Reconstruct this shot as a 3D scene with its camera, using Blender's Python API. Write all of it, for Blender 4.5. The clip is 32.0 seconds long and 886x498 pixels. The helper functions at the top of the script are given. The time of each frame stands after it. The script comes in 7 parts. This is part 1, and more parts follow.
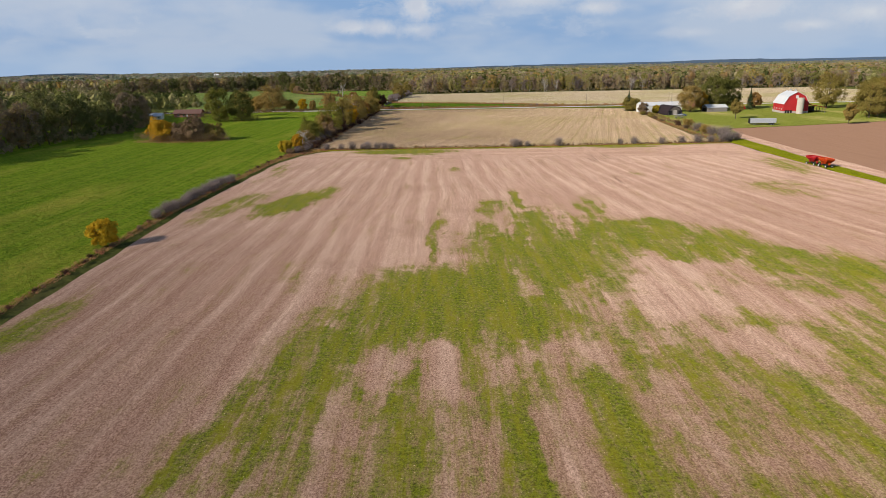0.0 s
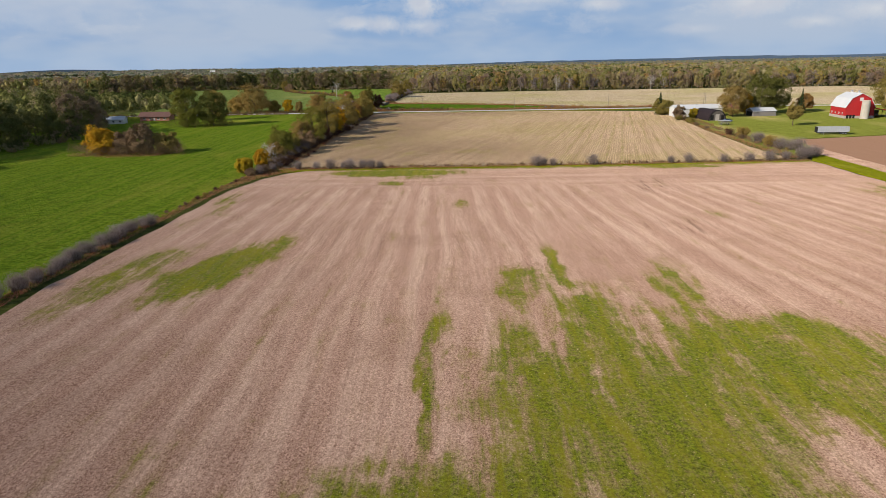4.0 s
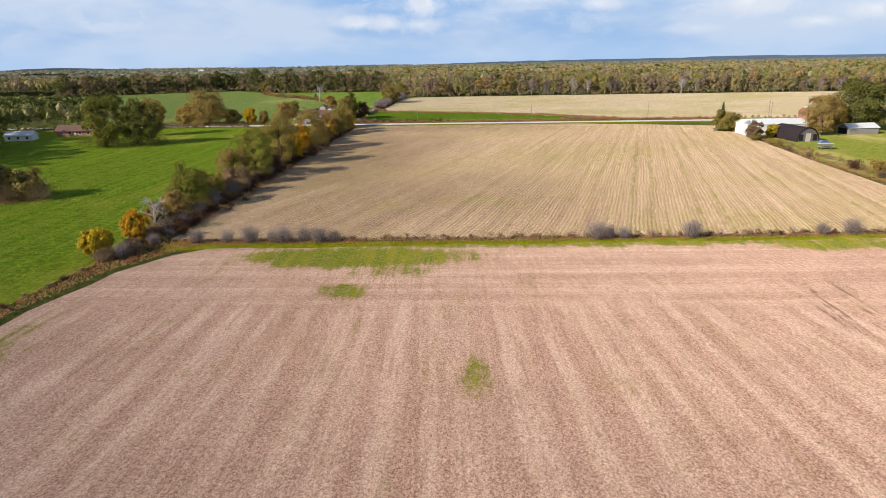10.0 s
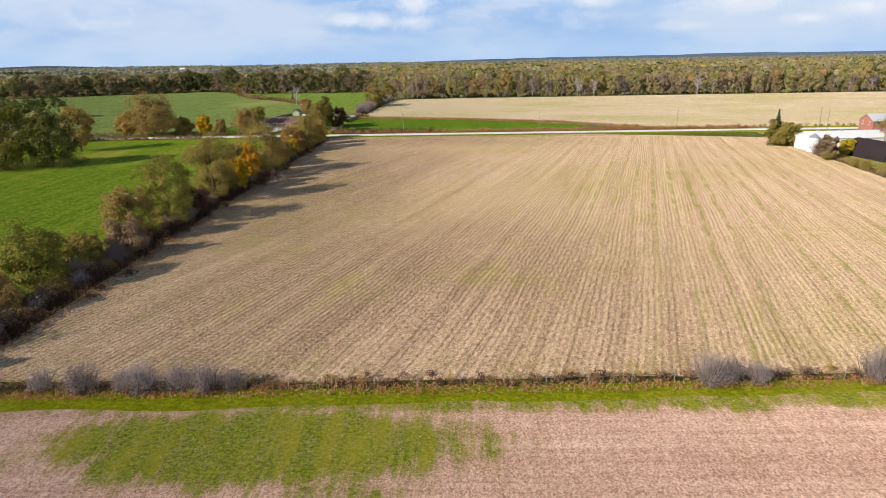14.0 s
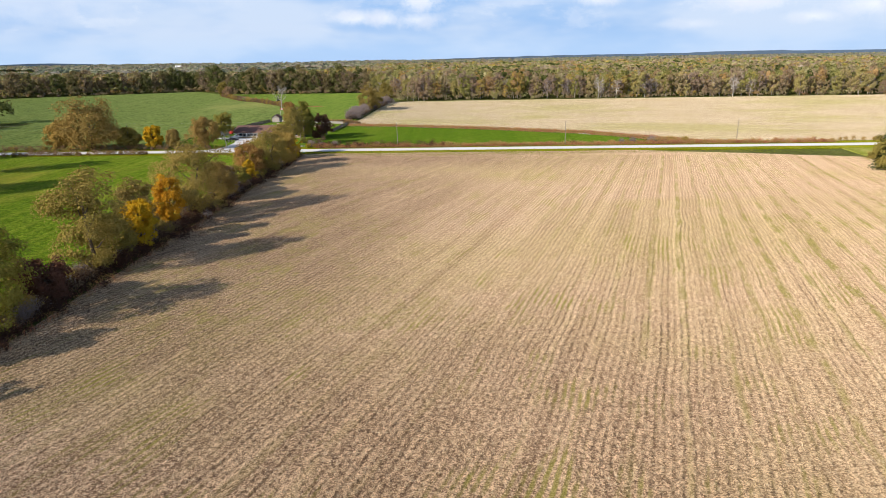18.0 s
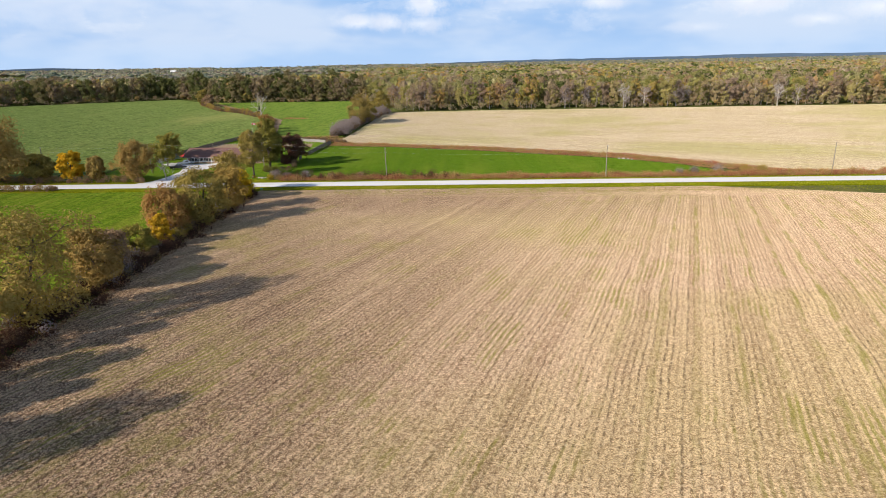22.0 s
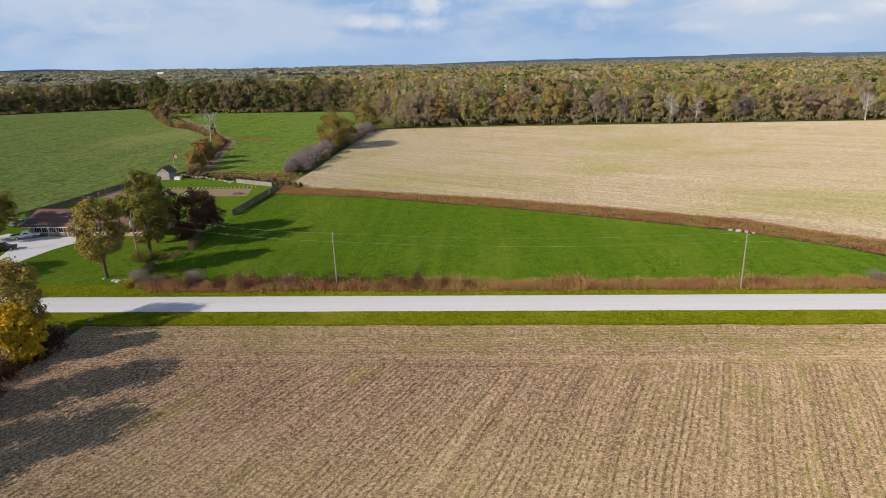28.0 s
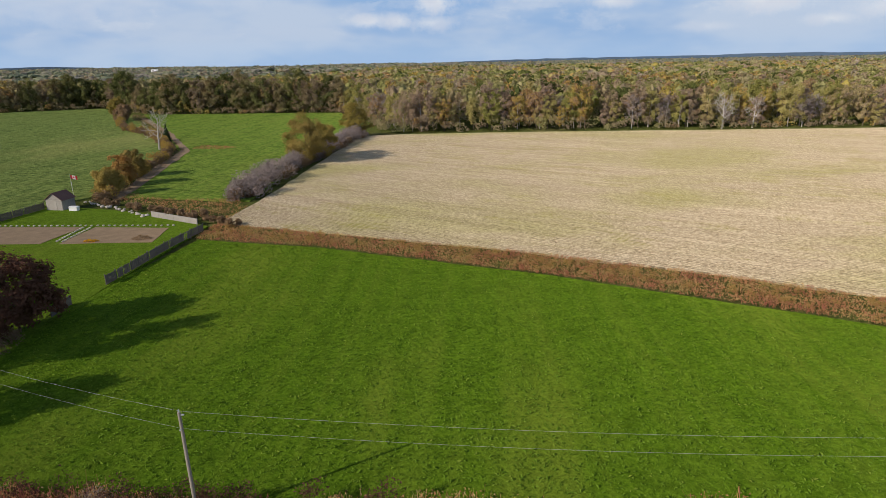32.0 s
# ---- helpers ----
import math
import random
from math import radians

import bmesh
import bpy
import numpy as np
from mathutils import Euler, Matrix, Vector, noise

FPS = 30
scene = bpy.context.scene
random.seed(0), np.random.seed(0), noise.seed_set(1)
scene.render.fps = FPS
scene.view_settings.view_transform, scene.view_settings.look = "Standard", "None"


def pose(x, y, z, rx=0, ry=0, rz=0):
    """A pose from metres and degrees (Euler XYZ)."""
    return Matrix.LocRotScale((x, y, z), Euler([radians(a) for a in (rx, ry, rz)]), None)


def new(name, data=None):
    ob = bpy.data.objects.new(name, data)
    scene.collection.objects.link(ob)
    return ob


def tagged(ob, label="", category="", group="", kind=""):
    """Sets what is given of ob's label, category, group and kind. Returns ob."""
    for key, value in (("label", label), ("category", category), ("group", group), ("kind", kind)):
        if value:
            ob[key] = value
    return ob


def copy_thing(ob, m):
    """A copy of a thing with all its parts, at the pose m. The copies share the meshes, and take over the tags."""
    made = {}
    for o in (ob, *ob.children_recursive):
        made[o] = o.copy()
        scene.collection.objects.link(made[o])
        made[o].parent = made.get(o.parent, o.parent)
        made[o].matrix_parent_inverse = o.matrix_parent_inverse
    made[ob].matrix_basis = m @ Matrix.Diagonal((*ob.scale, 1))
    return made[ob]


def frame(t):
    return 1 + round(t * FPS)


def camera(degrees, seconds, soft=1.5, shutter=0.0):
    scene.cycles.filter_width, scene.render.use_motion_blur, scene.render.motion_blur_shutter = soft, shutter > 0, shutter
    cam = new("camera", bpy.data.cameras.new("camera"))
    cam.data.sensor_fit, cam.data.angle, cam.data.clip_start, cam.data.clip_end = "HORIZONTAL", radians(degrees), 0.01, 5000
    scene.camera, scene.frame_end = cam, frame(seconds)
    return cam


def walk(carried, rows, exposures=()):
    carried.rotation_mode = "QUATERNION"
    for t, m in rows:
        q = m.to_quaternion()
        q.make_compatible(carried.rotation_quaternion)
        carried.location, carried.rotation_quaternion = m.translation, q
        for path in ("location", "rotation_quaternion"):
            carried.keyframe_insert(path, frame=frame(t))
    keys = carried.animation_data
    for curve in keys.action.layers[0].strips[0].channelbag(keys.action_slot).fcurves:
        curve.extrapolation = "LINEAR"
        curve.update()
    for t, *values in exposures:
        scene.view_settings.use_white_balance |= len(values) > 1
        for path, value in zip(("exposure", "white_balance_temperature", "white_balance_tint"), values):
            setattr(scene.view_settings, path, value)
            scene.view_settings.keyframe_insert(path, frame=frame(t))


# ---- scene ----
cam = camera(70.0, 32.0, 0.8)
METRES, EYE, TILT, LEAN, TURN = 486.5, 36.0, 0.0, 0.0, 1.7
ROWS = [
    (0.0, 0.0, 0.0, 0.0, -0.32, -16.47, 1.07),
    (0.5, 0.0001, 0.0157, -0.0, -0.29, -16.44, 1.09),
    (1.0, 0.0002, 0.0314, -0.0002, -0.27, -16.42, 1.1),
    (1.5, 0.0003, 0.0471, -0.0003, -0.23, -16.43, 1.07),
    (2.0, 0.0005, 0.0628, -0.0003, -0.2, -16.42, 1.05),
    (2.5, 0.0006, 0.0783, -0.0003, -0.18, -16.46, 1.05),
    (3.0, 0.0007, 0.0938, -0.0004, -0.11, -16.63, 1.03),
    (3.5, 0.0009, 0.1093, -0.0004, -0.06, -16.73, 1.03),
    (5.5, 0.0019, 0.1722, -0.001, 0.11, -16.78, 1.06),
    (6.0, 0.0022, 0.188, -0.0009, 0.14, -16.77, 1.1),
    (6.5, 0.0022, 0.2038, -0.0009, 0.18, -16.73, 1.08),
    (7.0, 0.0024, 0.2196, -0.0008, 0.21, -16.7, 1.06),
    (7.5, 0.0026, 0.2352, -0.0006, 0.25, -16.73, 1.05),
    (8.0, 0.0025, 0.251, -0.0005, 0.29, -16.77, 1.03),
    (8.5, 0.0026, 0.267, -0.0004, 0.32, -16.79, 0.98),
    (9.0, 0.0025, 0.2828, -0.0004, 0.34, -16.72, 0.91),
    (9.5, 0.0027, 0.2983, -0.0004, 0.23, -16.82, 0.88),
    (10.0, 0.0029, 0.3142, -0.0003, 0.05, -16.84, 0.9),
    (10.5, 0.0031, 0.3295, -0.0003, -0.11, -16.89, 0.94),
    (11.0, 0.0031, 0.3453, -0.0002, -0.18, -16.94, 0.91),
    (11.5, 0.0031, 0.361, -0.0001, -0.24, -16.94, 0.89),
    (12.0, 0.0032, 0.3767, -0.0, -0.29, -17.01, 0.85),
    (12.5, 0.0034, 0.3923, -0.0, -0.4, -17.0, 0.85),
    (13.0, 0.0037, 0.4079, 0.0, -0.52, -17.0, 0.91),
    (13.5, 0.004, 0.4233, -0.0, -0.64, -17.01, 0.95),
    (14.0, 0.0041, 0.4386, -0.0, -0.65, -17.07, 0.95),
    (14.5, 0.0042, 0.4539, 0.0001, -0.61, -17.17, 0.93),
    (16.5, 0.006, 0.5164, -0.0015, -0.36, -17.2, 0.88),
    (17.0, 0.006, 0.5321, -0.0014, -0.33, -17.25, 0.86),
    (17.5, 0.0062, 0.5477, -0.0014, -0.31, -17.25, 0.85),
    (18.0, 0.0064, 0.5634, -0.0016, -0.23, -17.24, 0.89),
    (18.5, 0.0067, 0.5792, -0.0019, -0.16, -17.16, 0.96),
    (19.0, 0.007, 0.5949, -0.0021, -0.13, -17.09, 0.99),
    (19.5, 0.0073, 0.6105, -0.0022, -0.09, -17.04, 1.05),
    (20.0, 0.0075, 0.6262, -0.0022, -0.07, -17.01, 1.04),
    (20.5, 0.0077, 0.6419, -0.0021, -0.04, -16.97, 1.06),
    (21.0, 0.0077, 0.6575, -0.0019, 0.03, -16.96, 1.03),
    (21.5, 0.0079, 0.6733, -0.0018, 0.1, -16.95, 1.03),
    (22.0, 0.0081, 0.6891, -0.0017, 0.17, -16.92, 1.02),
    (22.5, 0.0083, 0.7048, -0.0017, 0.2, -16.86, 1.04),
    (23.0, 0.0085, 0.7204, -0.0018, 0.21, -16.84, 1.07),
    (23.5, 0.0088, 0.7359, -0.0017, 0.23, -16.82, 1.11),
    (24.0, 0.009, 0.7514, -0.0017, 0.24, -16.82, 1.13),
    (24.5, 0.0092, 0.7669, -0.0016, 0.27, -16.83, 1.14),
    (25.0, 0.0093, 0.7824, -0.0014, 0.29, -16.8, 1.13),
    (25.5, 0.0094, 0.798, -0.0011, 0.31, -16.79, 1.11),
    (27.5, 0.01, 0.8595, 0.0011, 0.42, -16.91, 1.13),
    (28.0, 0.01, 0.8753, 0.0011, 0.46, -16.92, 1.12),
    (28.5, 0.0102, 0.891, 0.0011, 0.49, -16.99, 1.12),
    (29.0, 0.0102, 0.9067, 0.0011, 0.52, -17.03, 1.08),
    (29.5, 0.0101, 0.9223, 0.0011, 0.62, -17.1, 1.05),
    (30.0, 0.0103, 0.9378, 0.0012, 0.7, -17.12, 1.04),
    (30.5, 0.0104, 0.9532, 0.0011, 0.76, -17.16, 1.04),
    (31.0, 0.0105, 0.9685, 0.0003, 0.83, -17.12, 1.02),
    (31.5, 0.0106, 0.9838, -0.0029, 0.91, -17.08, 0.96),
    (32.0, 0.0106, 0.9991, -0.0063, 0.96, -16.98, 0.96),
]
EXPOSURES = [(0.0, -0.12), (3.5, -0.14), (5.5, -0.22), (7.0, 0.02), (9.0, 0.22), (12.0, 0.3), (15.0, 0.32), (17.0, 0.44), (20.0, 0.42), (25.0, 0.38), (27.5, 0.12), (28.0, 0.07), (29.0, 0.14), (30.0, 0.06), (32.0, 0.04)]
walk(cam, [(t, pose(0, 0, EYE, TILT, LEAN, TURN) @ pose(METRES * x, METRES * y, METRES * z, 90 + pitch, roll, yaw)) for t, x, y, z, yaw, pitch, roll in ROWS], EXPOSURES)

# ---- light ----
SUN_TO = Vector((0.83, 0.56, -0.51)).normalized()      # the way the sunlight travels
sun_data = bpy.data.lights.new("sun", "SUN")
sun_data.energy, sun_data.angle, sun_data.color = 4.6, radians(0.55), (1.0, 0.90, 0.76)
sun = new("sun", sun_data)
sun.rotation_mode = "QUATERNION"
sun.rotation_quaternion = SUN_TO.to_track_quat("-Z", "Y")


class Nodes:
    """Short hands for building node trees."""

    def __init__(self, tree):
        self.tree = tree
        tree.nodes.clear()

    def add(self, kind, **values):
        node = self.tree.nodes.new(kind)
        for key, value in values.items():
            if key in node.inputs.keys():
                self.put(node.inputs[key], value)
        return node

    def put(self, socket, value):
        if isinstance(value, bpy.types.NodeSocket):
            self.tree.links.new(value, socket)
        elif hasattr(socket, "default_value"):
            if isinstance(value, tuple) and socket.type == "RGBA" and len(value) == 3:
                value = (*value, 1)
            socket.default_value = value

    def math(self, op, a, b=0.0, c=0.0, clamp=False):
        node = self.tree.nodes.new("ShaderNodeMath")
        node.operation, node.use_clamp = op, clamp
        for socket, value in zip(node.inputs, (a, b, c)):
            self.put(socket, value)
        return node.outputs[0]

    def mix(self, fac, a, b, blend="MIX"):
        node = self.tree.nodes.new("ShaderNodeMix")
        node.data_type, node.blend_type = "RGBA", blend
        self.put(node.inputs[0], fac)
        self.put(node.inputs[6], a)
        self.put(node.inputs[7], b)
        return node.outputs[2]

    def position(self):
        return self.tree.nodes.new("ShaderNodeNewGeometry").outputs["Position"]

    def map(self, vector, loc=(0, 0, 0), rot=0.0, scale=(1, 1, 1), kind="POINT"):
        node = self.tree.nodes.new("ShaderNodeMapping")
        node.vector_type = kind
        self.put(node.inputs["Vector"], vector)
        node.inputs["Location"].default_value = loc
        node.inputs["Rotation"].default_value = (0, 0, radians(rot))
        node.inputs["Scale"].default_value = scale
        return node.outputs[0]

    def noise(self, vector, scale, detail=4.0, rough=0.55, distort=0.0):
        node = self.tree.nodes.new("ShaderNodeTexNoise")
        for key, value in (("Vector", vector), ("Scale", scale), ("Detail", detail), ("Roughness", rough), ("Distortion", distort)):
            self.put(node.inputs[key], value)
        return node.outputs["Fac"]

    def ramp(self, fac, *stops):
        node = self.tree.nodes.new("ShaderNodeValToRGB")
        self.put(node.inputs[0], fac)
        el = node.color_ramp.elements
        while len(el) < len(stops):
            el.new(0.5)
        for e, (p, c) in zip(el, stops):
            e.position = p
            e.color = (c, c, c, 1) if isinstance(c, float) else (*c, 1)
        return node.outputs[0]

    def span(self, value, lo, hi, a=0.0, b=1.0):
        node = self.tree.nodes.new("ShaderNodeMapRange")
        node.interpolation_type = "SMOOTHSTEP"
        for socket, v in zip(node.inputs, (value, lo, hi, a, b)):
            self.put(socket, v)
        return node.outputs[0]

    def patch(self, vector, x, y, rx, ry, turn=0.0):
        """A soft oval round (x, y): 1 in its middle, 0 at its rim."""
        node = self.tree.nodes.new("ShaderNodeTexGradient")
        node.gradient_type = "SPHERICAL"
        self.put(node.inputs[0], self.map(vector, (x, y, 0), turn, (rx, ry, 1e4), "TEXTURE"))
        return node.outputs["Fac"]

    def most(self, values):
        out = values[0]
        for v in values[1:]:
            out = self.math("MAXIMUM", out, v)
        return out


# ---- sky ----
world = bpy.data.worlds.new("sky")
scene.world = world
world.use_nodes = True
n = Nodes(world.node_tree)
sky = n.add("ShaderNodeTexSky")
sky.sky_type, sky.sun_disc = "NISHITA", False
sky.sun_elevation = math.asin(-SUN_TO.z)
sky.sun_rotation = math.atan2(-SUN_TO.x, -SUN_TO.y)
sky.air_density, sky.dust_density, sky.ozone_density = 1.0, 0.6, 2.0
way = n.add("ShaderNodeTexCoord").outputs["Generated"]
axis = n.add("ShaderNodeSeparateXYZ", Vector=way).outputs
up = n.math("MAXIMUM", axis[2], 0.0)
flat = n.math("ADD", up, 0.045)
plane = n.add("ShaderNodeCombineXYZ", X=n.math("DIVIDE", axis[0], flat), Y=n.math("DIVIDE", axis[1], flat)).outputs[0]
veil = n.span(n.noise(n.map(plane, scale=(0.35, 1.0, 1)), 0.35, 5, 0.6, 0.4), 0.42, 0.72)
puff = n.span(n.noise(n.map(way, scale=(1.0, 1.0, 2.4)), 9.0, 6, 0.62, 0.2), 0.53, 0.62)
puff = n.math("MULTIPLY", puff, n.span(up, 0.012, 0.05))


def heap(az, el, w, h, thick=1.0):
    """A cumulus heap that stands at azimuth az and elevation el (degrees)."""
    a = n.math("ARCTAN2", axis[0], axis[1])
    e = n.math("ARCSINE", axis[2])
    wob = n.math("ADD", n.math("MULTIPLY", n.math("SUBTRACT", n.noise(way, 30.0, 7, 0.7), 0.5), 2.4), n.math("MULTIPLY", n.math("SUBTRACT", n.noise(way, 9.0, 2), 0.5), 0.5))
    u = n.math("DIVIDE", n.math("SUBTRACT", a, radians(az)), radians(w))
    v = n.math("DIVIDE", n.math("SUBTRACT", e, radians(el)), radians(h))
    r = n.math("SQRT", n.math("ADD", n.math("MULTIPLY", u, u), n.math("MULTIPLY", v, v)))
    return n.math("MULTIPLY", n.span(n.math("ADD", r, wob), 1.3, 0.0), thick)


HEAPS = [heap(*row) for row in ((-3.4, 4.5, 2.0, 1.4), (-8.9, 2.9, 2.0, 0.7, 0.85), (-6.6, 2.9, 1.6, 0.7, 0.85), (-3.4, 2.7, 2.4, 0.7, 0.7), (23.2, 3.7, 3.2, 1.0), (27.4, 2.2, 2.2, 0.5, 0.6), (31.2, 2.9, 3.0, 0.9, 0.8), (32.8, 4.2, 3.4, 1.0, 0.8),
                                (11.5, 4.1, 2.0, 0.7, 0.85), (5.5, 4.9, 4.5, 0.9, 0.7), (0.5, 5.4, 5.0, 1.0, 0.7), (18.6, 1.9, 2.6, 0.4, 0.4), (-33.2, 3.4, 3.0, 1.2, 0.3), (-29.0, 4.6, 5.0, 1.5, 0.32), (-36.0, 5.0, 4.0, 1.3, 0.3), (-20.0, 4.9, 5.0, 1.0, 0.3), (-30.5, 3.8, 1.2, 0.9, 0.4))]
low = n.mix(n.span(n.noise(n.map(way, scale=(1.0, 1.0, 3.0)), 3.2, 4, 0.55), 0.40, 0.62), (2.75, 4.45, 7.3), (5.0, 6.0, 7.7))
blue = n.mix(n.math("MULTIPLY", veil, 0.35), sky.outputs[0], (6.2, 6.9, 8.0))
blue = n.mix(n.span(up, 0.45, 0.12, 0.0, 0.95), blue, low)
blue = n.mix(n.span(up, 0.04, 0.0, 0.0, 0.5), blue, (4.4, 5.9, 8.0))
white = n.mix(n.span(n.noise(way, 30.0, 4), 0.35, 0.7), (6.6, 7.0, 7.9), (8.8, 8.8, 8.8))
cloud = n.math("MULTIPLY", n.most(HEAPS + [n.math("MULTIPLY", puff, 0.22)]), 0.9)
blue = n.mix(cloud, blue, white)
n.add("ShaderNodeOutputWorld", Surface=n.add("ShaderNodeBackground", Color=blue, Strength=0.095).outputs[0])


# ---- materials ----
def material(name):
    mat = bpy.data.materials.new(name)
    mat.use_nodes = True
    return mat, Nodes(mat.node_tree)


def finish(n, colour, rough=0.9, height=None, dist=0.05, strength=0.6, metal=0.0, spec=0.3):
    b = n.add("ShaderNodeBsdfPrincipled")
    n.put(b.inputs["Base Color"], colour)
    n.put(b.inputs["Roughness"], rough)
    n.put(b.inputs["Metallic"], metal)
    n.put(b.inputs["Diffuse Roughness"], 1.0 if spec < 0.15 else 0.2)
    n.put(b.inputs["Specular IOR Level"], spec)
    if height is not None:
        bump = n.add("ShaderNodeBump", Height=height, Strength=strength, Distance=dist)
        n.put(b.inputs["Normal"], bump.outputs[0])
    n.add("ShaderNodeOutputMaterial", Surface=b.outputs[0])


def plain(name, colour, rough=0.6, metal=0.0, grain=3.0, vary=0.25, spec=0.4, stretch=(1, 1, 1)):
    """A painted, wooden or metal surface with grain and grime at two scales."""
    mat, n = material(name)
    co = n.add("ShaderNodeTexCoord").outputs["Object"]
    fine = n.noise(n.map(co, scale=stretch), grain * 6, 4, 0.6)
    broad = n.noise(co, grain * 0.4, 3)
    k = n.math("ADD", n.math("MULTIPLY", n.math("SUBTRACT", fine, 0.5), vary), n.math("MULTIPLY", n.math("SUBTRACT", broad, 0.5), vary * 1.4))
    c = n.mix(n.math("ADD", 0.5, k, clamp=True), tuple(v * 0.72 for v in colour), tuple(min(0.9, v * 1.28) for v in colour))
    finish(n, c, n.math("ADD", rough - 0.08, n.math("MULTIPLY", broad, 0.16)), fine, 0.01, 0.4, metal, spec)
    return mat


def turf(name, low, high, dry, scale=1.0, dryness=0.5, tall=0.12, mow=0.0, way=0.0):
    """Grassland: tufts, paler and drier drifts, and faint mowing lines."""
    mat, n = material(name)
    p = n.position()
    tuft = n.noise(p, 1.1 * scale, 8, 0.74)
    clump = n.noise(p, 0.28 * scale, 4, 0.6, 0.5)
    drift = n.noise(n.map(p, rot=way, scale=(1.0, 0.35, 1)), 0.035 * scale, 4, 0.6)
    c = n.mix(n.span(tuft, 0.34, 0.66), low, high)
    c = n.mix(n.span(clump, 0.42, 0.7, 0.0, 0.45), c, tuple(v * 0.62 for v in low))
    c = n.mix(n.span(drift, 0.5, 0.74, 0.0, dryness), c, dry)
    if mow:
        line = n.noise(n.map(p, rot=way, scale=(1.0, 0.02, 1)), 0.55, 3, 0.5)
        c = n.mix(n.math("MULTIPLY", n.span(line, 0.42, 0.62), mow), c, tuple(v * 1.45 for v in dry))
    finish(n, c, 0.95, n.math("ADD", tuft, n.math("MULTIPLY", clump, 0.7)), tall * 5, 0.9, spec=0.02)
    return mat


PASTURE = turf("pasture_grass", (0.084, 0.158, 0.008), (0.255, 0.365, 0.026), (0.42, 0.36, 0.06), 0.9, 0.65, 0.18, 0.12, -38)
LAWN = turf("meadow_grass", (0.060, 0.116, 0.006), (0.124, 0.214, 0.013), (0.21, 0.25, 0.03), 1.6, 0.4, 0.07, 0.08, 80)
YARD = turf("yard_grass", (0.075, 0.135, 0.008), (0.160, 0.240, 0.020), (0.21, 0.24, 0.03), 2.0, 0.3, 0.05)
HAY = turf("hay_grass", (0.088, 0.140, 0.034), (0.300, 0.380, 0.098), (0.37, 0.36, 0.12), 0.5, 0.6, 0.30, 0.10, 20)
LEY = turf("ley_grass", (0.082, 0.150, 0.020), (0.270, 0.385, 0.062), (0.35, 0.33, 0.09), 0.55, 0.5, 0.30, 0.10, 20)
ROUGH = turf("rough_grass", (0.070, 0.085, 0.020), (0.150, 0.165, 0.045), (0.24, 0.20, 0.085), 1.2, 0.7, 0.2)
VERGE = turf("verge_grass", (0.120, 0.142, 0.004), (0.280, 0.285, 0.012), (0.40, 0.34, 0.05), 1.6, 0.5, 0.1)
FARMYARD = turf("farmyard_grass", (0.135, 0.160, 0.022), (0.290, 0.310, 0.060), (0.45, 0.37, 0.15), 1.2, 0.8, 0.12)


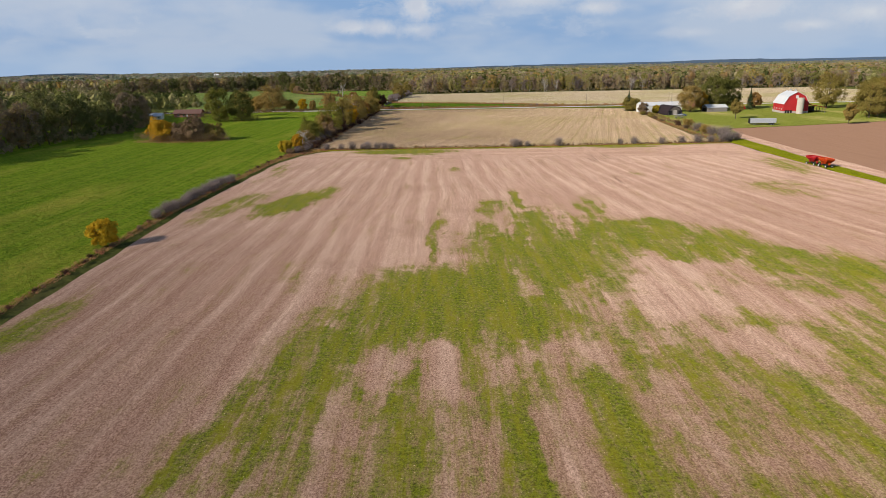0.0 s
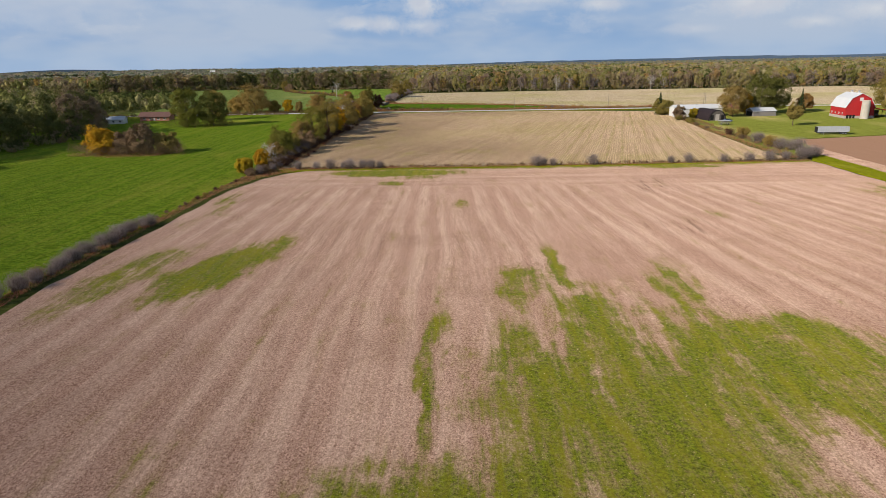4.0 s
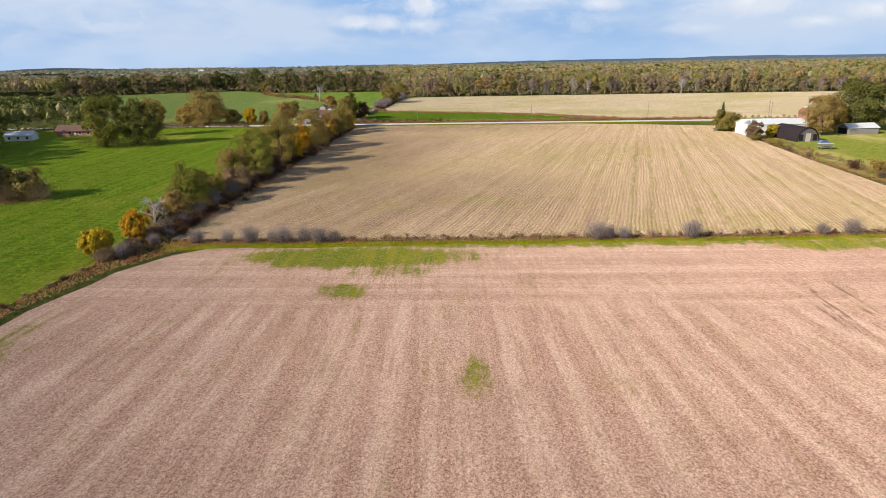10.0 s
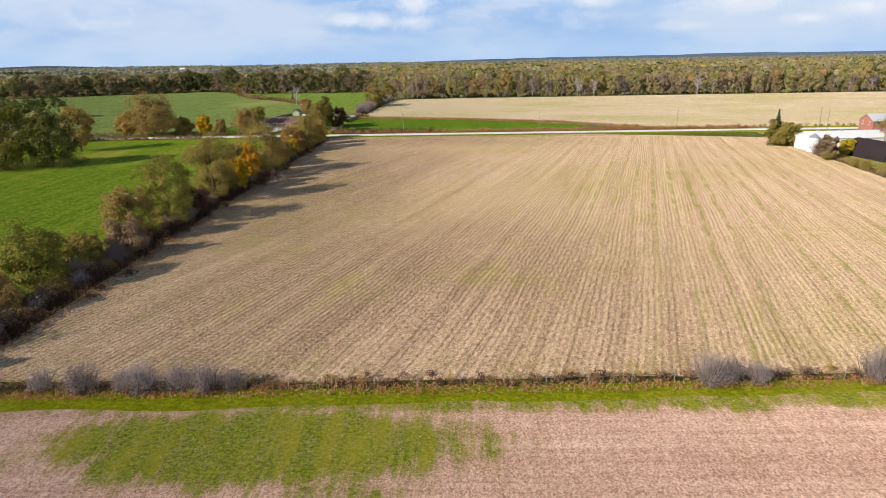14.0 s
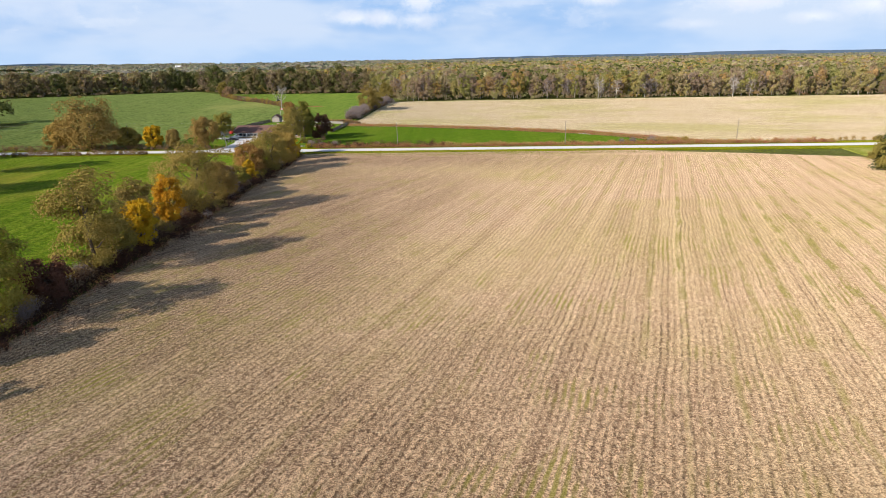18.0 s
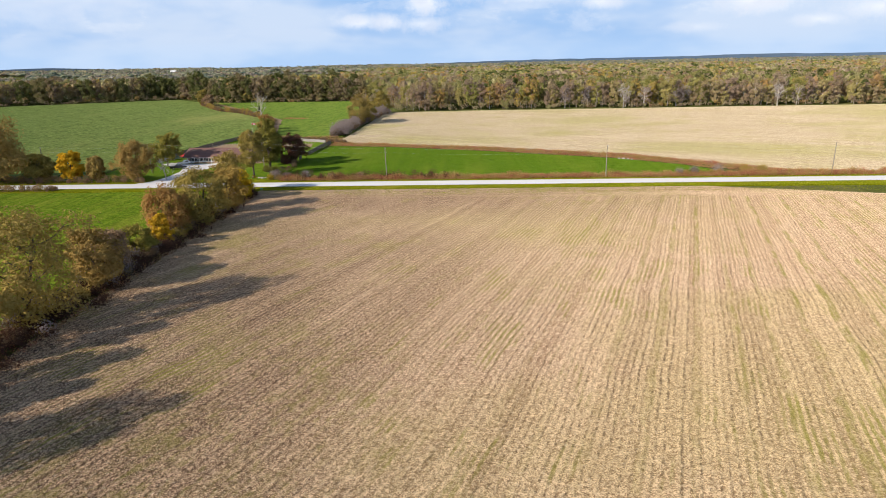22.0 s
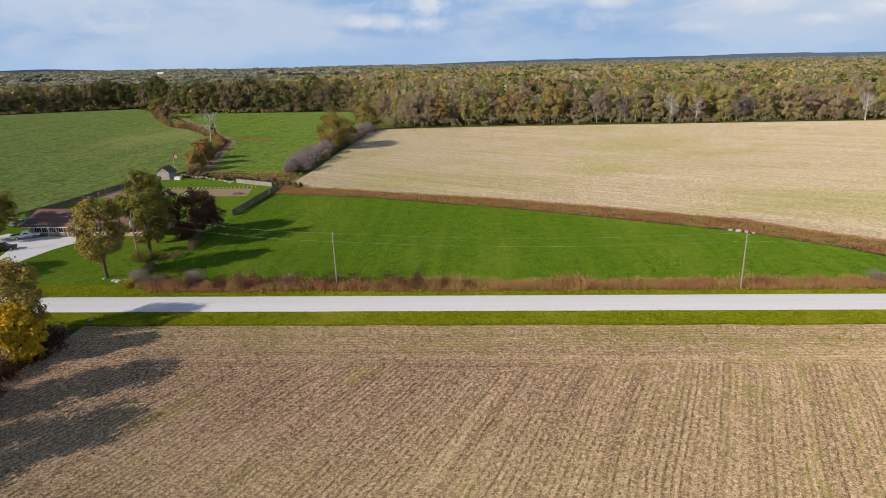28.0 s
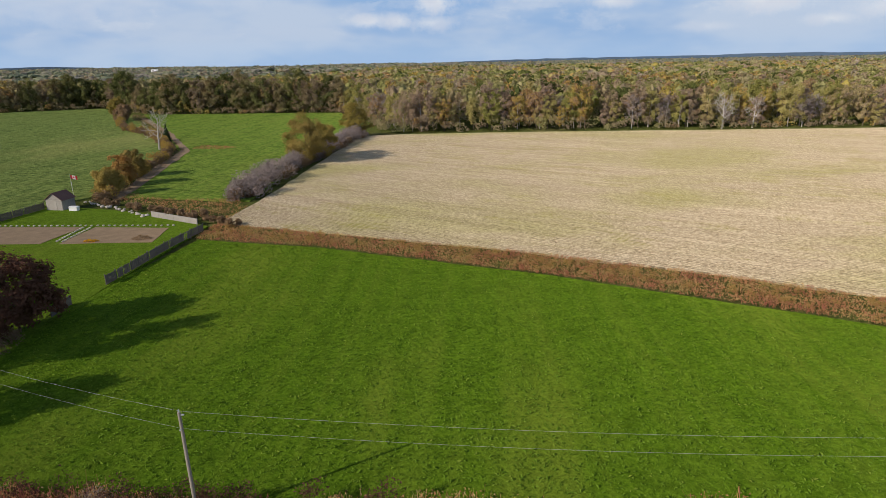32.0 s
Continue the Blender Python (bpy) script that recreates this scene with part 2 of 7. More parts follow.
def bean_field():
    """Harvested bean ground: pinkish straw in combine swaths, weedy green patches, tyre scars."""
    mat, n = material("bean_stubble")
    p = n.position()
    ax = n.add("ShaderNodeSeparateXYZ", Vector=p).outputs
    wave = n.math("MULTIPLY", n.noise(n.map(p, scale=(0.4, 1, 1)), 0.012, 2), 7.0)
    drift = n.math("MULTIPLY", n.math("MAXIMUM", n.math("SUBTRACT", ax[1], 120.0), 0.0), n.math("ADD", 0.06, n.math("MULTIPLY", ax[0], 0.002)))
    row = n.add("ShaderNodeCombineXYZ", X=n.math("ADD", n.math("ADD", ax[0], drift), wave), Y=n.math("MULTIPLY", ax[1], 0.014)).outputs[0]
    lane = n.math("ADD", n.math("ADD", ax[0], drift), n.math("MULTIPLY", wave, 1.0))
    band = n.math("ADD", n.math("MULTIPLY", n.math("SINE", n.math("MULTIPLY", lane, 2 * math.pi / 6.1)), 0.07), n.noise(n.add("ShaderNodeCombineXYZ", X=lane, Y=n.math("MULTIPLY", ax[1], 0.05)).outputs[0], 0.30, 5, 0.7))
    streak = n.noise(n.add("ShaderNodeCombineXYZ", X=lane, Y=n.math("MULTIPLY", ax[1], 0.06)).outputs[0], 1.3, 5, 0.72)
    head = n.noise(n.add("ShaderNodeCombineXYZ", X=n.math("MULTIPLY", ax[0], 0.025), Y=ax[1]).outputs[0], 0.34, 5, 0.7)
    swath = n.mix(n.span(n.math("ADD", ax[1], n.math("MULTIPLY", n.noise(p, 0.06, 3), 8.0)), 240.0, 250.0), band, head)
    chaff = n.add("ShaderNodeSeparateColor", Color=n.add("ShaderNodeTexVoronoi", Vector=n.map(p, scale=(1.0, 0.6, 1)), Scale=7.0).outputs["Color"]).outputs[0]
    grain = n.math("ADD", n.math("MULTIPLY", n.noise(p, 4.4, 7, 0.85), 0.88), n.math("MULTIPLY", chaff, 0.12))
    blotch = n.noise(p, 0.05, 6, 0.68)
    c = n.mix(n.span(grain, 0.34, 0.66), (0.190, 0.090, 0.060), (0.720, 0.478, 0.362))
    c = n.mix(n.span(swath, 0.38, 0.66, 0.0, 0.70), c, n.mix(n.span(grain, 0.30, 0.68), (0.34, 0.205, 0.145), (0.90, 0.665, 0.520)))
    c = n.mix(n.span(streak, 0.48, 0.70, 0.0, 0.38), c, (0.215, 0.115, 0.078))
    c = n.mix(n.span(blotch, 0.45, 0.72, 0.0, 0.40), c, n.mix(n.span(grain, 0.34, 0.66), (0.15, 0.075, 0.050), (0.47, 0.29, 0.21)))
    clod = n.noise(p, 2.1, 7, 0.78)
    c = n.mix(n.span(clod, 0.47, 0.34, 0.0, 0.6), c, (0.145, 0.070, 0.045))
    c = n.mix(n.span(clod, 0.54, 0.68, 0.0, 0.5), c, (0.84, 0.63, 0.50))
    loam = n.math("MULTIPLY", n.most([n.span(n.patch(p, -50, 70, 45, 110), 0.0, 0.8), n.span(n.patch(p, 30, 40, 110, 60), 0.0, 0.9), n.span(n.patch(p, 95, 120, 75, 100), 0.0, 1.1)]), n.span(n.noise(row, 0.5, 4, 0.7), 0.3, 0.62))
    c = n.mix(n.math("MULTIPLY", loam, 0.75), c, n.mix(n.span(grain, 0.34, 0.66), (0.140, 0.062, 0.038), (0.46, 0.275, 0.195)))
    spots = ((5, 94, 27, 22, 0, 1.5), (18, 124, 20, 36, 0, 1.25), (41, 129, 26, 17, -38, 1.25), (64, 108, 22, 13, -48, 1.15), (-15, 77, 12, 28, -12, 1.15), (-5.3, 130, 1.8, 26, 0, 1.0), (58, 84, 30, 22, 0, 0.85), (10, 52, 46, 28, 0, 0.85),
             (42, 54, 36, 34, 0, 0.85), (-20, 58, 3.2, 20, 0, 1.1), (-26, 54, 2.6, 18, -6, 1.1), (-6, 55, 4.2, 24, 0, 1.0), (6, 50, 2.4, 20, 0, 1.3), (16, 55, 4.4, 26, 0, 1.0), (27, 57, 4.5, 5.5, 0, 1.0), (37, 52, 5.5, 12, 0, 0.9),
             (29, 71, 15, 10, 0, 0.9), (14.6, 168, 2.2, 15, 0, 1.25), (8, 159, 4.5, 11, 0, 0.95), (33, 157, 4.5, 14, 0, 0.9), (-45, 169, 7.0, 21, -17, 1.5), (-61, 165, 5.5, 23, -10, 0.95), (-63, 84, 5, 15, 0, 0.95),
             (92, 178, 12, 13, 0, 0.7), (112, 218, 8, 22, 0, 0.8), (-24, 266.5, 24, 7.5, 0, 1.5), (-16, 258, 9, 4.0, 0, 0.8), (-23, 248, 4.6, 3.8, 0, 1.15), (-2.8, 220, 2.8, 5.0, 0, 0.7), (70, 273, 17, 4.5, 0, 1.15), (28, 275, 95, 3.2, 1.4, 1.1),
             (-65, 221, 3.5, 24, 0, 0.65), (-32, 109, 4, 7, 0, 0.5), (57, 206, 4, 4, 0, 0.5))
    bare = ((11.5, 98, 3.4, 8, 0, 0.9), (20, 91, 5.5, 10, 0, 1.0), (31, 93, 4.6, 10, 0, 1.0), (39, 110, 8, 5.5, -20, 0.9), (46, 92, 14, 7, -10, 0.9), (-9, 72, 4.0, 7, 0, 1.0), (-2.6, 69, 2.4, 9, 0, 0.9), (40, 76, 9, 5, 0, 0.8),
            (-18.7, 85, 4.5, 3, 0, 0.6), (10.5, 140, 2.0, 15, 0, 0.7), (24, 141, 2.2, 14, 0, 0.6), (0.5, 52, 2.6, 16, 0, 0.42), (11, 52, 2.4, 16, 0, 0.42), (22, 56, 2.8, 16, 0, 0.42), (-13, 56, 3.0, 16, 0, 0.42))
    sway = n.math("MULTIPLY", n.math("SUBTRACT", n.noise(n.map(p, scale=(1.0, 0.35, 1)), 0.11, 5, 0.65), 0.5), 9.0)
    sway_far = n.math("MULTIPLY", n.math("SUBTRACT", n.noise(n.map(p, (31, 7, 0), scale=(1.0, 0.5, 1)), 0.16, 6, 0.7), 0.5), 26.0)
    loose = n.add("ShaderNodeCombineXYZ", X=n.math("ADD", ax[0], sway), Y=n.math("ADD", ax[1], n.math("MULTIPLY", sway_far, n.span(ax[1], 175.0, 250.0, 1.0, 0.22)))).outputs[0]
    weeds = n.most([n.math("MULTIPLY", n.span(n.patch(loose, x, y, rx * 1.3, ry * 1.3, a), 0.0, 0.66), k * 0.95) for x, y, rx, ry, a, k in spots])
    weeds = n.math("SUBTRACT", weeds, n.most([n.math("MULTIPLY", n.span(n.patch(loose, x, y, rx * 1.35, ry * 1.35, a), 0.0, 0.8), k * 0.8) for x, y, rx, ry, a, k in bare]))
    soft = n.add("ShaderNodeCombineXYZ", X=n.math("ADD", ax[0], wave), Y=n.math("MULTIPLY", ax[1], 0.13)).outputs[0]
    lanes = n.noise(soft, 0.34, 5, 0.7, 0.4)
    ragged = n.noise(p, 0.13, 7, 0.7)
    weeds = n.math("ADD", weeds, n.math("ADD", n.math("MULTIPLY", n.math("SUBTRACT", lanes, 0.5), 2.6), n.math("MULTIPLY", n.math("SUBTRACT", ragged, 0.5), 1.9)))
    cover = n.span(weeds, -0.1, 1.3)
    c = n.mix(n.math("MULTIPLY", cover, 0.75), c, n.mix(n.span(grain, 0.30, 0.70), (0.120, 0.066, 0.024), (0.47, 0.32, 0.14)))
    tufts = n.math("ADD", n.math("MULTIPLY", n.noise(p, 0.8, 8, 0.84), 0.6), n.math("MULTIPLY", n.noise(soft, 1.0, 6, 0.78), 0.4))
    weeds = n.span(n.math("ADD", tufts, n.math("MULTIPLY", cover, 0.34)), 0.60, 0.88)
    leaf = n.mix(n.span(n.noise(p, 2.2, 7, 0.82), 0.36, 0.64), (0.036, 0.050, 0.002), (0.220, 0.275, 0.005))
    leaf = n.mix(n.span(n.noise(soft, 0.5, 4, 0.7), 0.42, 0.66, 0.0, 0.5), leaf, (0.290, 0.245, 0.014))
    c = n.mix(n.math("MULTIPLY", weeds, 0.94), c, leaf)
    wheel_line = n.noise(n.map(p, rot=-30, scale=(1, 0.05, 1)), 0.9, 4, 0.65)
    scar = n.math("MULTIPLY", n.span(n.patch(p, 53, 241, 11, 16, 14), 0.05, 0.55), n.span(n.math("ADD", wheel_line, n.math("MULTIPLY", n.math("SUBTRACT", n.noise(p, 0.5, 4), 0.5), 0.3)), 0.52, 0.62))
    scar2 = n.math("MULTIPLY", n.span(n.patch(p, 46, 196, 10, 10, 0), 0.05, 0.6), n.span(wheel_line, 0.52, 0.62))
    scar3 = n.math("MULTIPLY", n.span(n.patch(p, -24, 176, 14, 30, 0), 0.0, 0.7), n.span(n.noise(n.map(p, rot=-7, scale=(1, 0.05, 1)), 0.5, 4, 0.65), 0.55, 0.68))
    c = n.mix(n.math("MULTIPLY", n.most([scar, n.math("MULTIPLY", scar2, 0.8), n.math("MULTIPLY", scar3, 0.55)]), 0.7), c, (0.135, 0.070, 0.046))
    finish(n, c, 0.95, n.math("ADD", grain, n.math("MULTIPLY", streak, 0.3)), 0.16, 0.7, spec=0.12)
    return mat


def fan_rows(n, p, pivot, reach):
    """Across and along the rows of a field whose rows run toward a far pivot."""
    ax = n.add("ShaderNodeSeparateXYZ", Vector=p).outputs
    dx, dy = n.math("SUBTRACT", ax[0], pivot[0]), n.math("SUBTRACT", pivot[1], ax[1])
    across = n.math("MULTIPLY", n.math("ARCTAN2", dx, dy), reach)
    along = n.math("SQRT", n.math("ADD", n.math("MULTIPLY", dx, dx), n.math("MULTIPLY", dy, dy)))
    return across, along


def corn_field(name, pivot, reach, dark, pale, olive, speck=1.0, soil_shade=(), head=0.0, sweep=0.42, green=()):
    """Corn stubble in rows: straw crumbs, thin broken furrows of dark soil and painted shadow, weeds in the furrows,
    broad paler and duller sweeps.
    """
    mat, n = material(name)
    p = n.position()
    ax = n.add("ShaderNodeSeparateXYZ", Vector=p).outputs
    across, along = fan_rows(n, p, pivot, reach)
    u = n.math("ADD", across, n.math("ADD", n.math("MULTIPLY", n.noise(p, 0.05, 3), 1.6), n.math("MULTIPLY", n.noise(p, 0.8, 3, 0.6), 0.24)))
    if head:
        turn = n.span(n.math("ADD", ax[1], n.math("MULTIPLY", n.noise(p, 0.05, 4, 0.7), 12.0)), head + 4.0, head + 4.1)
        swing = n.math("SQRT", n.math("ADD", n.math("POWER", n.math("SUBTRACT", ax[0], 6.0), 2.0), n.math("MULTIPLY", n.math("POWER", n.math("SUBTRACT", ax[1], head - 8.0), 2.0), 2.2)))
        across2 = n.mix(n.span(swing, 11.0, 11.1), swing, ax[1])
        u = n.math("ADD", n.mix(turn, u, across2), n.math("MULTIPLY", turn, n.math("MULTIPLY", n.noise(p, 0.3, 4, 0.6), 1.1)))
        along = n.mix(turn, along, ax[0])
    row = n.math("ADD", n.math("MULTIPLY", n.math("SINE", n.math("MULTIPLY", u, 2 * math.pi / 0.78)), 0.5), 0.5)
    q = n.add("ShaderNodeCombineXYZ", X=u, Y=n.math("MULTIPLY", along, 0.30)).outputs[0]
    dash = n.add("ShaderNodeCombineXYZ", X=u, Y=n.math("MULTIPLY", along, 0.75)).outputs[0]
    long = n.add("ShaderNodeCombineXYZ", X=u, Y=n.math("MULTIPLY", along, 0.02)).outputs[0]
    crumb = n.add("ShaderNodeTexVoronoi", Vector=p, Scale=8.0 * speck, Randomness=1.0)
    tone = n.add("ShaderNodeSeparateColor", Color=crumb.outputs["Color"]).outputs[0]
    grain = n.noise(p, 10.0 * speck, 4, 0.8)
    wide = n.noise(long, 0.42, 3, 0.65)
    broad = n.noise(n.map(p, scale=(0.5, 1, 1)), 0.020, 4, 0.6, 0.3)
    lump = n.noise(p, 1.1 * speck, 6, 0.76)
    k = n.math("ADD", n.math("MULTIPLY", tone, 0.55), n.math("MULTIPLY", n.math("SUBTRACT", grain, 0.5), 1.5))
    k = n.math("ADD", k, n.math("ADD", n.math("MULTIPLY", n.math("SUBTRACT", wide, 0.5), 0.55), n.math("MULTIPLY", n.math("SUBTRACT", row, 0.5), 0.07)))
    k = n.math("ADD", k, n.math("MULTIPLY", n.math("SUBTRACT", lump, 0.5), 0.7))
    c = n.mix(n.span(k, -0.02, 0.66), dark, pale)
    c = n.mix(n.span(broad, 0.44, 0.66, 0.0, sweep), c, n.mix(n.span(k, 0.0, 0.6), tuple(v * 0.45 for v in olive), olive))
    furrow = n.math("MULTIPLY", n.span(row, 0.40, 0.05), n.span(n.math("ADD", n.noise(dash, 1.7, 5, 0.78), n.math("MULTIPLY", n.math("SUBTRACT", n.noise(long, 0.9, 2), 0.5), 0.35)), 0.47, 0.60))
    # darker soil, plus the dimmer side-lit left of the field put into the colour
    if soil_shade:
        soil_dim = n.most([n.math("MULTIPLY", n.span(n.patch(p, *spot[:5]), 0.0, 0.9), spot[5]) for spot in soil_shade])
        soil_dim = n.math("MULTIPLY", soil_dim, n.span(n.noise(p, 0.05, 5, 0.65), 0.2, 0.6, 0.45, 1.0))
        c = n.mix(soil_dim, c, n.mix(n.span(k, -0.05, 0.75), (0.062, 0.030, 0.019), (0.78, 0.515, 0.310)))
        furrow = n.math("ADD", furrow, n.math("MULTIPLY", soil_dim, n.span(row, 0.55, 0.1, 0.0, 0.3)), clamp=True)
        # coarse clod shadows, painted as dark specks
        clod_shade = n.span(n.noise(n.map(p, rot=35, scale=(1.0, 0.55, 1)), 1.9, 5, 0.72), 0.47, 0.40)
        c = n.mix(n.math("MULTIPLY", clod_shade, n.math("ADD", 0.12, n.math("MULTIPLY", soil_dim, 0.7), clamp=True)), c, (0.050, 0.026, 0.020))
    deep = 0.66
    if head:
        deep = n.math("MULTIPLY", n.span(n.noise(p, 0.045, 4, 0.6), 0.28, 0.62, 0.28, 0.62), n.span(turn, 0.0, 1.0, 1.0, 0.35))
    # row shadow is painted in along with the dark furrow soil
    c = n.mix(n.math("MULTIPLY", furrow, deep), c, tuple(v * 0.22 for v in dark))
    clod = n.noise(p, 2.6 * speck, 5, 0.72)
    rough = 0.5
    if soil_shade:
        rough = n.math("ADD", 0.45, n.math("MULTIPLY", soil_dim, 0.45))
    # low side of the clod noise is coloured as the clods' own shadow
    c = n.mix(n.math("MULTIPLY", n.span(clod, 0.44, 0.35), n.math("ADD", rough, 0.14)), c, tuple(v * 0.3 for v in dark))
    c = n.mix(n.math("MULTIPLY", n.span(clod, 0.54, 0.68), 0.6), c, tuple(min(0.9, v * 1.1) for v in pale))
    weedy = n.math("MULTIPLY", n.span(n.math("ADD", n.noise(q, 0.22, 5, 0.7), n.math("MULTIPLY", n.math("SUBTRACT", n.noise(p, 0.03, 3), 0.5), 0.5)), 0.51, 0.70), n.span(row, 0.85, 0.2, 0.0, 0.7))
    c = n.mix(weedy, c, n.mix(n.span(grain, 0.35, 0.65), (0.13, 0.125, 0.014), (0.42, 0.38, 0.07)))
    if green:
        fresh = n.most([n.math("MULTIPLY", n.span(n.patch(p, *spot[:5]), 0.0, 0.8), spot[5]) for spot in green])
        fresh = n.math("MULTIPLY", fresh, n.span(n.math("ADD", n.noise(q, 0.9, 6, 0.75), n.math("MULTIPLY", n.math("SUBTRACT", n.noise(p, 0.12, 4, 0.7), 0.5), 0.7)), 0.46, 0.66))
        tram = n.math("ADD", n.math("MULTIPLY", n.math("SINE", n.math("MULTIPLY", u, 2 * math.pi / 4.7)), 0.5), 0.5)
        tram = n.math("MULTIPLY", n.span(n.math("ADD", tram, n.math("MULTIPLY", n.math("SUBTRACT", n.noise(long, 0.5, 3), 0.5), 1.2)), 0.82, 1.05), n.span(n.noise(q, 0.5, 5, 0.7), 0.40, 0.60))
        tram = n.math("MULTIPLY", tram, n.span(ax[0], 2.0, 45.0, 0.15, 0.75))
        c = n.mix(n.most([fresh, tram]), c, n.mix(n.span(grain, 0.35, 0.65), (0.105, 0.090, 0.012), (0.44, 0.40, 0.09)))
    finish(n, c, 0.95, n.math("SUBTRACT", n.math("ADD", n.math("ADD", grain, n.math("MULTIPLY", clod, 1.2)), n.math("MULTIPLY", tone, 0.5)), n.math("MULTIPLY", furrow, 0.5)), 0.13, 0.8, spec=0.12)
    return mat


BEANS = bean_field()
CORN = corn_field("corn_stubble", (232.0, 1015.0), 650.0, (0.325, 0.192, 0.110), (0.900, 0.680, 0.460), (0.64, 0.51, 0.20), head=498.0, sweep=0.42,
                  green=((-42, 368, 24, 34, 0, 0.6), (-30, 392, 28, 42, 0, 0.45), (-20, 358, 24, 24, 0, 0.4), (-52, 452, 12, 30, 0, 0.4), (-5, 505, 80, 9, 0, 0.7), (28, 497, 40, 14, 0, 0.55), (0, 283, 100, 6, 0, 0.4)),
                  # ovals of dark hedge and headland soil, and of painted shading on the left
                  soil_shade=((-48, 400, 52, 150, 0, 0.85), (-62, 390, 16, 190, 0, 1.0), (-30, 496, 120, 36, 0, 0.75), (-35, 300, 50, 40, 0, 0.6), (-15, 318, 80, 62, 0, 0.65), (-25, 440, 40, 60, 0, 0.5)))
FAR_CORN = corn_field("far_corn_stubble", (-900.0, 1150.0), 1000.0, (0.310, 0.228, 0.140), (0.700, 0.580, 0.400), (0.54, 0.475, 0.20), 0.6, sweep=0.8)


def ploughed():
    mat, n = material("ploughed_soil")
    p = n.position()
    line = n.noise(n.map(p, rot=10, scale=(1, 0.03, 1)), 1.2, 4, 0.6)
    clod = n.noise(p, 2.4, 7, 0.75)
    c = n.mix(n.math("ADD", n.math("MULTIPLY", line, 0.4), n.math("MULTIPLY", clod, 0.6)), (0.15, 0.075, 0.045), (0.42, 0.255, 0.17))
    finish(n, c, 0.95, clod, 0.25, 0.8, spec=0.1)
    return mat


def gravel():
    mat, n = material("gravel")
    p = n.position()
    stone = n.noise(p, 5.0, 7, 0.8)
    ruts = n.noise(n.map(p, scale=(0.03, 1, 1)), 0.9, 3)
    c = n.mix(stone, (0.44, 0.43, 0.44), (0.82, 0.785, 0.785))
    c = n.mix(n.span(ruts, 0.45, 0.65, 0.0, 0.35), c, (0.72, 0.71, 0.72))
    finish(n, c, 0.9, stone, 0.05, 0.6, spec=0.2)
    return mat


PLOUGHED = ploughed()
GRAVEL = gravel()
SOIL = plain("garden_soil", (0.27, 0.19, 0.12), 0.95, grain=1.2, vary=0.9, spec=0.1)


def leaves(name, *stops, glow=0.2, vary=0.5, dull=0.12):
    """Foliage: each leaf clump differs a little, each plant more."""
    mat, n = material(name)
    each = n.add("ShaderNodeObjectInfo").outputs["Random"]
    clump = n.add("ShaderNodeNewGeometry").outputs["Random Per Island"]
    fac = n.math("ADD", n.math("MULTIPLY", each, 1 - vary * 0.5), n.math("MULTIPLY", n.math("SUBTRACT", clump, 0.25), vary * 0.45))
    spray = n.noise(n.add("ShaderNodeTexCoord").outputs["Object"], 0.42, 3, 0.6)
    fac = n.math("ADD", fac, n.math("MULTIPLY", n.math("SUBTRACT", spray, 0.5), vary * 1.5), clamp=True)
    c = n.ramp(fac, *stops)
    c = n.mix(n.math("MULTIPLY", n.math("FRACT", n.math("MULTIPLY", clump, 7.31)), dull), c, (0.05, 0.045, 0.02))
    d = n.add("ShaderNodeBsdfDiffuse", Color=c)
    t = n.add("ShaderNodeBsdfTranslucent", Color=c)
    m = n.add("ShaderNodeMixShader", Fac=glow)
    n.put(m.inputs[1], d.outputs[0])
    n.put(m.inputs[2], t.outputs[0])
    n.add("ShaderNodeOutputMaterial", Surface=m.outputs[0])
    return mat


def woods_leaves(name, glow=0.15, far=0.0):
    """Autumn canopy seen from afar; every tree has its own tint, and far mixes distance haze into the colour."""
    mat, n = material(name)
    tint = n.add("ShaderNodeAttribute")
    tint.attribute_name = "tint"
    clump = n.add("ShaderNodeNewGeometry").outputs["Random Per Island"]
    c = n.ramp(tint.outputs["Fac"], (0.0, (0.110, 0.135, 0.040)), (0.14, (0.270, 0.280, 0.080)), (0.30, (0.450, 0.420, 0.160)), (0.44, (0.530, 0.465, 0.240)), (0.56, (0.480, 0.370, 0.230)),
               (0.68, (0.420, 0.305, 0.215)), (0.80, (0.560, 0.335, 0.120)), (0.88, (0.600, 0.490, 0.120)), (1.0, (0.520, 0.420, 0.330)))
    p = n.position()
    spray = n.noise(p, 0.9, 5, 0.75)
    c = n.mix(n.span(spray, 0.34, 0.66, 0.35, 0.0), c, (0.070, 0.068, 0.030))
    c = n.mix(n.math("MULTIPLY", clump, 0.15), c, (0.070, 0.068, 0.035))
    # blue-grey distance haze, mixed straight into the leaf colour
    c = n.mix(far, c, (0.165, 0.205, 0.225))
    bump = n.add("ShaderNodeBump", Height=spray, Strength=0.8, Distance=1.2).outputs[0]
    d = n.add("ShaderNodeBsdfDiffuse", Color=c, Normal=bump)
    t = n.add("ShaderNodeBsdfTranslucent", Color=c)
    m = n.add("ShaderNodeMixShader", Fac=glow)
    n.put(m.inputs[1], d.outputs[0])
    n.put(m.inputs[2], t.outputs[0])
    n.add("ShaderNodeOutputMaterial", Surface=m.outputs[0])
    return mat


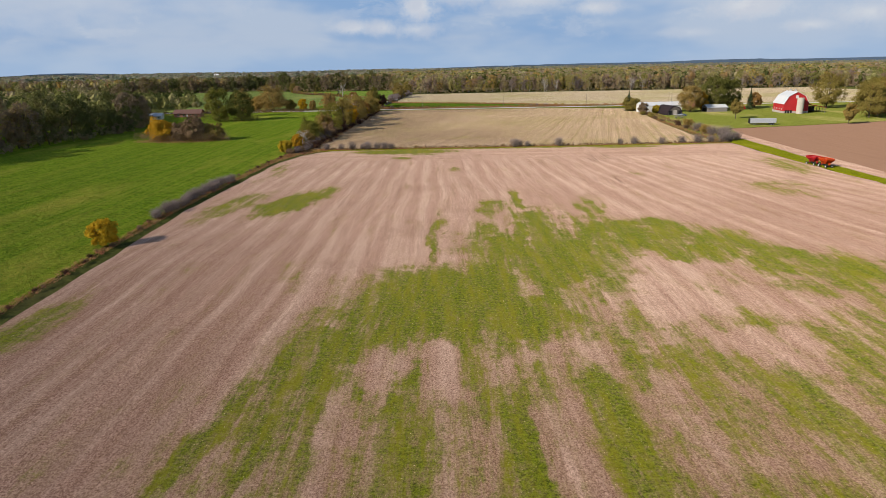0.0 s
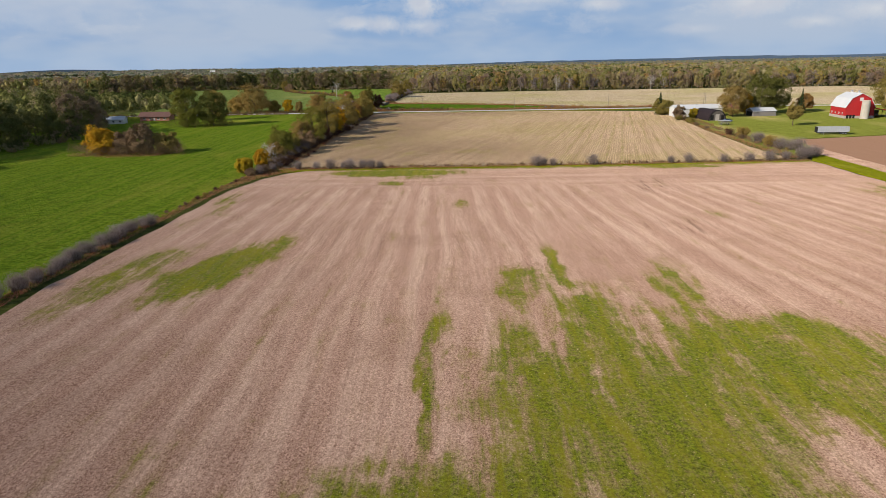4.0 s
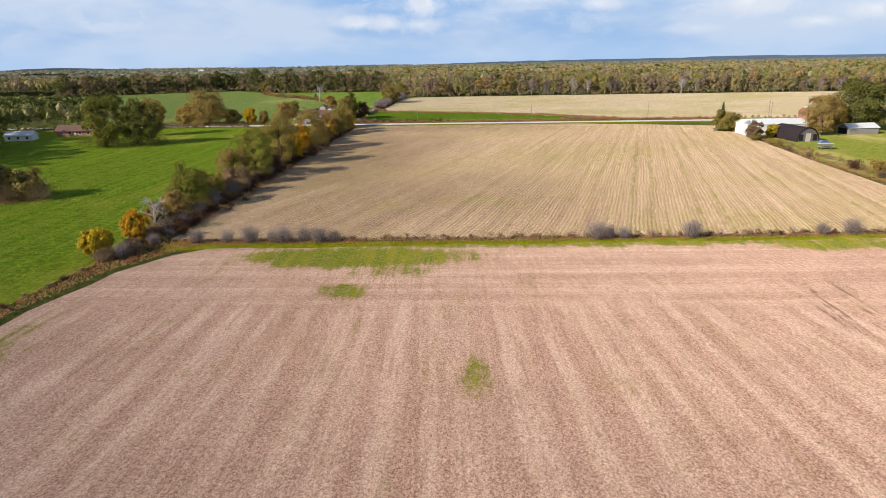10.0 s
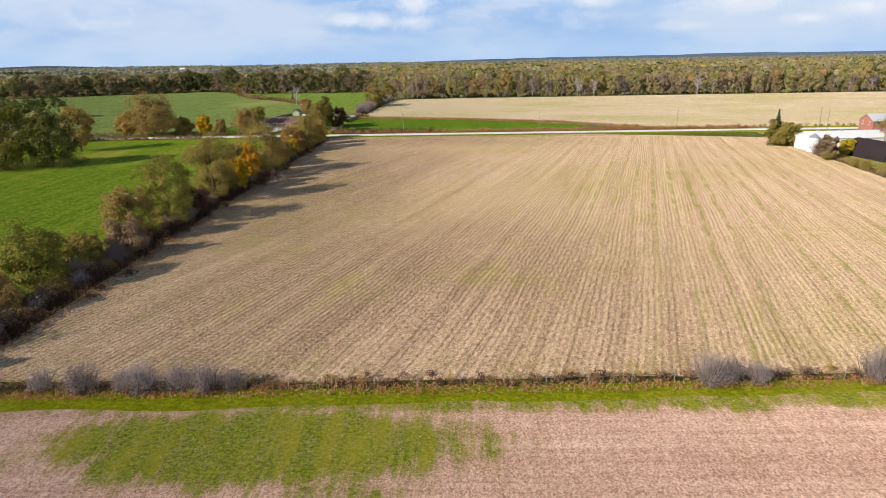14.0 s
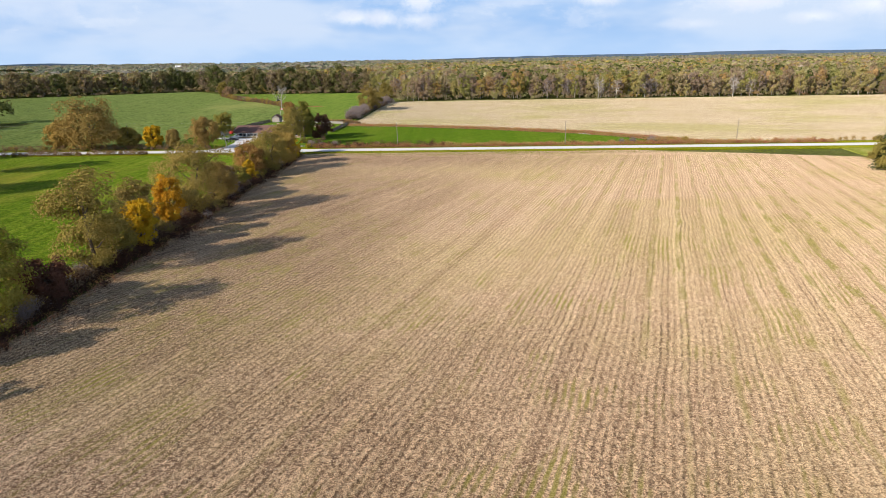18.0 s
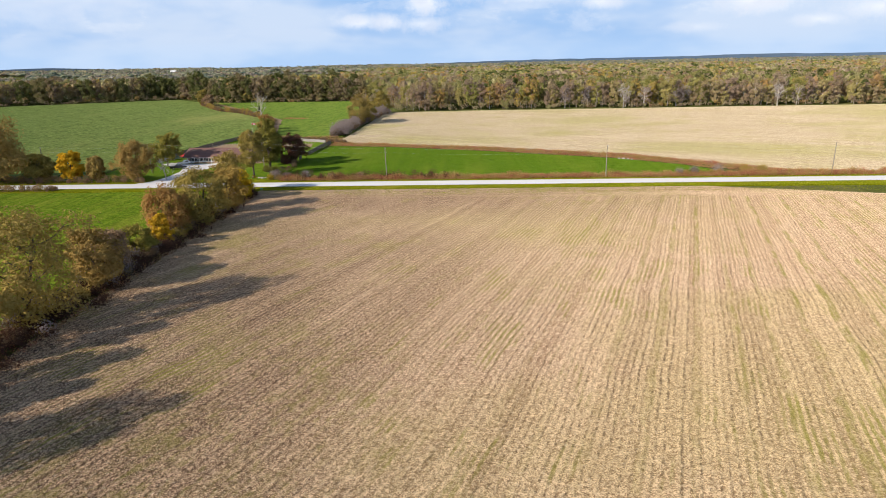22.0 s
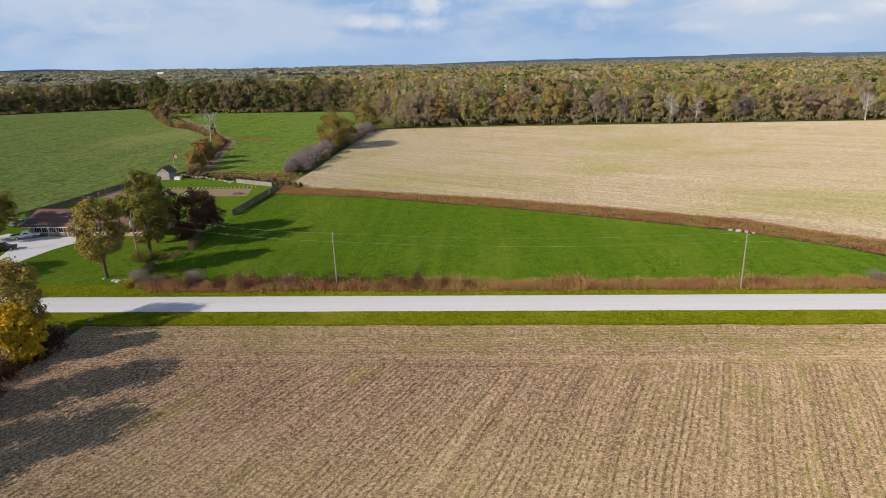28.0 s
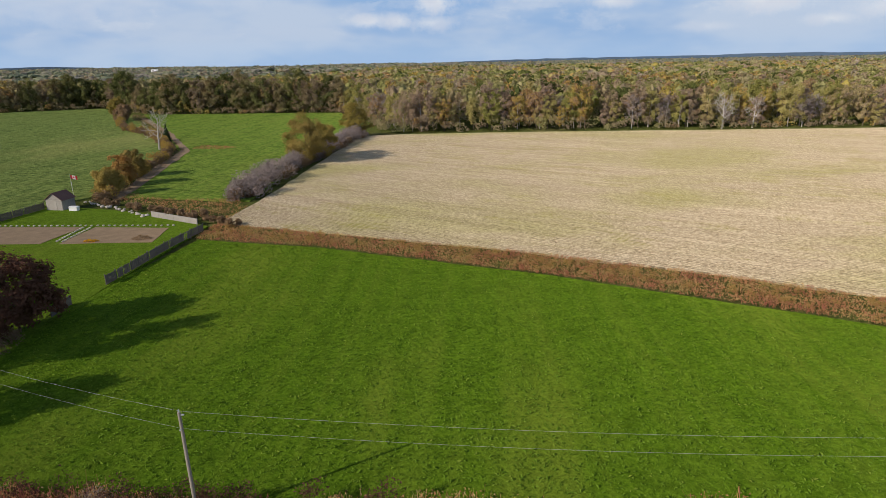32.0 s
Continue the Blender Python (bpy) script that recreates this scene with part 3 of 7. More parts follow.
LEAF = {
    "green": leaves("green_leaves", (0.0, (0.180, 0.185, 0.034)), (0.5, (0.280, 0.250, 0.055)), (1.0, (0.390, 0.290, 0.070))),
    "house": leaves("garden_tree_leaves", (0.0, (0.170, 0.175, 0.036)), (0.6, (0.290, 0.250, 0.060)), (1.0, (0.390, 0.280, 0.070))),
    "dark": leaves("dark_leaves", (0.0, (0.100, 0.115, 0.030)), (1.0, (0.230, 0.215, 0.055))),
    "olive": leaves("olive_leaves", (0.0, (0.290, 0.240, 0.060)), (0.5, (0.400, 0.300, 0.090)), (1.0, (0.470, 0.300, 0.085))),
    "rust": leaves("rust_leaves", (0.0, (0.330, 0.255, 0.080)), (0.6, (0.410, 0.262, 0.090)), (1.0, (0.420, 0.215, 0.070))),
    "yellow": leaves("yellow_leaves", (0.0, (0.480, 0.370, 0.040)), (0.6, (0.620, 0.420, 0.030)), (1.0, (0.700, 0.380, 0.025)), vary=0.8),
    "orange": leaves("orange_leaves", (0.0, (0.60, 0.40, 0.035)), (1.0, (0.62, 0.31, 0.03))),
    "wine": leaves("wine_leaves", (0.0, (0.085, 0.048, 0.034)), (1.0, (0.185, 0.088, 0.060))),
    "grey": leaves("grey_twigs", (0.0, (0.310, 0.250, 0.232)), (1.0, (0.470, 0.390, 0.368)), glow=0.3, dull=0.08),
    "brown": leaves("brown_twigs", (0.0, (0.225, 0.155, 0.095)), (1.0, (0.400, 0.265, 0.150)), glow=0.15),
    "spruce": leaves("spruce_needles", (0.0, (0.045, 0.075, 0.035)), (1.0, (0.085, 0.110, 0.045)), glow=0.15),
    "wood": leaves("autumn_wood_leaves", (0.0, (0.260, 0.260, 0.070)), (0.16, (0.400, 0.360, 0.120)), (0.34, (0.500, 0.410, 0.180)), (0.48, (0.400, 0.300, 0.210)), (0.62, (0.360, 0.265, 0.210)),
                   (0.74, (0.480, 0.300, 0.120)), (0.84, (0.550, 0.450, 0.090)), (0.92, (0.400, 0.320, 0.275)), (1.0, (0.340, 0.265, 0.225)), vary=0.3, dull=0.1),
    # darker version of the wood leaves, with the shade on them in the colour
    "darkwood": leaves("shade_painted_wood_leaves", (0.0, (0.105, 0.125, 0.042)), (0.35, (0.210, 0.205, 0.075)), (0.6, (0.290, 0.225, 0.120)), (0.8, (0.260, 0.195, 0.150)), (1.0, (0.400, 0.290, 0.090)), vary=0.35),
    "tuft": leaves("grass_tufts", (0.0, (0.085, 0.160, 0.012)), (0.6, (0.150, 0.250, 0.024)), (1.0, (0.235, 0.295, 0.045)), vary=1.0, dull=0.1),
    "vergetuft": leaves("verge_tufts", (0.0, (0.150, 0.190, 0.008)), (0.6, (0.270, 0.290, 0.020)), (1.0, (0.380, 0.340, 0.070)), vary=1.7, dull=0.1),
    "straw": leaves("corn_straw", (0.0, (0.42, 0.30, 0.17)), (0.5, (0.70, 0.54, 0.34)), (1.0, (0.84, 0.70, 0.49)), glow=0.2, vary=1.2, dull=0.1),
}


def weed_leaves():
    """Dry goldenrod and grasses: wine red, rust, tan and olive drifts."""
    mat, n = material("dry_weeds")
    p = n.position()
    clump = n.add("ShaderNodeNewGeometry").outputs["Random Per Island"]
    k = n.math("ADD", n.math("MULTIPLY", n.noise(p, 0.22, 4, 0.65), 1.3), n.math("MULTIPLY", n.math("SUBTRACT", clump, 0.9), 0.42), clamp=True)
    c = n.ramp(k, (0.0, (0.290, 0.095, 0.095)), (0.28, (0.430, 0.165, 0.105)), (0.48, (0.490, 0.250, 0.110)), (0.62, (0.560, 0.390, 0.180)), (0.8, (0.330, 0.290, 0.070)), (1.0, (0.440, 0.220, 0.065)))
    d = n.add("ShaderNodeBsdfDiffuse", Color=c)
    t = n.add("ShaderNodeBsdfTranslucent", Color=c)
    m = n.add("ShaderNodeMixShader", Fac=0.3)
    n.put(m.inputs[1], d.outputs[0])
    n.put(m.inputs[2], t.outputs[0])
    n.add("ShaderNodeOutputMaterial", Surface=m.outputs[0])
    return mat


LEAF["weed"] = weed_leaves()
WOODS = woods_leaves("autumn_canopy")
HAZED_WOODS = woods_leaves("hazed_far_canopy", 0.15, 0.45)
# both backdrop colours carry the blue of distance haze
HAZE_RIDGE = plain("haze_blue_distance", (0.115, 0.165, 0.245), 1.0, grain=0.02, vary=0.4, spec=0.02)
HAZE_PLAIN = plain("haze_blue_green_distance", (0.125, 0.170, 0.195), 1.0, grain=0.05, vary=0.6, spec=0.02)
BARK = plain("bark", (0.15, 0.115, 0.085), 0.95, grain=1.5, vary=0.8, spec=0.1, stretch=(1, 1, 0.2))
PALE_BARK = plain("pale_bark", (0.52, 0.47, 0.42), 0.9, grain=1.5, vary=0.6, spec=0.1, stretch=(1, 1, 0.2))
FENCE_WOOD = plain("dark_fence_wood", (0.150, 0.130, 0.115), 0.9, grain=1.2, vary=0.8, spec=0.1, stretch=(1, 1, 0.15))
GREY_WOOD = plain("weathered_wood", (0.30, 0.275, 0.25), 0.85, grain=1.2, vary=0.7, spec=0.2, stretch=(1, 1, 0.15))


# ---- helpers of the scene ----
def mesh_of(name, verts, faces, mat=None, smooth=False):
    me = bpy.data.meshes.new(name)
    me.from_pydata(np.asarray(verts, float).tolist() if isinstance(verts, np.ndarray) else verts, [], faces.tolist() if isinstance(faces, np.ndarray) else faces)
    if mat:
        me.materials.append(mat)
    if smooth:
        me.shade_smooth()
    return me


def part(name, data, mat, parent=None, label="", at=None):
    """Links a mesh or a bmesh as one object, under a thing where one is given."""
    if isinstance(data, bmesh.types.BMesh):
        me = bpy.data.meshes.new(name)
        data.to_mesh(me)
        data.free()
    else:
        me = data
    if mat and not me.materials:
        me.materials.append(mat)
    ob = new(name, me)
    if parent:
        ob.parent = parent
    if at is not None:
        ob.matrix_basis = at
    return tagged(ob, label) if label else ob


def thing(name, label, category, at=None, group="", kind=""):
    ob = new(name)
    ob.empty_display_size = 0.3
    if at is not None:
        ob.matrix_basis = at
    return tagged(ob, label, category, group, kind)


def box(bm, x0, x1, y0, y1, z0, z1, bevel=0.0):
    made = bmesh.ops.create_cube(bm, size=1.0, matrix=Matrix.Translation(((x0 + x1) / 2, (y0 + y1) / 2, (z0 + z1) / 2)) @ Matrix.Diagonal((abs(x1 - x0), abs(y1 - y0), abs(z1 - z0), 1)))
    if bevel:
        edges = {e for v in made["verts"] for e in v.link_edges}
        bmesh.ops.bevel(bm, geom=list(edges), offset=bevel, segments=2, affect="EDGES", profile=0.6)
    return bm


def boxed(*size, bevel=0.0):
    return box(bmesh.new(), *size, bevel=bevel)


def rod(bm, a, b, r0, r1=None, sides=8):
    a, b = Vector(a), Vector(b)
    turn = (b - a).to_track_quat("Z", "Y").to_matrix().to_4x4()
    bmesh.ops.create_cone(bm, cap_ends=True, segments=sides, radius1=r0, radius2=r0 if r1 is None else r1, depth=(b - a).length,
                          matrix=Matrix.Translation((a + b) / 2) @ turn)
    return bm


def prism(bm, outline, y0, y1):
    """An outline in x and z, drawn out along y."""
    a = [bm.verts.new((x, y0, z)) for x, z in outline]
    b = [bm.verts.new((x, y1, z)) for x, z in outline]
    bm.faces.new(a)
    bm.faces.new(b[::-1])
    for i in range(len(a)):
        j = (i + 1) % len(a)
        bm.faces.new((a[j], a[i], b[i], b[j]))
    bmesh.ops.recalc_face_normals(bm, faces=bm.faces[:])
    return bm


def smooth_line(points, step):
    """Points along a soft curve through the given ones."""
    p = np.array(points, float)
    out = []
    for i in range(len(p) - 1):
        a, b, c, d = p[max(i - 1, 0)], p[i], p[i + 1], p[min(i + 2, len(p) - 1)]
        k = max(1, int(np.linalg.norm(c - b) / step))
        for j in range(k):
            t = j / k
            out.append(0.5 * (2 * b + (c - a) * t + (2 * a - 5 * b + 4 * c - d) * t * t + (3 * b - a - 3 * c + d) * t ** 3))
    out.append(p[-1])
    return np.array(out)


def sheet(name, outline, z, mat, label, category="field", wobble=0.0, step=6.0):
    """A field: one flat piece of ground with a slightly uneven edge and a thin rim."""
    ring = []
    for i, a in enumerate(outline):
        b = outline[(i + 1) % len(outline)]
        k = max(1, int(math.dist(a, b) / step))
        for j in range(k):
            x, y = a[0] + (b[0] - a[0]) * j / k, a[1] + (b[1] - a[1]) * j / k
            ring.append((x + wobble * noise.noise((x * 0.13, y * 0.13, 3)), y + wobble * noise.noise((x * 0.13, y * 0.13, 9))))
    bm = bmesh.new()
    top = [bm.verts.new((x, y, z)) for x, y in ring]
    low = [bm.verts.new((x, y, -0.35)) for x, y in ring]
    bm.faces.new(top)
    for i in range(len(ring)):
        j = (i + 1) % len(ring)
        bm.faces.new((low[i], low[j], top[j], top[i]))
    bmesh.ops.recalc_face_normals(bm, faces=bm.faces[:])
    return tagged(part(name, bm, mat), label, category, kind="structure")


rng = np.random.default_rng(7)


def unit(v):
    return v / np.maximum(np.linalg.norm(v, axis=-1, keepdims=True), 1e-9)


def cards(centre, normal, size, aspect=0.75, fold=0.25):
    """Leaf clumps: small folded four-cornered blades."""
    k = len(centre)
    t = unit(np.cross(normal, rng.normal(size=(k, 3))))
    b = np.cross(normal, t)
    s = size[:, None] if np.ndim(size) else size
    lift = normal * s * fold
    v = np.stack([centre + t * s - lift, centre + b * s * aspect + lift, centre - t * s - lift, centre - b * s * aspect + lift], 1).reshape(-1, 3)
    return v, np.arange(4 * k).reshape(-1, 4)


def tube(points, radii, sides=6):
    """A tapering limb through the points."""
    p = np.array(points, float)
    d = unit(np.gradient(p, axis=0))
    side = unit(np.cross(d, np.array([0.31, 0.77, 0.15])))
    other = np.cross(d, side)
    a = np.linspace(0, 2 * math.pi, sides, endpoint=False)
    ring = p[:, None] + np.array(radii)[:, None, None] * (np.cos(a)[None, :, None] * side[:, None] + np.sin(a)[None, :, None] * other[:, None])
    f = [(i * sides + j, i * sides + (j + 1) % sides, (i + 1) * sides + (j + 1) % sides, (i + 1) * sides + j) for i in range(len(p) - 1) for j in range(sides)]
    return ring.reshape(-1, 3), np.array(f)


def joined(pieces):
    vs, fs, k = [], [], 0
    for v, f in pieces:
        vs.append(v)
        fs.append(f + k)
        k += len(v)
    return np.concatenate(vs), np.concatenate(fs)


def limb(start, direction, length, r, bend=0.25, k=5):
    pts, d = [np.array(start, float)], unit(np.array(direction, float))
    for i in range(k):
        d = unit(d + rng.normal(size=3) * bend + np.array([0, 0, 0.12]))
        pts.append(pts[-1] + d * length / k)
    return pts, np.linspace(r, r * 0.25, k + 1)


def wood_of(h, w, base, trunk_r, limbs, fork=0.35, sides=7):
    """Trunk with limbs; returns the mesh pieces and the limbs' ends."""
    pts, rad = limb((0, 0, -0.2), (0, 0, 1), h * 0.8, trunk_r, 0.06, 7)
    pieces, tips = [tube(pts, np.maximum(rad, 0.02), sides)], [pts[-1]]
    for i in range(limbs):
        t = base + (0.92 - base) * (i + 0.5) / limbs
        k = min(int(t * 7), 6)
        start = pts[k] + (pts[k + 1] - pts[k]) * (t * 7 - k)
        a = i * 2.4 + rng.uniform(-0.4, 0.4)
        reach = w * 0.5 * (1.05 - 0.55 * abs(t - 0.45)) * rng.uniform(0.75, 1.05)
        lp, lr = limb(start, (math.cos(a), math.sin(a), rng.uniform(0.35, 0.9)), reach, trunk_r * (0.5 - 0.25 * t), 0.22, 4)
        pieces.append(tube(lp, np.maximum(lr, 0.015), 5))
        tips.append(lp[-1])
        for j in range(2):
            sp, sr = limb(lp[2 + j], unit(rng.normal(size=3)) + np.array([math.cos(a), math.sin(a), 0.5]), reach * 0.45, trunk_r * 0.16, 0.3, 3)
            pieces.append(tube(sp, np.maximum(sr, 0.012), 4))
            tips.append(sp[-1])
    return pieces, np.array(tips)


def crown_of(h, w, base, lobes, per, size, squash, airy, tips):
    """Leaf clumps in sprays at the limbs' ends and round an uneven crown, with gaps between them and a ragged outline."""
    z0, z1 = h * base, h
    mid = z0 + (z1 - z0) * 0.46
    heart = np.array([0, 0, z0 + (z1 - z0) * 0.30])
    ph = rng.uniform(0, 6.3, 4)
    out_c, out_n = [], []
    seats = [(t, rng.uniform(0.07, 0.12)) for t in tips if t[2] > z0]
    for i in range(lobes):
        u = rng.uniform(-1, 1)
        a = rng.uniform(0, 2 * math.pi)
        bulge = 1 + 0.16 * math.sin(2 * a + ph[0] + u) + 0.12 * math.sin(5 * a + ph[1] + 3 * u) + 0.08 * math.sin(5 * u + ph[2] + a)
        deep = rng.uniform(0.3, 1.0) ** 0.45
        ring = math.sqrt(max(0.0, 1 - abs(u) ** 2.3)) * deep * bulge * (1.0 if u > 0 else 1.0 + 0.12 * u)
        seats.append((np.array([math.cos(a) * ring * w * 0.43, math.sin(a) * ring * w * 0.43, mid + u * (deep ** 0.5) * (z1 - mid if u > 0 else mid - z0) * 0.92]), rng.uniform(0.06, 0.13)))
    for c, r in seats:
        k = max(14, int(per * (r / 0.10) ** 1.6))
        out = unit(c - heart)
        d = unit(rng.normal(size=(k, 3)) + out * 0.8)
        rr = w * r * (1.1 - airy * 1.5 * rng.random((k, 1)) ** 1.5)
        out_c.append(c + d * rr * np.array([1, 1, squash]) + rng.normal(size=(k, 3)) * w * 0.026)
        out_n.append(unit(d * 0.8 + out * 0.5 + np.array([0, 0, 0.4]) + rng.normal(size=(k, 3)) * 0.33))
    c, m = np.concatenate(out_c), np.concatenate(out_n)
    keep = c[:, 2] > max(0.12, z0 * 0.6)
    c, m = c[keep], m[keep]
    return cards(c, m, size * rng.uniform(0.55, 1.4, len(c)))


def make_tree(name, h, w, leaf, label, base=0.22, lobes=26, per=110, size=0.34, limbs=9, bark=BARK, trunk=None, squash=0.8, airy=0.25, group="", category="tree"):
    tree = thing(name, label, category, group=group)
    pieces, tips = wood_of(h, w, base + 0.05, trunk or h * 0.022, limbs)
    part("trunk", mesh_of("trunk", *joined(pieces), bark, True), None, tree)
    part("crown", mesh_of("crown", *crown_of(h, w, base, lobes, per, size, squash, airy, tips), LEAF[leaf]), None, tree)
    return tree


def make_shrub(name, h, w, leaf, label, stems=26, size=0.16, per=900, group=""):
    """A bush of many thin stems from one foot, with a haze of twigs or leaves."""
    bush = thing(name, label, "shrub", group=group)
    pieces, tips = [], []
    for i in range(stems):
        a, tilt = i * 2.4, rng.uniform(0.1, 1.0)
        pts, rad = limb((rng.normal() * 0.1 * w, rng.normal() * 0.1 * w, -0.1), (math.cos(a) * tilt, math.sin(a) * tilt, 1), h * rng.uniform(0.65, 1.0), 0.03 + 0.006 * h, 0.16, 5)
        pieces.append(tube(pts, np.maximum(rad, 0.012), 4))
        tips += pts[2:]
    tips = np.array(tips)
    tips[:, :2] *= min(1.0, 0.5 * w / max(0.1, np.abs(tips[:, :2]).max()))
    part("woody_base", mesh_of("woody_base", *joined(pieces), BARK), None, bush)
    c = tips[rng.integers(0, len(tips), per)] + rng.normal(size=(per, 3)) * np.array([w * 0.10, w * 0.10, h * 0.09])
    c[:, 2] = np.clip(c[:, 2], 0.08, h * 1.05)
    part("crown", mesh_of("crown", *cards(c, unit(rng.normal(size=(per, 3)) + np.array([0, 0, 0.4])), size * rng.uniform(0.5, 1.4, per), 0.35, 0.15), LEAF[leaf]), None, bush)
    return bush


def make_conifer(name, h, w, label, group=""):
    tree = thing(name, label, "tree", group=group)
    pts, rad = limb((0, 0, -0.2), (0, 0, 1), h * 0.97, h * 0.018, 0.012, 8)
    part("trunk", mesh_of("trunk", *tube(pts, np.maximum(rad, 0.03), 7), BARK, True), None, tree)
    k = 2600
    z = rng.random(k) ** 1.25
    whorl = np.round(z * 15) / 15 + rng.normal(size=k) * 0.012
    r = (1 - whorl) * w * 0.5 * np.sqrt(rng.random(k)) * rng.uniform(0.75, 1.1, k)
    a = rng.uniform(0, 2 * math.pi, k)
    c = np.stack([np.cos(a) * r, np.sin(a) * r, h * (0.08 + 0.92 * whorl) - r * 0.28], 1)
    m = unit(np.stack([np.cos(a) * 0.4, np.sin(a) * 0.4, np.ones(k)], 1) + rng.normal(size=(k, 3)) * 0.3)
    part("crown", mesh_of("crown", *cards(c, m, 0.30 * rng.uniform(0.6, 1.3, k), 0.5), LEAF["spruce"]), None, tree)
    return tree


def make_bare_tree(name, h, w, label, bark=PALE_BARK):
    tree = thing(name, label, "tree")
    pieces, tips = wood_of(h, w, 0.3, h * 0.028, 10)
    part("trunk", mesh_of("trunk", *joined(pieces), bark, True), None, tree)
    twigs = []
    for t in tips:
        for j in range(5):
            p, r = limb(t, rng.normal(size=3) + np.array([0, 0, 0.6]), h * 0.14, 0.05, 0.3, 3)
            twigs.append(tube(p, np.maximum(r, 0.018), 3))
    tagged(part("twig_work", mesh_of("twig_work", *joined(twigs), bark), None, tree), kind="stuff")
    return tree


def inside(poly, x, y):
    x, y = np.asarray(x), np.asarray(y)
    hit = np.zeros(x.shape, bool)
    for i in range(len(poly)):
        (x0, y0), (x1, y1) = poly[i], poly[(i + 1) % len(poly)]
        cross = ((y0 > y) != (y1 > y)) & (x < (x1 - x0) * (y - y0) / (y1 - y0 + 1e-12) + x0)
        hit ^= cross
    return hit


def scatter(poly, spacing, jitter=0.45):
    """Places on a loose grid inside the outline."""
    p = np.array(poly)
    (x0, y0), (x1, y1) = p.min(0), p.max(0)
    gx, gy = np.meshgrid(np.arange(x0, x1, spacing), np.arange(y0, y1, spacing))
    gx, gy = gx.ravel(), gy.ravel()
    gx = gx + rng.uniform(-jitter, jitter, gx.shape) * spacing
    gy = gy + rng.uniform(-jitter, jitter, gy.shape) * spacing
    keep = inside(poly, gx, gy)
    return gx[keep], gy[keep]


def ball(level):
    bm = bmesh.new()
    bmesh.ops.create_icosphere(bm, subdivisions=level, radius=1.0)
    bm.verts.ensure_lookup_table()
    out = np.array([v.co[:] for v in bm.verts]), np.array([[v.index for v in f.verts] for f in bm.faces])
    bm.free()
    return out


LUMPS = {1: ball(1), 2: ball(2)}


def canopy(name, x, y, height, width, label, leafy=26, card=1.1, dark=0.0, core=True, mat=None, shift=0.0, level=2, heart=0.46):
    """Many far trees in one mesh: ragged crowns of clumps round a shaded core, each with its own tint."""
    k = len(x)
    tint_tree = np.clip(shift + rng.beta(1.0, 1.2, k) * (1 - dark) + 0.35 * np.array([noise.noise((a * 0.012, b * 0.012, 5)) for a, b in zip(x, y)]), 0, 1)
    vs, quads, tint = [], None, []
    c = np.stack([x, y, height * 0.60], 1)
    size = np.stack([width * 0.5, width * 0.5, height * 0.40], 1)[:, None]
    knobs = 8
    kd = unit(rng.normal(size=(k, knobs, 3)) + np.array([0, 0, 0.45]))
    kc = c[:, None] + kd * size * rng.uniform(0.45, 0.72, (k, knobs, 1))
    kr = rng.uniform(0.30, 0.50, (k, knobs, 1)) * np.array([1, 1, 0.8])
    pick = rng.integers(0, knobs, (k, leafy))
    at = np.arange(k)[:, None]
    d = unit(rng.normal(size=(k, leafy, 3)) + kd[at, pick] * 0.9 + np.array([0, 0, 0.25]))
    cc = (kc[at, pick] + d * size[:, :, :1] * kr[at, pick] * rng.uniform(0.75, 1.1, (k, leafy, 1))).reshape(-1, 3)
    cc[:, 2] = np.maximum(cc[:, 2], 0.4)
    nn = unit(d.reshape(-1, 3) + np.array([0, 0, 0.25]) + rng.normal(size=(k * leafy, 3)) * 0.35)
    v, f = cards(cc, nn, card * rng.uniform(0.6, 1.4, k * leafy), 0.8, 0.3)
    faces = f.tolist()
    tint.append(np.repeat(np.clip(np.repeat(tint_tree, leafy) + rng.normal(size=k * leafy) * 0.025, 0, 1), 4))
    vs.append(v)
    if core:
        ICO_V, ICO_F = LUMPS[level]
        m = len(ICO_V)
        wob = rng.uniform(0.86, 1.06, (k, m, 1)) * (1 + 0.12 * np.sin(ICO_V[None, :, :1] * 4 + rng.uniform(0, 6.3, (k, 1, 1))) * np.sin(ICO_V[None, :, 2:] * 4 + rng.uniform(0, 6.3, (k, 1, 1))))
        v2 = (c + np.stack([0 * height, 0 * height, 0.05 * height], 1))[:, None] + ICO_V[None] * size * heart * wob
        v2[:, :, 2] = np.maximum(v2[:, :, 2], -0.2)
        faces += (ICO_F[None] + (np.arange(k) * m)[:, None, None] + len(v)).reshape(-1, 3).tolist()
        vs.append(v2.reshape(-1, 3))
        tint.append(np.repeat(tint_tree, m))
    me = mesh_of(name, np.concatenate(vs), faces, mat or WOODS)
    me.attributes.new("tint", "FLOAT", "POINT").data.foreach_set("value", np.concatenate(tint).astype(np.float32))
    return tagged(new(name, me), label, "woods", kind="stuff")


def blades(x, y, h, w, z=0.0, lean=0.25):
    """Upright stalks and grass blades, one narrow leaf each."""
    k = len(x)
    a = rng.uniform(0, math.pi, k)
    t = np.stack([np.cos(a), np.sin(a), np.zeros(k)], 1) * (w / 2)[:, None]
    foot = np.stack([x, y, np.full(k, z)], 1)
    top = foot + np.stack([rng.normal(size=k) * lean * h, rng.normal(size=k) * lean * h, h], 1)
    v = np.stack([foot - t, foot + t, top + t * 0.45, top - t * 0.45], 1).reshape(-1, 3)
    return v, np.arange(4 * k).reshape(-1, 4)


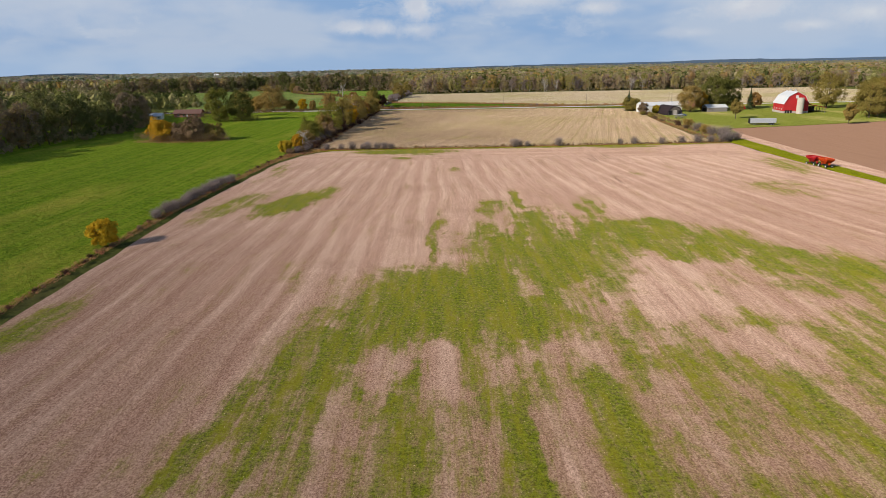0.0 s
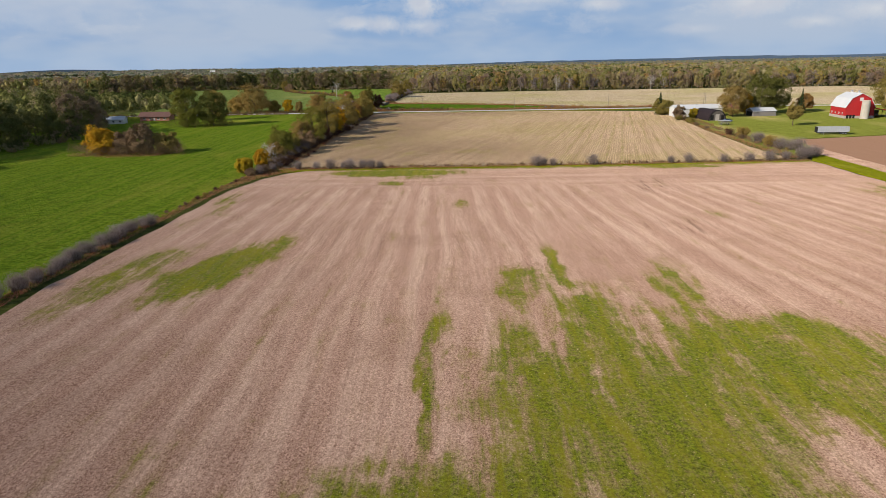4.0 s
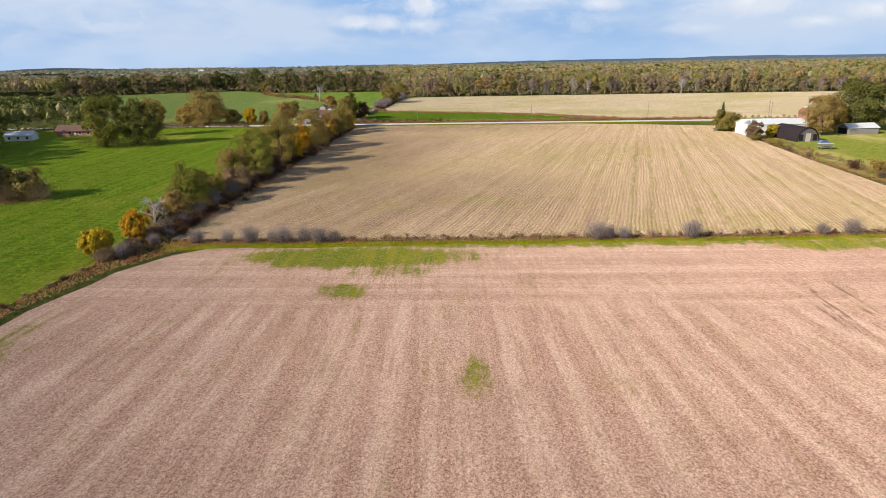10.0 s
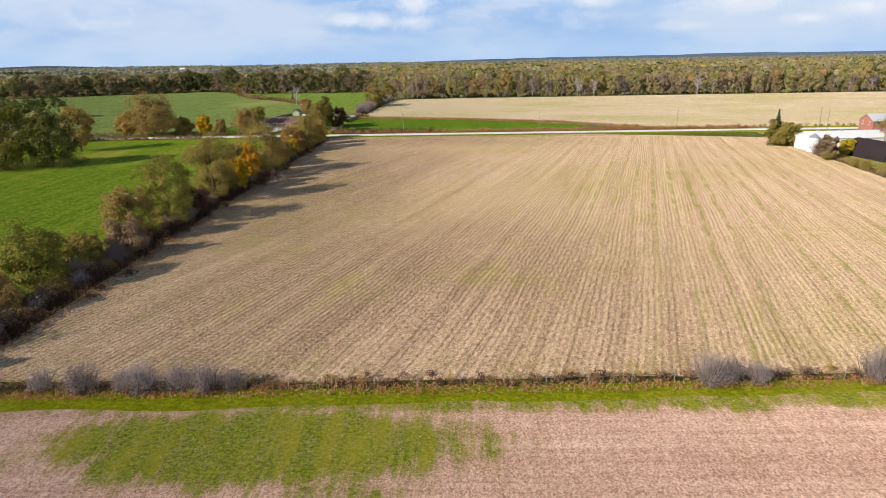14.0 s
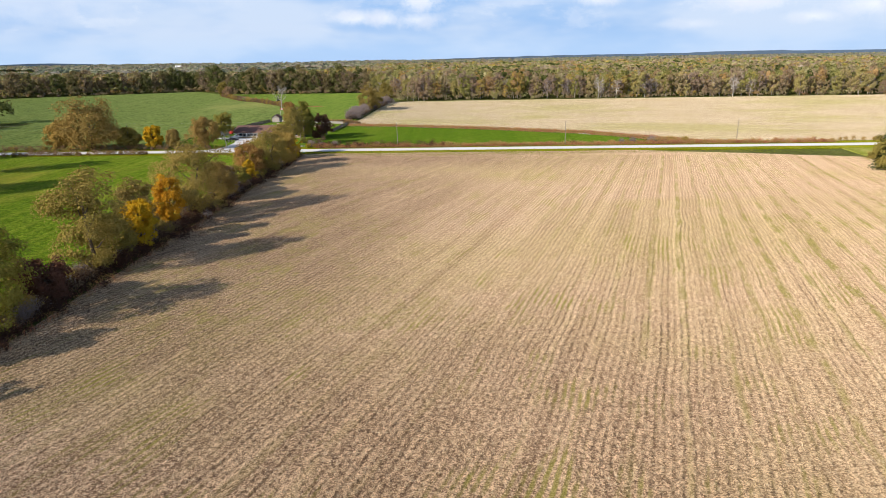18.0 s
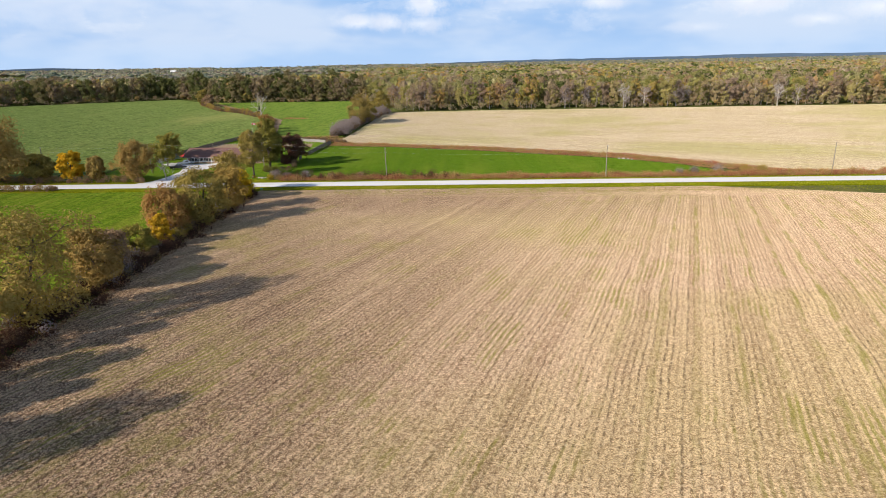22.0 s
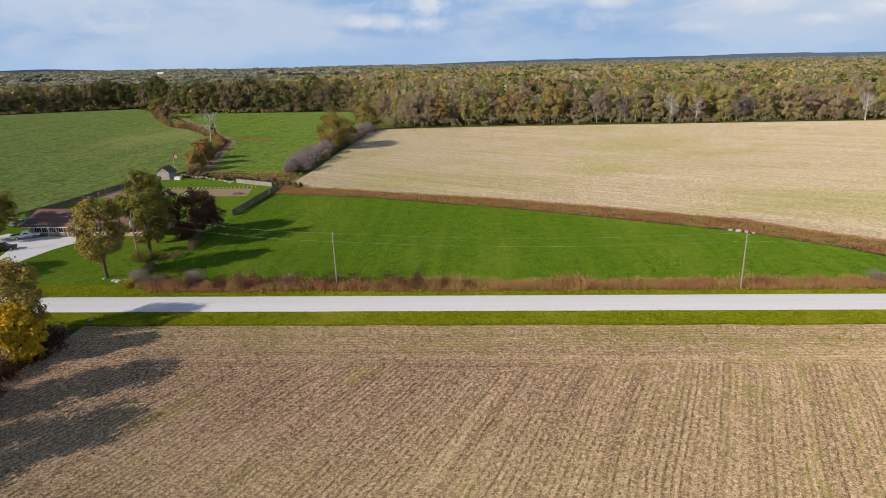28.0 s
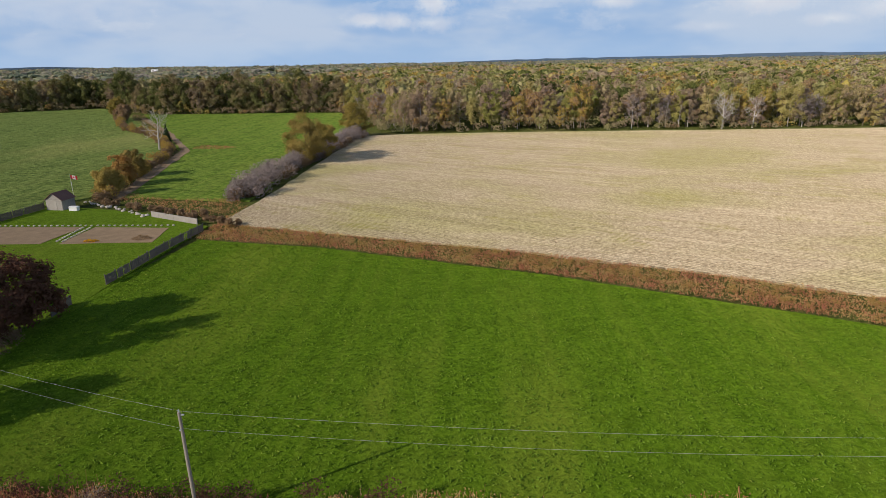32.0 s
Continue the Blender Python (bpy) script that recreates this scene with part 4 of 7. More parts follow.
def litter(x, y, size, z, tip=0.6):
    """Leaves and trash that lie or stand loosely on the ground."""
    k = len(x)
    c = np.stack([x, y, z + rng.random(k) * size * 0.6], 1)
    return cards(c, unit(rng.normal(size=(k, 3)) * tip + np.array([0, 0, 0.8])), size, 0.45, 0.2)


def stuff(name, pieces, leaf, label, category):
    return tagged(new(name, mesh_of(name, *joined(pieces), LEAF[leaf])), label, category, kind="stuff")


def spread(poly, per):
    """So many random places to the square metre inside an outline."""
    p = np.array(poly, float)
    (x0, y0), (x1, y1) = p.min(0), p.max(0)
    k = int((x1 - x0) * (y1 - y0) * per)
    x, y = rng.uniform(x0, x1, k), rng.uniform(y0, y1, k)
    keep = inside(poly, x, y)
    return x[keep], y[keep]


def bush_stuff(name, places, leaf, label, per=70, size=0.17):
    """A run of shrubs in one mesh: (x, y, height, width) each."""
    c, m = [], []
    for x, y, h, w in places:
        d = unit(rng.normal(size=(per, 3)) + np.array([0, 0, 0.5]))
        r = rng.random((per, 1)) ** 0.4
        q = np.array([x, y, h * 0.42]) + d * r * np.array([w * 0.5, w * 0.5, h * 0.58]) + rng.normal(size=(per, 3)) * 0.12
        q[:, 2] = np.maximum(q[:, 2], 0.06)
        c.append(q)
        m.append(unit(d + rng.normal(size=(per, 3)) * 0.8))
    c, m = np.concatenate(c), np.concatenate(m)
    stuff(name, [cards(c, m, size * rng.uniform(0.5, 1.5, len(c)), 0.45, 0.2)], leaf, label, "shrubs")


# ---- ground and fields ----
bm = bmesh.new()
EAST = [-6000, -2000, -300, 900, 2400, 6000]
FALL = {-2500: 0, 2850: 0, 4800: 1, 7000: 2.1}
grid = [[bm.verts.new((x, y, -0.30 - drop * (18.0 if x < 0 else 7.0))) for x in EAST] for y, drop in FALL.items()]
for a, b in zip(grid, grid[1:]):
    for i in range(len(EAST) - 1):
        bm.faces.new((a[i], a[i + 1], b[i + 1], b[i]))
tagged(part("ground", bm, ROUGH), "rough grassy farmland reaching to the horizon", "ground", kind="structure")

HEDGE = smooth_line([(-69, -80), (-68.5, 60), (-72.5, 125), (-74, 160), (-73, 204), (-72, 240), (-70, 262), (-68, 275), (-68, 300), (-67.5, 340), (-66.5, 400), (-66, 460), (-66, 500)], 4.0)
sheet("field_beans", [(-67, -120), (-66, 60), (-70, 125), (-71.5, 160), (-70.5, 204), (-69.5, 240), (-65, 258), (-60, 268), (-54, 272.5), (-20, 274), (60, 276.5), (118, 279), (119, 220), (122, 180), (124, -120)], 0.02, BEANS,
      "harvested bean field with pale straw swaths and weedy green patches", wobble=1.2)
sheet("field_corn", [(-65, 280), (-20, 279), (60, 281), (113, 284), (112.5, 312), (117, 378), (125, 450), (129, 488), (60, 508.5), (-64, 508.5), (-64, 400)], 0.012, CORN,
      "corn stubble field with pale rows of cut stalks", wobble=0.6)
sheet("fence_row_grass", [(-64, 271), (-54, 272.3), (-20, 273.6), (60, 276.1), (118, 278.6), (118, 282.0), (60, 279.0), (-20, 277.0), (-64, 277.5)], 0.026, VERGE, "green grass strip along the fence row", "grass strip", wobble=0.7, step=2.5)
sheet("field_pasture", [(-70.5, -120), (-70, 60), (-74.5, 125), (-76, 160), (-75, 204), (-73.5, 250), (-70, 280), (-69, 400), (-68.5, 508), (-330, 508), (-330, -120)], 0.03, PASTURE,
      "bright green hay pasture beside the hedgerow", wobble=0.8)
sheet("field_ploughed", [(133, -60), (134, 202), (133, 300), (140, 336), (183, 346), (238, 362), (420, 400), (420, -60)], 0.03, PLOUGHED, "bare reddish-brown ploughed field", wobble=0.8)
sheet("field_margin", [(125, -100), (126, 184), (124.5, 222), (126, 298), (137, 318), (135.5, 300), (134.5, 200), (134, -100)], 0.04, BEANS, "straw-coloured margin of the ploughed field", "field margin", wobble=0.8)
sheet("grass_lane", [(121, -100), (122.5, 184), (120.5, 222), (119.5, 283), (128.5, 300), (126.5, 222), (128.0, 184), (127, -100)], 0.05, VERGE, "grassy field lane between two bare fields", "lane", wobble=1.0)
sheet("farmyard", [(119, 290), (136, 305), (140, 338), (183, 348), (238, 364), (420, 402), (420, 505), (133, 508), (128, 450), (121, 378), (116, 312)], 0.028, FARMYARD, "green farmyard lawn round the barn", "lawn", wobble=0.6)
sheet("verge_south", [(-360, 508), (-64, 509), (60, 509), (130, 508), (420, 506), (420, 514), (-360, 514)], 0.05, VERGE, "mown grass verge beside the gravel road", "verge", wobble=0.25, step=3)
sheet("verge_north", [(-360, 520), (420, 520), (420, 526.4), (-360, 526.4)], 0.044, VERGE, "rough grass verge with dry weeds beside the road", "verge", wobble=0.25, step=3)
sheet("meadow", [(-66.5, 527), (73, 527), (70, 536), (64, 544), (48, 557), (27, 567.5), (3, 579), (-37, 594.5), (-62, 600), (-65, 577)], 0.070, LAWN, "lush green meadow beyond the road", "meadow", wobble=0.4, step=3)
sheet("yard", [(-124, 526), (-66.6, 526), (-65.2, 577), (-64.3, 610), (-80, 621), (-103, 628), (-112, 628), (-118, 600), (-126, 560)], 0.060, YARD, "mown green lawn round the ranch house", "lawn", wobble=0.15)
sheet("field_far_corn", [(-63, 613), (-35, 604), (0, 592), (28, 580), (52, 568), (64, 558), (78, 546), (92, 534), (110, 529), (140, 528), (420, 527), (420, 772), (169, 772), (0, 771), (-44, 767), (-59, 762), (-60, 700), (-61, 640)], 0.03, FAR_CORN,
      "pale harvested corn field in front of the woods", wobble=1.0)
sheet("field_hay_east", [(-98, 640), (-64, 634), (-66, 700), (-64, 775), (-92, 886), (-222, 892), (-160, 790), (-121, 722)], 0.03, LEY, "green hay field between two hedges", wobble=1.0)
sheet("field_hay_west", [(-126, 528), (-128, 560), (-119, 604), (-112, 632), (-106, 640), (-126, 726), (-175, 806), (-230, 890), (-280, 948), (-345, 918), (-480, 850), (-480, 640), (-250, 640), (-250, 528)], 0.03, HAY,
      "wide dull green hay field behind the house", wobble=1.0)
sheet("ditch_bank", [(-97.5, 638), (-106, 676), (-117, 722), (-150, 779), (-205, 862), (-208, 862), (-154, 781), (-121, 724), (-110, 676), (-100.5, 638)], 0.09, SOIL, "bare dark soil bank along the ditch", "ditch bank", wobble=1.0, step=4)
sheet("field_tan", [(-560, 680), (-390, 676), (-385, 800), (-560, 812)], 0.05, FAR_CORN, "pale harvested field far off among trees", wobble=2.0)

bm = bmesh.new()
PROFILE = ((513.6, 0.0), (514.1, 0.12), (515.5, 0.19), (516.9, 0.22), (518.3, 0.19), (519.7, 0.12), (520.2, 0.0))
xs = np.arange(-420, 440, 5.0)
grid = [[bm.verts.new((x, y + 0.10 * noise.noise((x * 0.2, y, 0)) * (z == 0), z + 0.02)) for y, z in PROFILE] for x in xs]
for a, b in zip(grid, grid[1:]):
    for i in range(len(PROFILE) - 1):
        bm.faces.new((a[i], b[i], b[i + 1], a[i + 1]))
tagged(part("road", bm, GRAVEL), "pale grey gravel country road with a slight crown", "road", kind="structure")
sheet("driveway", [(-106.0, 519.5), (-93.5, 519.8), (-95.8, 526), (-95.6, 536), (-93.6, 547), (-90.5, 554), (-94, 557), (-106, 557.5), (-112, 560), (-114, 556), (-103.5, 550), (-100.8, 541), (-100.8, 531), (-102, 524)], 0.10, GRAVEL, "pale gravel driveway leading to the ranch house", "driveway", wobble=0.15, step=2)

# ---- far woods ----
def wood_front(line, depth, tree_h, kinds, group, spacing=6.5):
    pts = smooth_line(line, spacing)
    for i, (x, y) in enumerate(pts):
        proto = kinds[int(rng.integers(len(kinds)))]
        s = rng.uniform(0.60, 1.16) * tree_h / 18.0
        copy_thing(proto, pose(x + rng.normal() * 1.5, y + rng.uniform(0, depth), 0, 0, 0, rng.uniform(0, 360)) @ Matrix.Diagonal((s, s, s * rng.uniform(0.92, 1.1), 1)))

# trees of the woods, built once and copied
WOOD_KINDS = [make_tree("tree", 18, (9.5, 11.5, 8.5, 10.5)[k % 4], "wood", "autumn woodland tree at the edge of the woods", (0.06, 0.14, 0.10)[k % 3], 40, 62, 0.27, 7, PALE_BARK if k % 2 else BARK, 0.24, 0.85, 0.45, "trees at the wood's edge") for k in range(9)]
WOOD_KINDS += [make_tree("tree", 15, 8.5 + k, "grey", "leafless grey-twigged tree at the edge of the woods", 0.12, 34, 46, 0.15, 9, PALE_BARK, 0.26, 1.1, 0.9, "trees at the wood's edge") for k in range(3)]
# trees for the shaded stretches of wood; their shade comes from darker leaf colours
DARK_KINDS = [make_tree("tree", 18, 11 + k % 3, "darkwood", "woodland tree with half shade painted into its dark green leaves", 0.03, 46, 60, 0.30, 6, BARK, 0.26, 0.85, 0.35, "trees of the shaded wood") for k in range(5)]
for i, proto in enumerate(WOOD_KINDS):
    proto.matrix_basis = pose(20 + i * 17, 786, 0, 0, 0, 40 * i)
for i, proto in enumerate(DARK_KINDS):
    proto.matrix_basis = pose(-118 - i * 20, 896, 0, 0, 0, 70 * i) @ Matrix.Scale(1.15, 4)
wood_front([(-42, 776), (0, 780), (80, 780), (170, 780), (300, 776), (460, 770)], 8, 17.5, WOOD_KINDS, "", 5.6)
wood_front([(-42, 784), (0, 790), (170, 790), (300, 786), (460, 780)], 7, 19.0, WOOD_KINDS, "", 6.5)
wood_front([(-44, 782), (-70, 850), (-92, 892)], 6, 17, WOOD_KINDS, "", 8)
wood_front([(-96, 893), (-160, 892), (-225, 898), (-280, 956), (-345, 925), (-460, 872)], 6, 20, DARK_KINDS, "", 8)
wood_front([(-210, 215), (-209, 282), (-207, 305), (-200, 335), (-198, 377), (-210, 420), (-236, 441), (-262, 470)], 5, 19, DARK_KINDS, "", 7)

WOOD_N = [(-44, 797), (0, 800), (170, 800), (300, 795), (470, 790), (1050, 780), (1250, 1700), (-180, 1700), (-200, 1250), (-330, 1100), (-620, 1010), (-900, 1000), (-900, 980), (-460, 880), (-345, 935), (-282, 968), (-228, 905), (-95, 905), (-70, 855)]
x, y = scatter(WOOD_N, 7.4)
first = ((y < 842) & (x > -60) & (x < 420)) | ((y < 925) & (x < -60) & (x > -330))
near = ~first & (y < 970 + 0.10 * np.abs(x)) & (np.abs(x) < 0.85 * y)
canopy("woodland_front", x[first], y[first], rng.uniform(12, 23, first.sum()), rng.uniform(7.5, 12, first.sum()), "autumn trees just behind the edge of the woods", 270, 0.42, level=1)
canopy("woodland", x[near], y[near], rng.uniform(13, 23, near.sum()), rng.uniform(8, 13, near.sum()), "autumn woodland canopy of mixed greens and browns", 130, 0.72, level=1)
x, y = scatter(WOOD_N, 14.0)
far = (y >= 970 + 0.10 * np.abs(x)) & (np.abs(x) < 0.8 * y)
canopy("woodland_beyond", x[far], y[far], rng.uniform(13, 18, far.sum()), rng.uniform(14, 19, far.sum()), "distant autumn woodland canopy", 44, 1.5, level=1, heart=0.75)
x, y = scatter([(-215, 200), (-214, 300), (-206, 335), (-205, 380), (-216, 420), (-240, 445), (-262, 476), (-300, 500), (-520, 500), (-520, 200)], 8.0)
canopy("west_wood", x, y, rng.uniform(14, 26, len(x)), rng.uniform(8, 13, len(x)), "dark mixed wood beside the pasture", 110, 0.62, 0.5, shift=0.06, level=1)
x, y = scatter([(-262, 560), (-262, 640), (-380, 660), (-560, 660), (-560, 540)], 9.0)
canopy("wood_patch", x, y, rng.uniform(9, 16, len(x)), rng.uniform(7, 11, len(x)), "patch of mixed trees beyond the road", 110, 0.6, 0.72, level=1)
x, y = scatter([(262, 400), (420, 420), (900, 500), (900, 760), (440, 760), (430, 520), (300, 505)], 10.0)
canopy("east_wood", x, y, rng.uniform(13, 20, len(x)), rng.uniform(9, 13, len(x)), "wood of autumn trees behind the barn", 90, 0.75, 0.1, level=1)
x, y = scatter([(-900, 1060), (-640, 1060), (-340, 1150), (-210, 1300), (-190, 1700), (1250, 1720), (2000, 2850), (-2000, 2850), (-1500, 1700)], 22.0)
keep = np.array([noise.noise((a * 0.0022, b * 0.0045, 2)) + 0.35 * noise.noise((a * 0.009, b * 0.012, 6)) for a, b in zip(x, y)]) > np.where(x < 0, -0.10, -0.3)
canopy("far_woods", x[keep], y[keep], rng.uniform(8, 12, keep.sum()), rng.uniform(20, 30, keep.sum()), "far belts of woodland toward the horizon", 8, 2.6, heart=0.95, mat=HAZED_WOODS, level=1)
# horizon ridge; its blue is haze put into the paint
bm = bmesh.new()
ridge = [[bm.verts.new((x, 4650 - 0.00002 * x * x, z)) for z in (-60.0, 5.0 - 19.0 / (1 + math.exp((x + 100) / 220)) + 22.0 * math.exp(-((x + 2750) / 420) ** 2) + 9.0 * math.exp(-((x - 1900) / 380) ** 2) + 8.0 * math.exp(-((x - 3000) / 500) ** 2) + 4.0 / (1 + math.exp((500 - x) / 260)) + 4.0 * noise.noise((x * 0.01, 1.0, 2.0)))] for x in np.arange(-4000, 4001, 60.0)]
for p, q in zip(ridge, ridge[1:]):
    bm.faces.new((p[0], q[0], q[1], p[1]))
tagged(part("backdrop", bm, HAZE_RIDGE), "low wooded ridge on the horizon, coloured haze blue", "backdrop", kind="structure")
# upright strip whose colour stands for the hazy band below the horizon
bm = bmesh.new()
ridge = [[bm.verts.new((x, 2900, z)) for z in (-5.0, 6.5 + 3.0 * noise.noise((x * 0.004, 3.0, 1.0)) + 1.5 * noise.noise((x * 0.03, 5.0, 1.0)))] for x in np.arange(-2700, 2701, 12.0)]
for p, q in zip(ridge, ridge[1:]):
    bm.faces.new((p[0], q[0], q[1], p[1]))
tagged(part("backdrop", bm, HAZE_PLAIN), "wooded plain toward the horizon, coloured haze blue-green", "backdrop", kind="structure")
x, y = scatter([(-262, 468), (-236, 470), (-232, 490), (-192, 492), (-182, 506), (-262, 508)], 7.0)
canopy("bungalow_trees", x, y, rng.uniform(10, 19, len(x)), rng.uniform(7, 10, len(x)), "mixed garden trees round the bungalow", 220, 0.42, 0.7, level=1)
# brushy skirt along the edges of the woods
EDGES = np.concatenate([smooth_line(l, 2.6) for l in ([(-42, 773), (0, 777), (80, 777), (170, 777), (300, 773), (460, 767)], [(-48, 780), (-74, 850), (-94, 889)],
                        [(-96, 889), (-160, 888), (-222, 894), (-278, 951), (-345, 920), (-460, 867)], [(-207, 215), (-206, 282), (-204, 305), (-197, 335), (-195, 377), (-207, 420), (-233, 440)])])
EDGES = EDGES + rng.normal(size=EDGES.shape) * 1.9
canopy("wood_edge_brush", EDGES[:, 0], EDGES[:, 1], 1.6 + 7.5 * rng.random(len(EDGES)) ** 1.5, rng.uniform(4.0, 7.5, len(EDGES)), "brushy undergrowth along the edge of the woods", 110, 0.27, 0.55, core=False, shift=0.40)

# ---- hedgerow between pasture and fields ----
def plant(proto, x, y, s=1.0, turn=None):
    return copy_thing(proto, pose(x, y, 0, 0, 0, rng.uniform(0, 360) if turn is None else turn) @ Matrix.Scale(s, 4))


HEDGE_TREES = (
    ("tree", -75.0, 126, 5.5, 5.5, "yellow", "small yellow-leaved tree in the hedgerow"),
    ("tree", -73.8, 268, 5.2, 5.5, "yellow", "small bright yellow tree in the hedgerow corner"),
    ("tree", -71.0, 277, 6.8, 4.6, "orange", "small orange-leaved tree in the hedgerow"),
    ("tree", -73.0, 310, 9.6, 11.0, "green", "broad green tree in the hedgerow"),
    ("tree", -71.5, 321, 6.0, 7.0, "olive", "low olive hedgerow tree with a round crown"),
    ("tree", -71.5, 338, 11.0, 10.0, "rust", "rusty brown leafy tree in the hedgerow"),
    ("tree", -69.3, 352, 15.5, 12.0, "green", "tall olive green tree in the hedgerow"),
    ("tree", -67.5, 375, 17.3, 12.0, "olive", "tall thinning olive brown hedgerow tree"),
    ("tree", -65.8, 388, 9.8, 6.0, "yellow", "slim golden yellow tree in the hedgerow"),
    ("tree", -68.5, 393, 12.5, 8.0, "rust", "reddish brown hedgerow tree losing leaves"),
    ("tree", -66.8, 403, 11.5, 6.5, "orange", "slim tree with orange autumn leaves"),
    ("tree", -66.5, 414, 16.2, 14.5, "olive", "large spreading olive brown hedgerow tree"),
    ("tree", -66.0, 430, 9.5, 9.0, "rust", "brown leaved tree standing in the hedgerow"),
    ("tree", -66.4, 454, 6.4, 4.2, "orange", "small glowing orange tree in the hedgerow"),
    ("tree", -68.5, 462, 9.5, 9.5, "rust", "thin brownish tree standing in the hedgerow"),
    ("tree", -64.8, 471, 12.0, 12.0, "olive", "broad olive yellow hedgerow tree"),
    ("tree", -63.5, 484, 11.0, 8.5, "olive", "olive leaved tree near the road"),
    ("tree", -72.0, 290, 4.8, 6.0, "rust", "low rust coloured tree at the hedge corner"),
    ("tree", -72.5, 299, 5.4, 7.5, "rust", "low reddish brown tree in the hedgerow"),
    ("tree", -67.5, 328, 6.0, 7.5, "brown", "bare brown twiggy tree in the hedgerow"),
    ("tree", -68.0, 362, 6.0, 7.5, "wine", "dark wine coloured small tree in the hedgerow"),
    ("tree", -68.5, 383, 8.0, 8.0, "olive", "olive bushy tree between taller hedgerow trees"),
    ("tree", -67.5, 438, 7.5, 7.5, "brown", "bare brownish tree among the hedgerow shrubs"),
    ("tree", -67.0, 446, 6.0, 6.0, "green", "small green tree among the hedgerow shrubs"),
    ("tree", -69.5, 503, 11.5, 9.0, "olive", "yellowing tree beside the gravel road"),
    ("tree", -64.5, 497, 8.0, 6.0, "yellow", "yellow green young tree at the hedge end"),
)
for name, x, y, h, w, leaf, label in HEDGE_TREES:
    t = make_tree(name, h * 1.05, w * 1.02, leaf, label, 0.04, int(42 + w * 5.0), int(46 + w * 3), 0.20, 10, BARK, airy=0.4, group="hedgerow trees")
    t.matrix_basis = pose(x, y, 0, 0, 0, rng.uniform(0, 360))

GREY = [make_shrub("shrub", 3.0, 4.0, "grey", "leafless grey shrub in the hedgerow", stems=44, size=0.085, per=3200, group="hedgerow shrubs") for k in range(3)]
BROWN = [make_shrub("shrub", 2.2, 3.6, "brown", "brown twiggy shrub in the hedgerow", group="hedgerow shrubs") for k in range(3)]
WINE = [make_shrub("shrub", 2.4, 4.0, "wine", "dark wine-red shrub in the hedgerow", group="hedgerow shrubs") for k in range(2)]
GREEN = [make_shrub("shrub", 2.4, 3.4, "olive", "olive green shrub in the hedgerow", group="hedgerow shrubs", size=0.22) for k in range(2)]
for i, proto in enumerate(GREY + BROWN + WINE + GREEN):
    proto.matrix_basis = pose(-67 + 0.3 * (i % 3), 290 + 21 * i, 0, 0, 0, 50 * i)
for i, (x, y) in enumerate(HEDGE):
    if y < 20:
        continue
    if y < 262:
        grey = 150 < y < 203
        pick = GREY if grey and i % 6 else BROWN + WINE + GREEN[:1]
        plant(pick[int(rng.integers(len(pick)))], x - 1.6 + rng.normal() * 0.5, y + rng.normal(), rng.uniform(0.8, 1.15) if grey else rng.uniform(0.28, 0.5))
        if grey:
            plant(GREY[i % 3], x - 1.8 + rng.normal() * 0.8, y + 2 + rng.normal(), rng.uniform(0.7, 1.1))
    else:
        pick = BROWN + BROWN + WINE + WINE + GREEN + GREY[:2]
        for k in range(3):
            plant(pick[int(rng.integers(len(pick)))], x + rng.uniform(-3.0, 1.6), y + rng.uniform(0, 4), rng.uniform(0.75, 1.35))

# ---- fence row between the two fields ----
for x, y, s in ((-58, 276, 0.9), (-52, 277, 0.8), (-47, 276.5, 1.1), (-42.5, 277, 0.75), (-40, 276.5, 1.1), (-36, 277, 1.0), (-33, 276.5, 1.0), (-30, 277, 0.8), (24, 277.5, 1.15), (26.5, 278, 0.85), (29.5, 277.6, 0.8), (43, 278.4, 1.15), (70, 279.5, 0.8),
                (76, 280, 1.0), (88, 280, 0.9), (97, 281, 1.0), (104, 281.5, 1.2), (110, 282, 1.0), (116, 284, 1.3), (120, 287, 1.4), (124, 290, 1.2)):
    plant(GREY[int(rng.integers(3))], x, y, s * 1.15)
bush_stuff("fence_row_brush", [(-60 + k * 1.9 + rng.normal() * 0.6, 276.4 + (k * 1.9) * 0.03 + rng.normal() * 0.35, rng.uniform(0.4, 1.5), rng.uniform(0.9, 2.2)) for k in range(94)], "brown", "low brown brush in the fence row", 80, 0.12)
bush_stuff("fence_row_shrubs", [(-62 + k * 1.3 + rng.normal() * 0.8, 276.6 + (k * 1.3) * 0.03 + rng.normal() * 0.6, rng.uniform(0.3, 1.1), rng.uniform(0.8, 2.0)) for k in range(138) if rng.random() < 0.7], "wine", "low reddish brown shrubs in the fence row", 80, 0.11)
bush_stuff("fence_row_bushes", [(-60 + k * 6.1 + rng.normal() * 2.0, 277 + (k * 6.1) * 0.03 + rng.normal() * 0.4, rng.uniform(0.5, 1.5), rng.uniform(1.0, 2.4)) for k in range(29)], "olive", "low olive shrubs in the fence row", 80, 0.12)
bush_stuff("farm_edge_brush", [(117 + (k * 2.0) * 0.075 + rng.normal() * 1.2, 290 + k * 2.0, rng.uniform(0.4, 1.5), rng.uniform(1.2, 2.8)) for k in range(98)], "brown", "brown brush along the farmyard edge", 80, 0.17)
bush_stuff("farm_edge_shrubs", [(118 + (k * 9.0) * 0.075 + rng.normal() * 1.2, 291 + k * 9.0, rng.uniform(0.8, 2.2), rng.uniform(1.6, 3.2)) for k in range(22)], "olive", "olive shrubs along the farmyard edge", 90, 0.18)
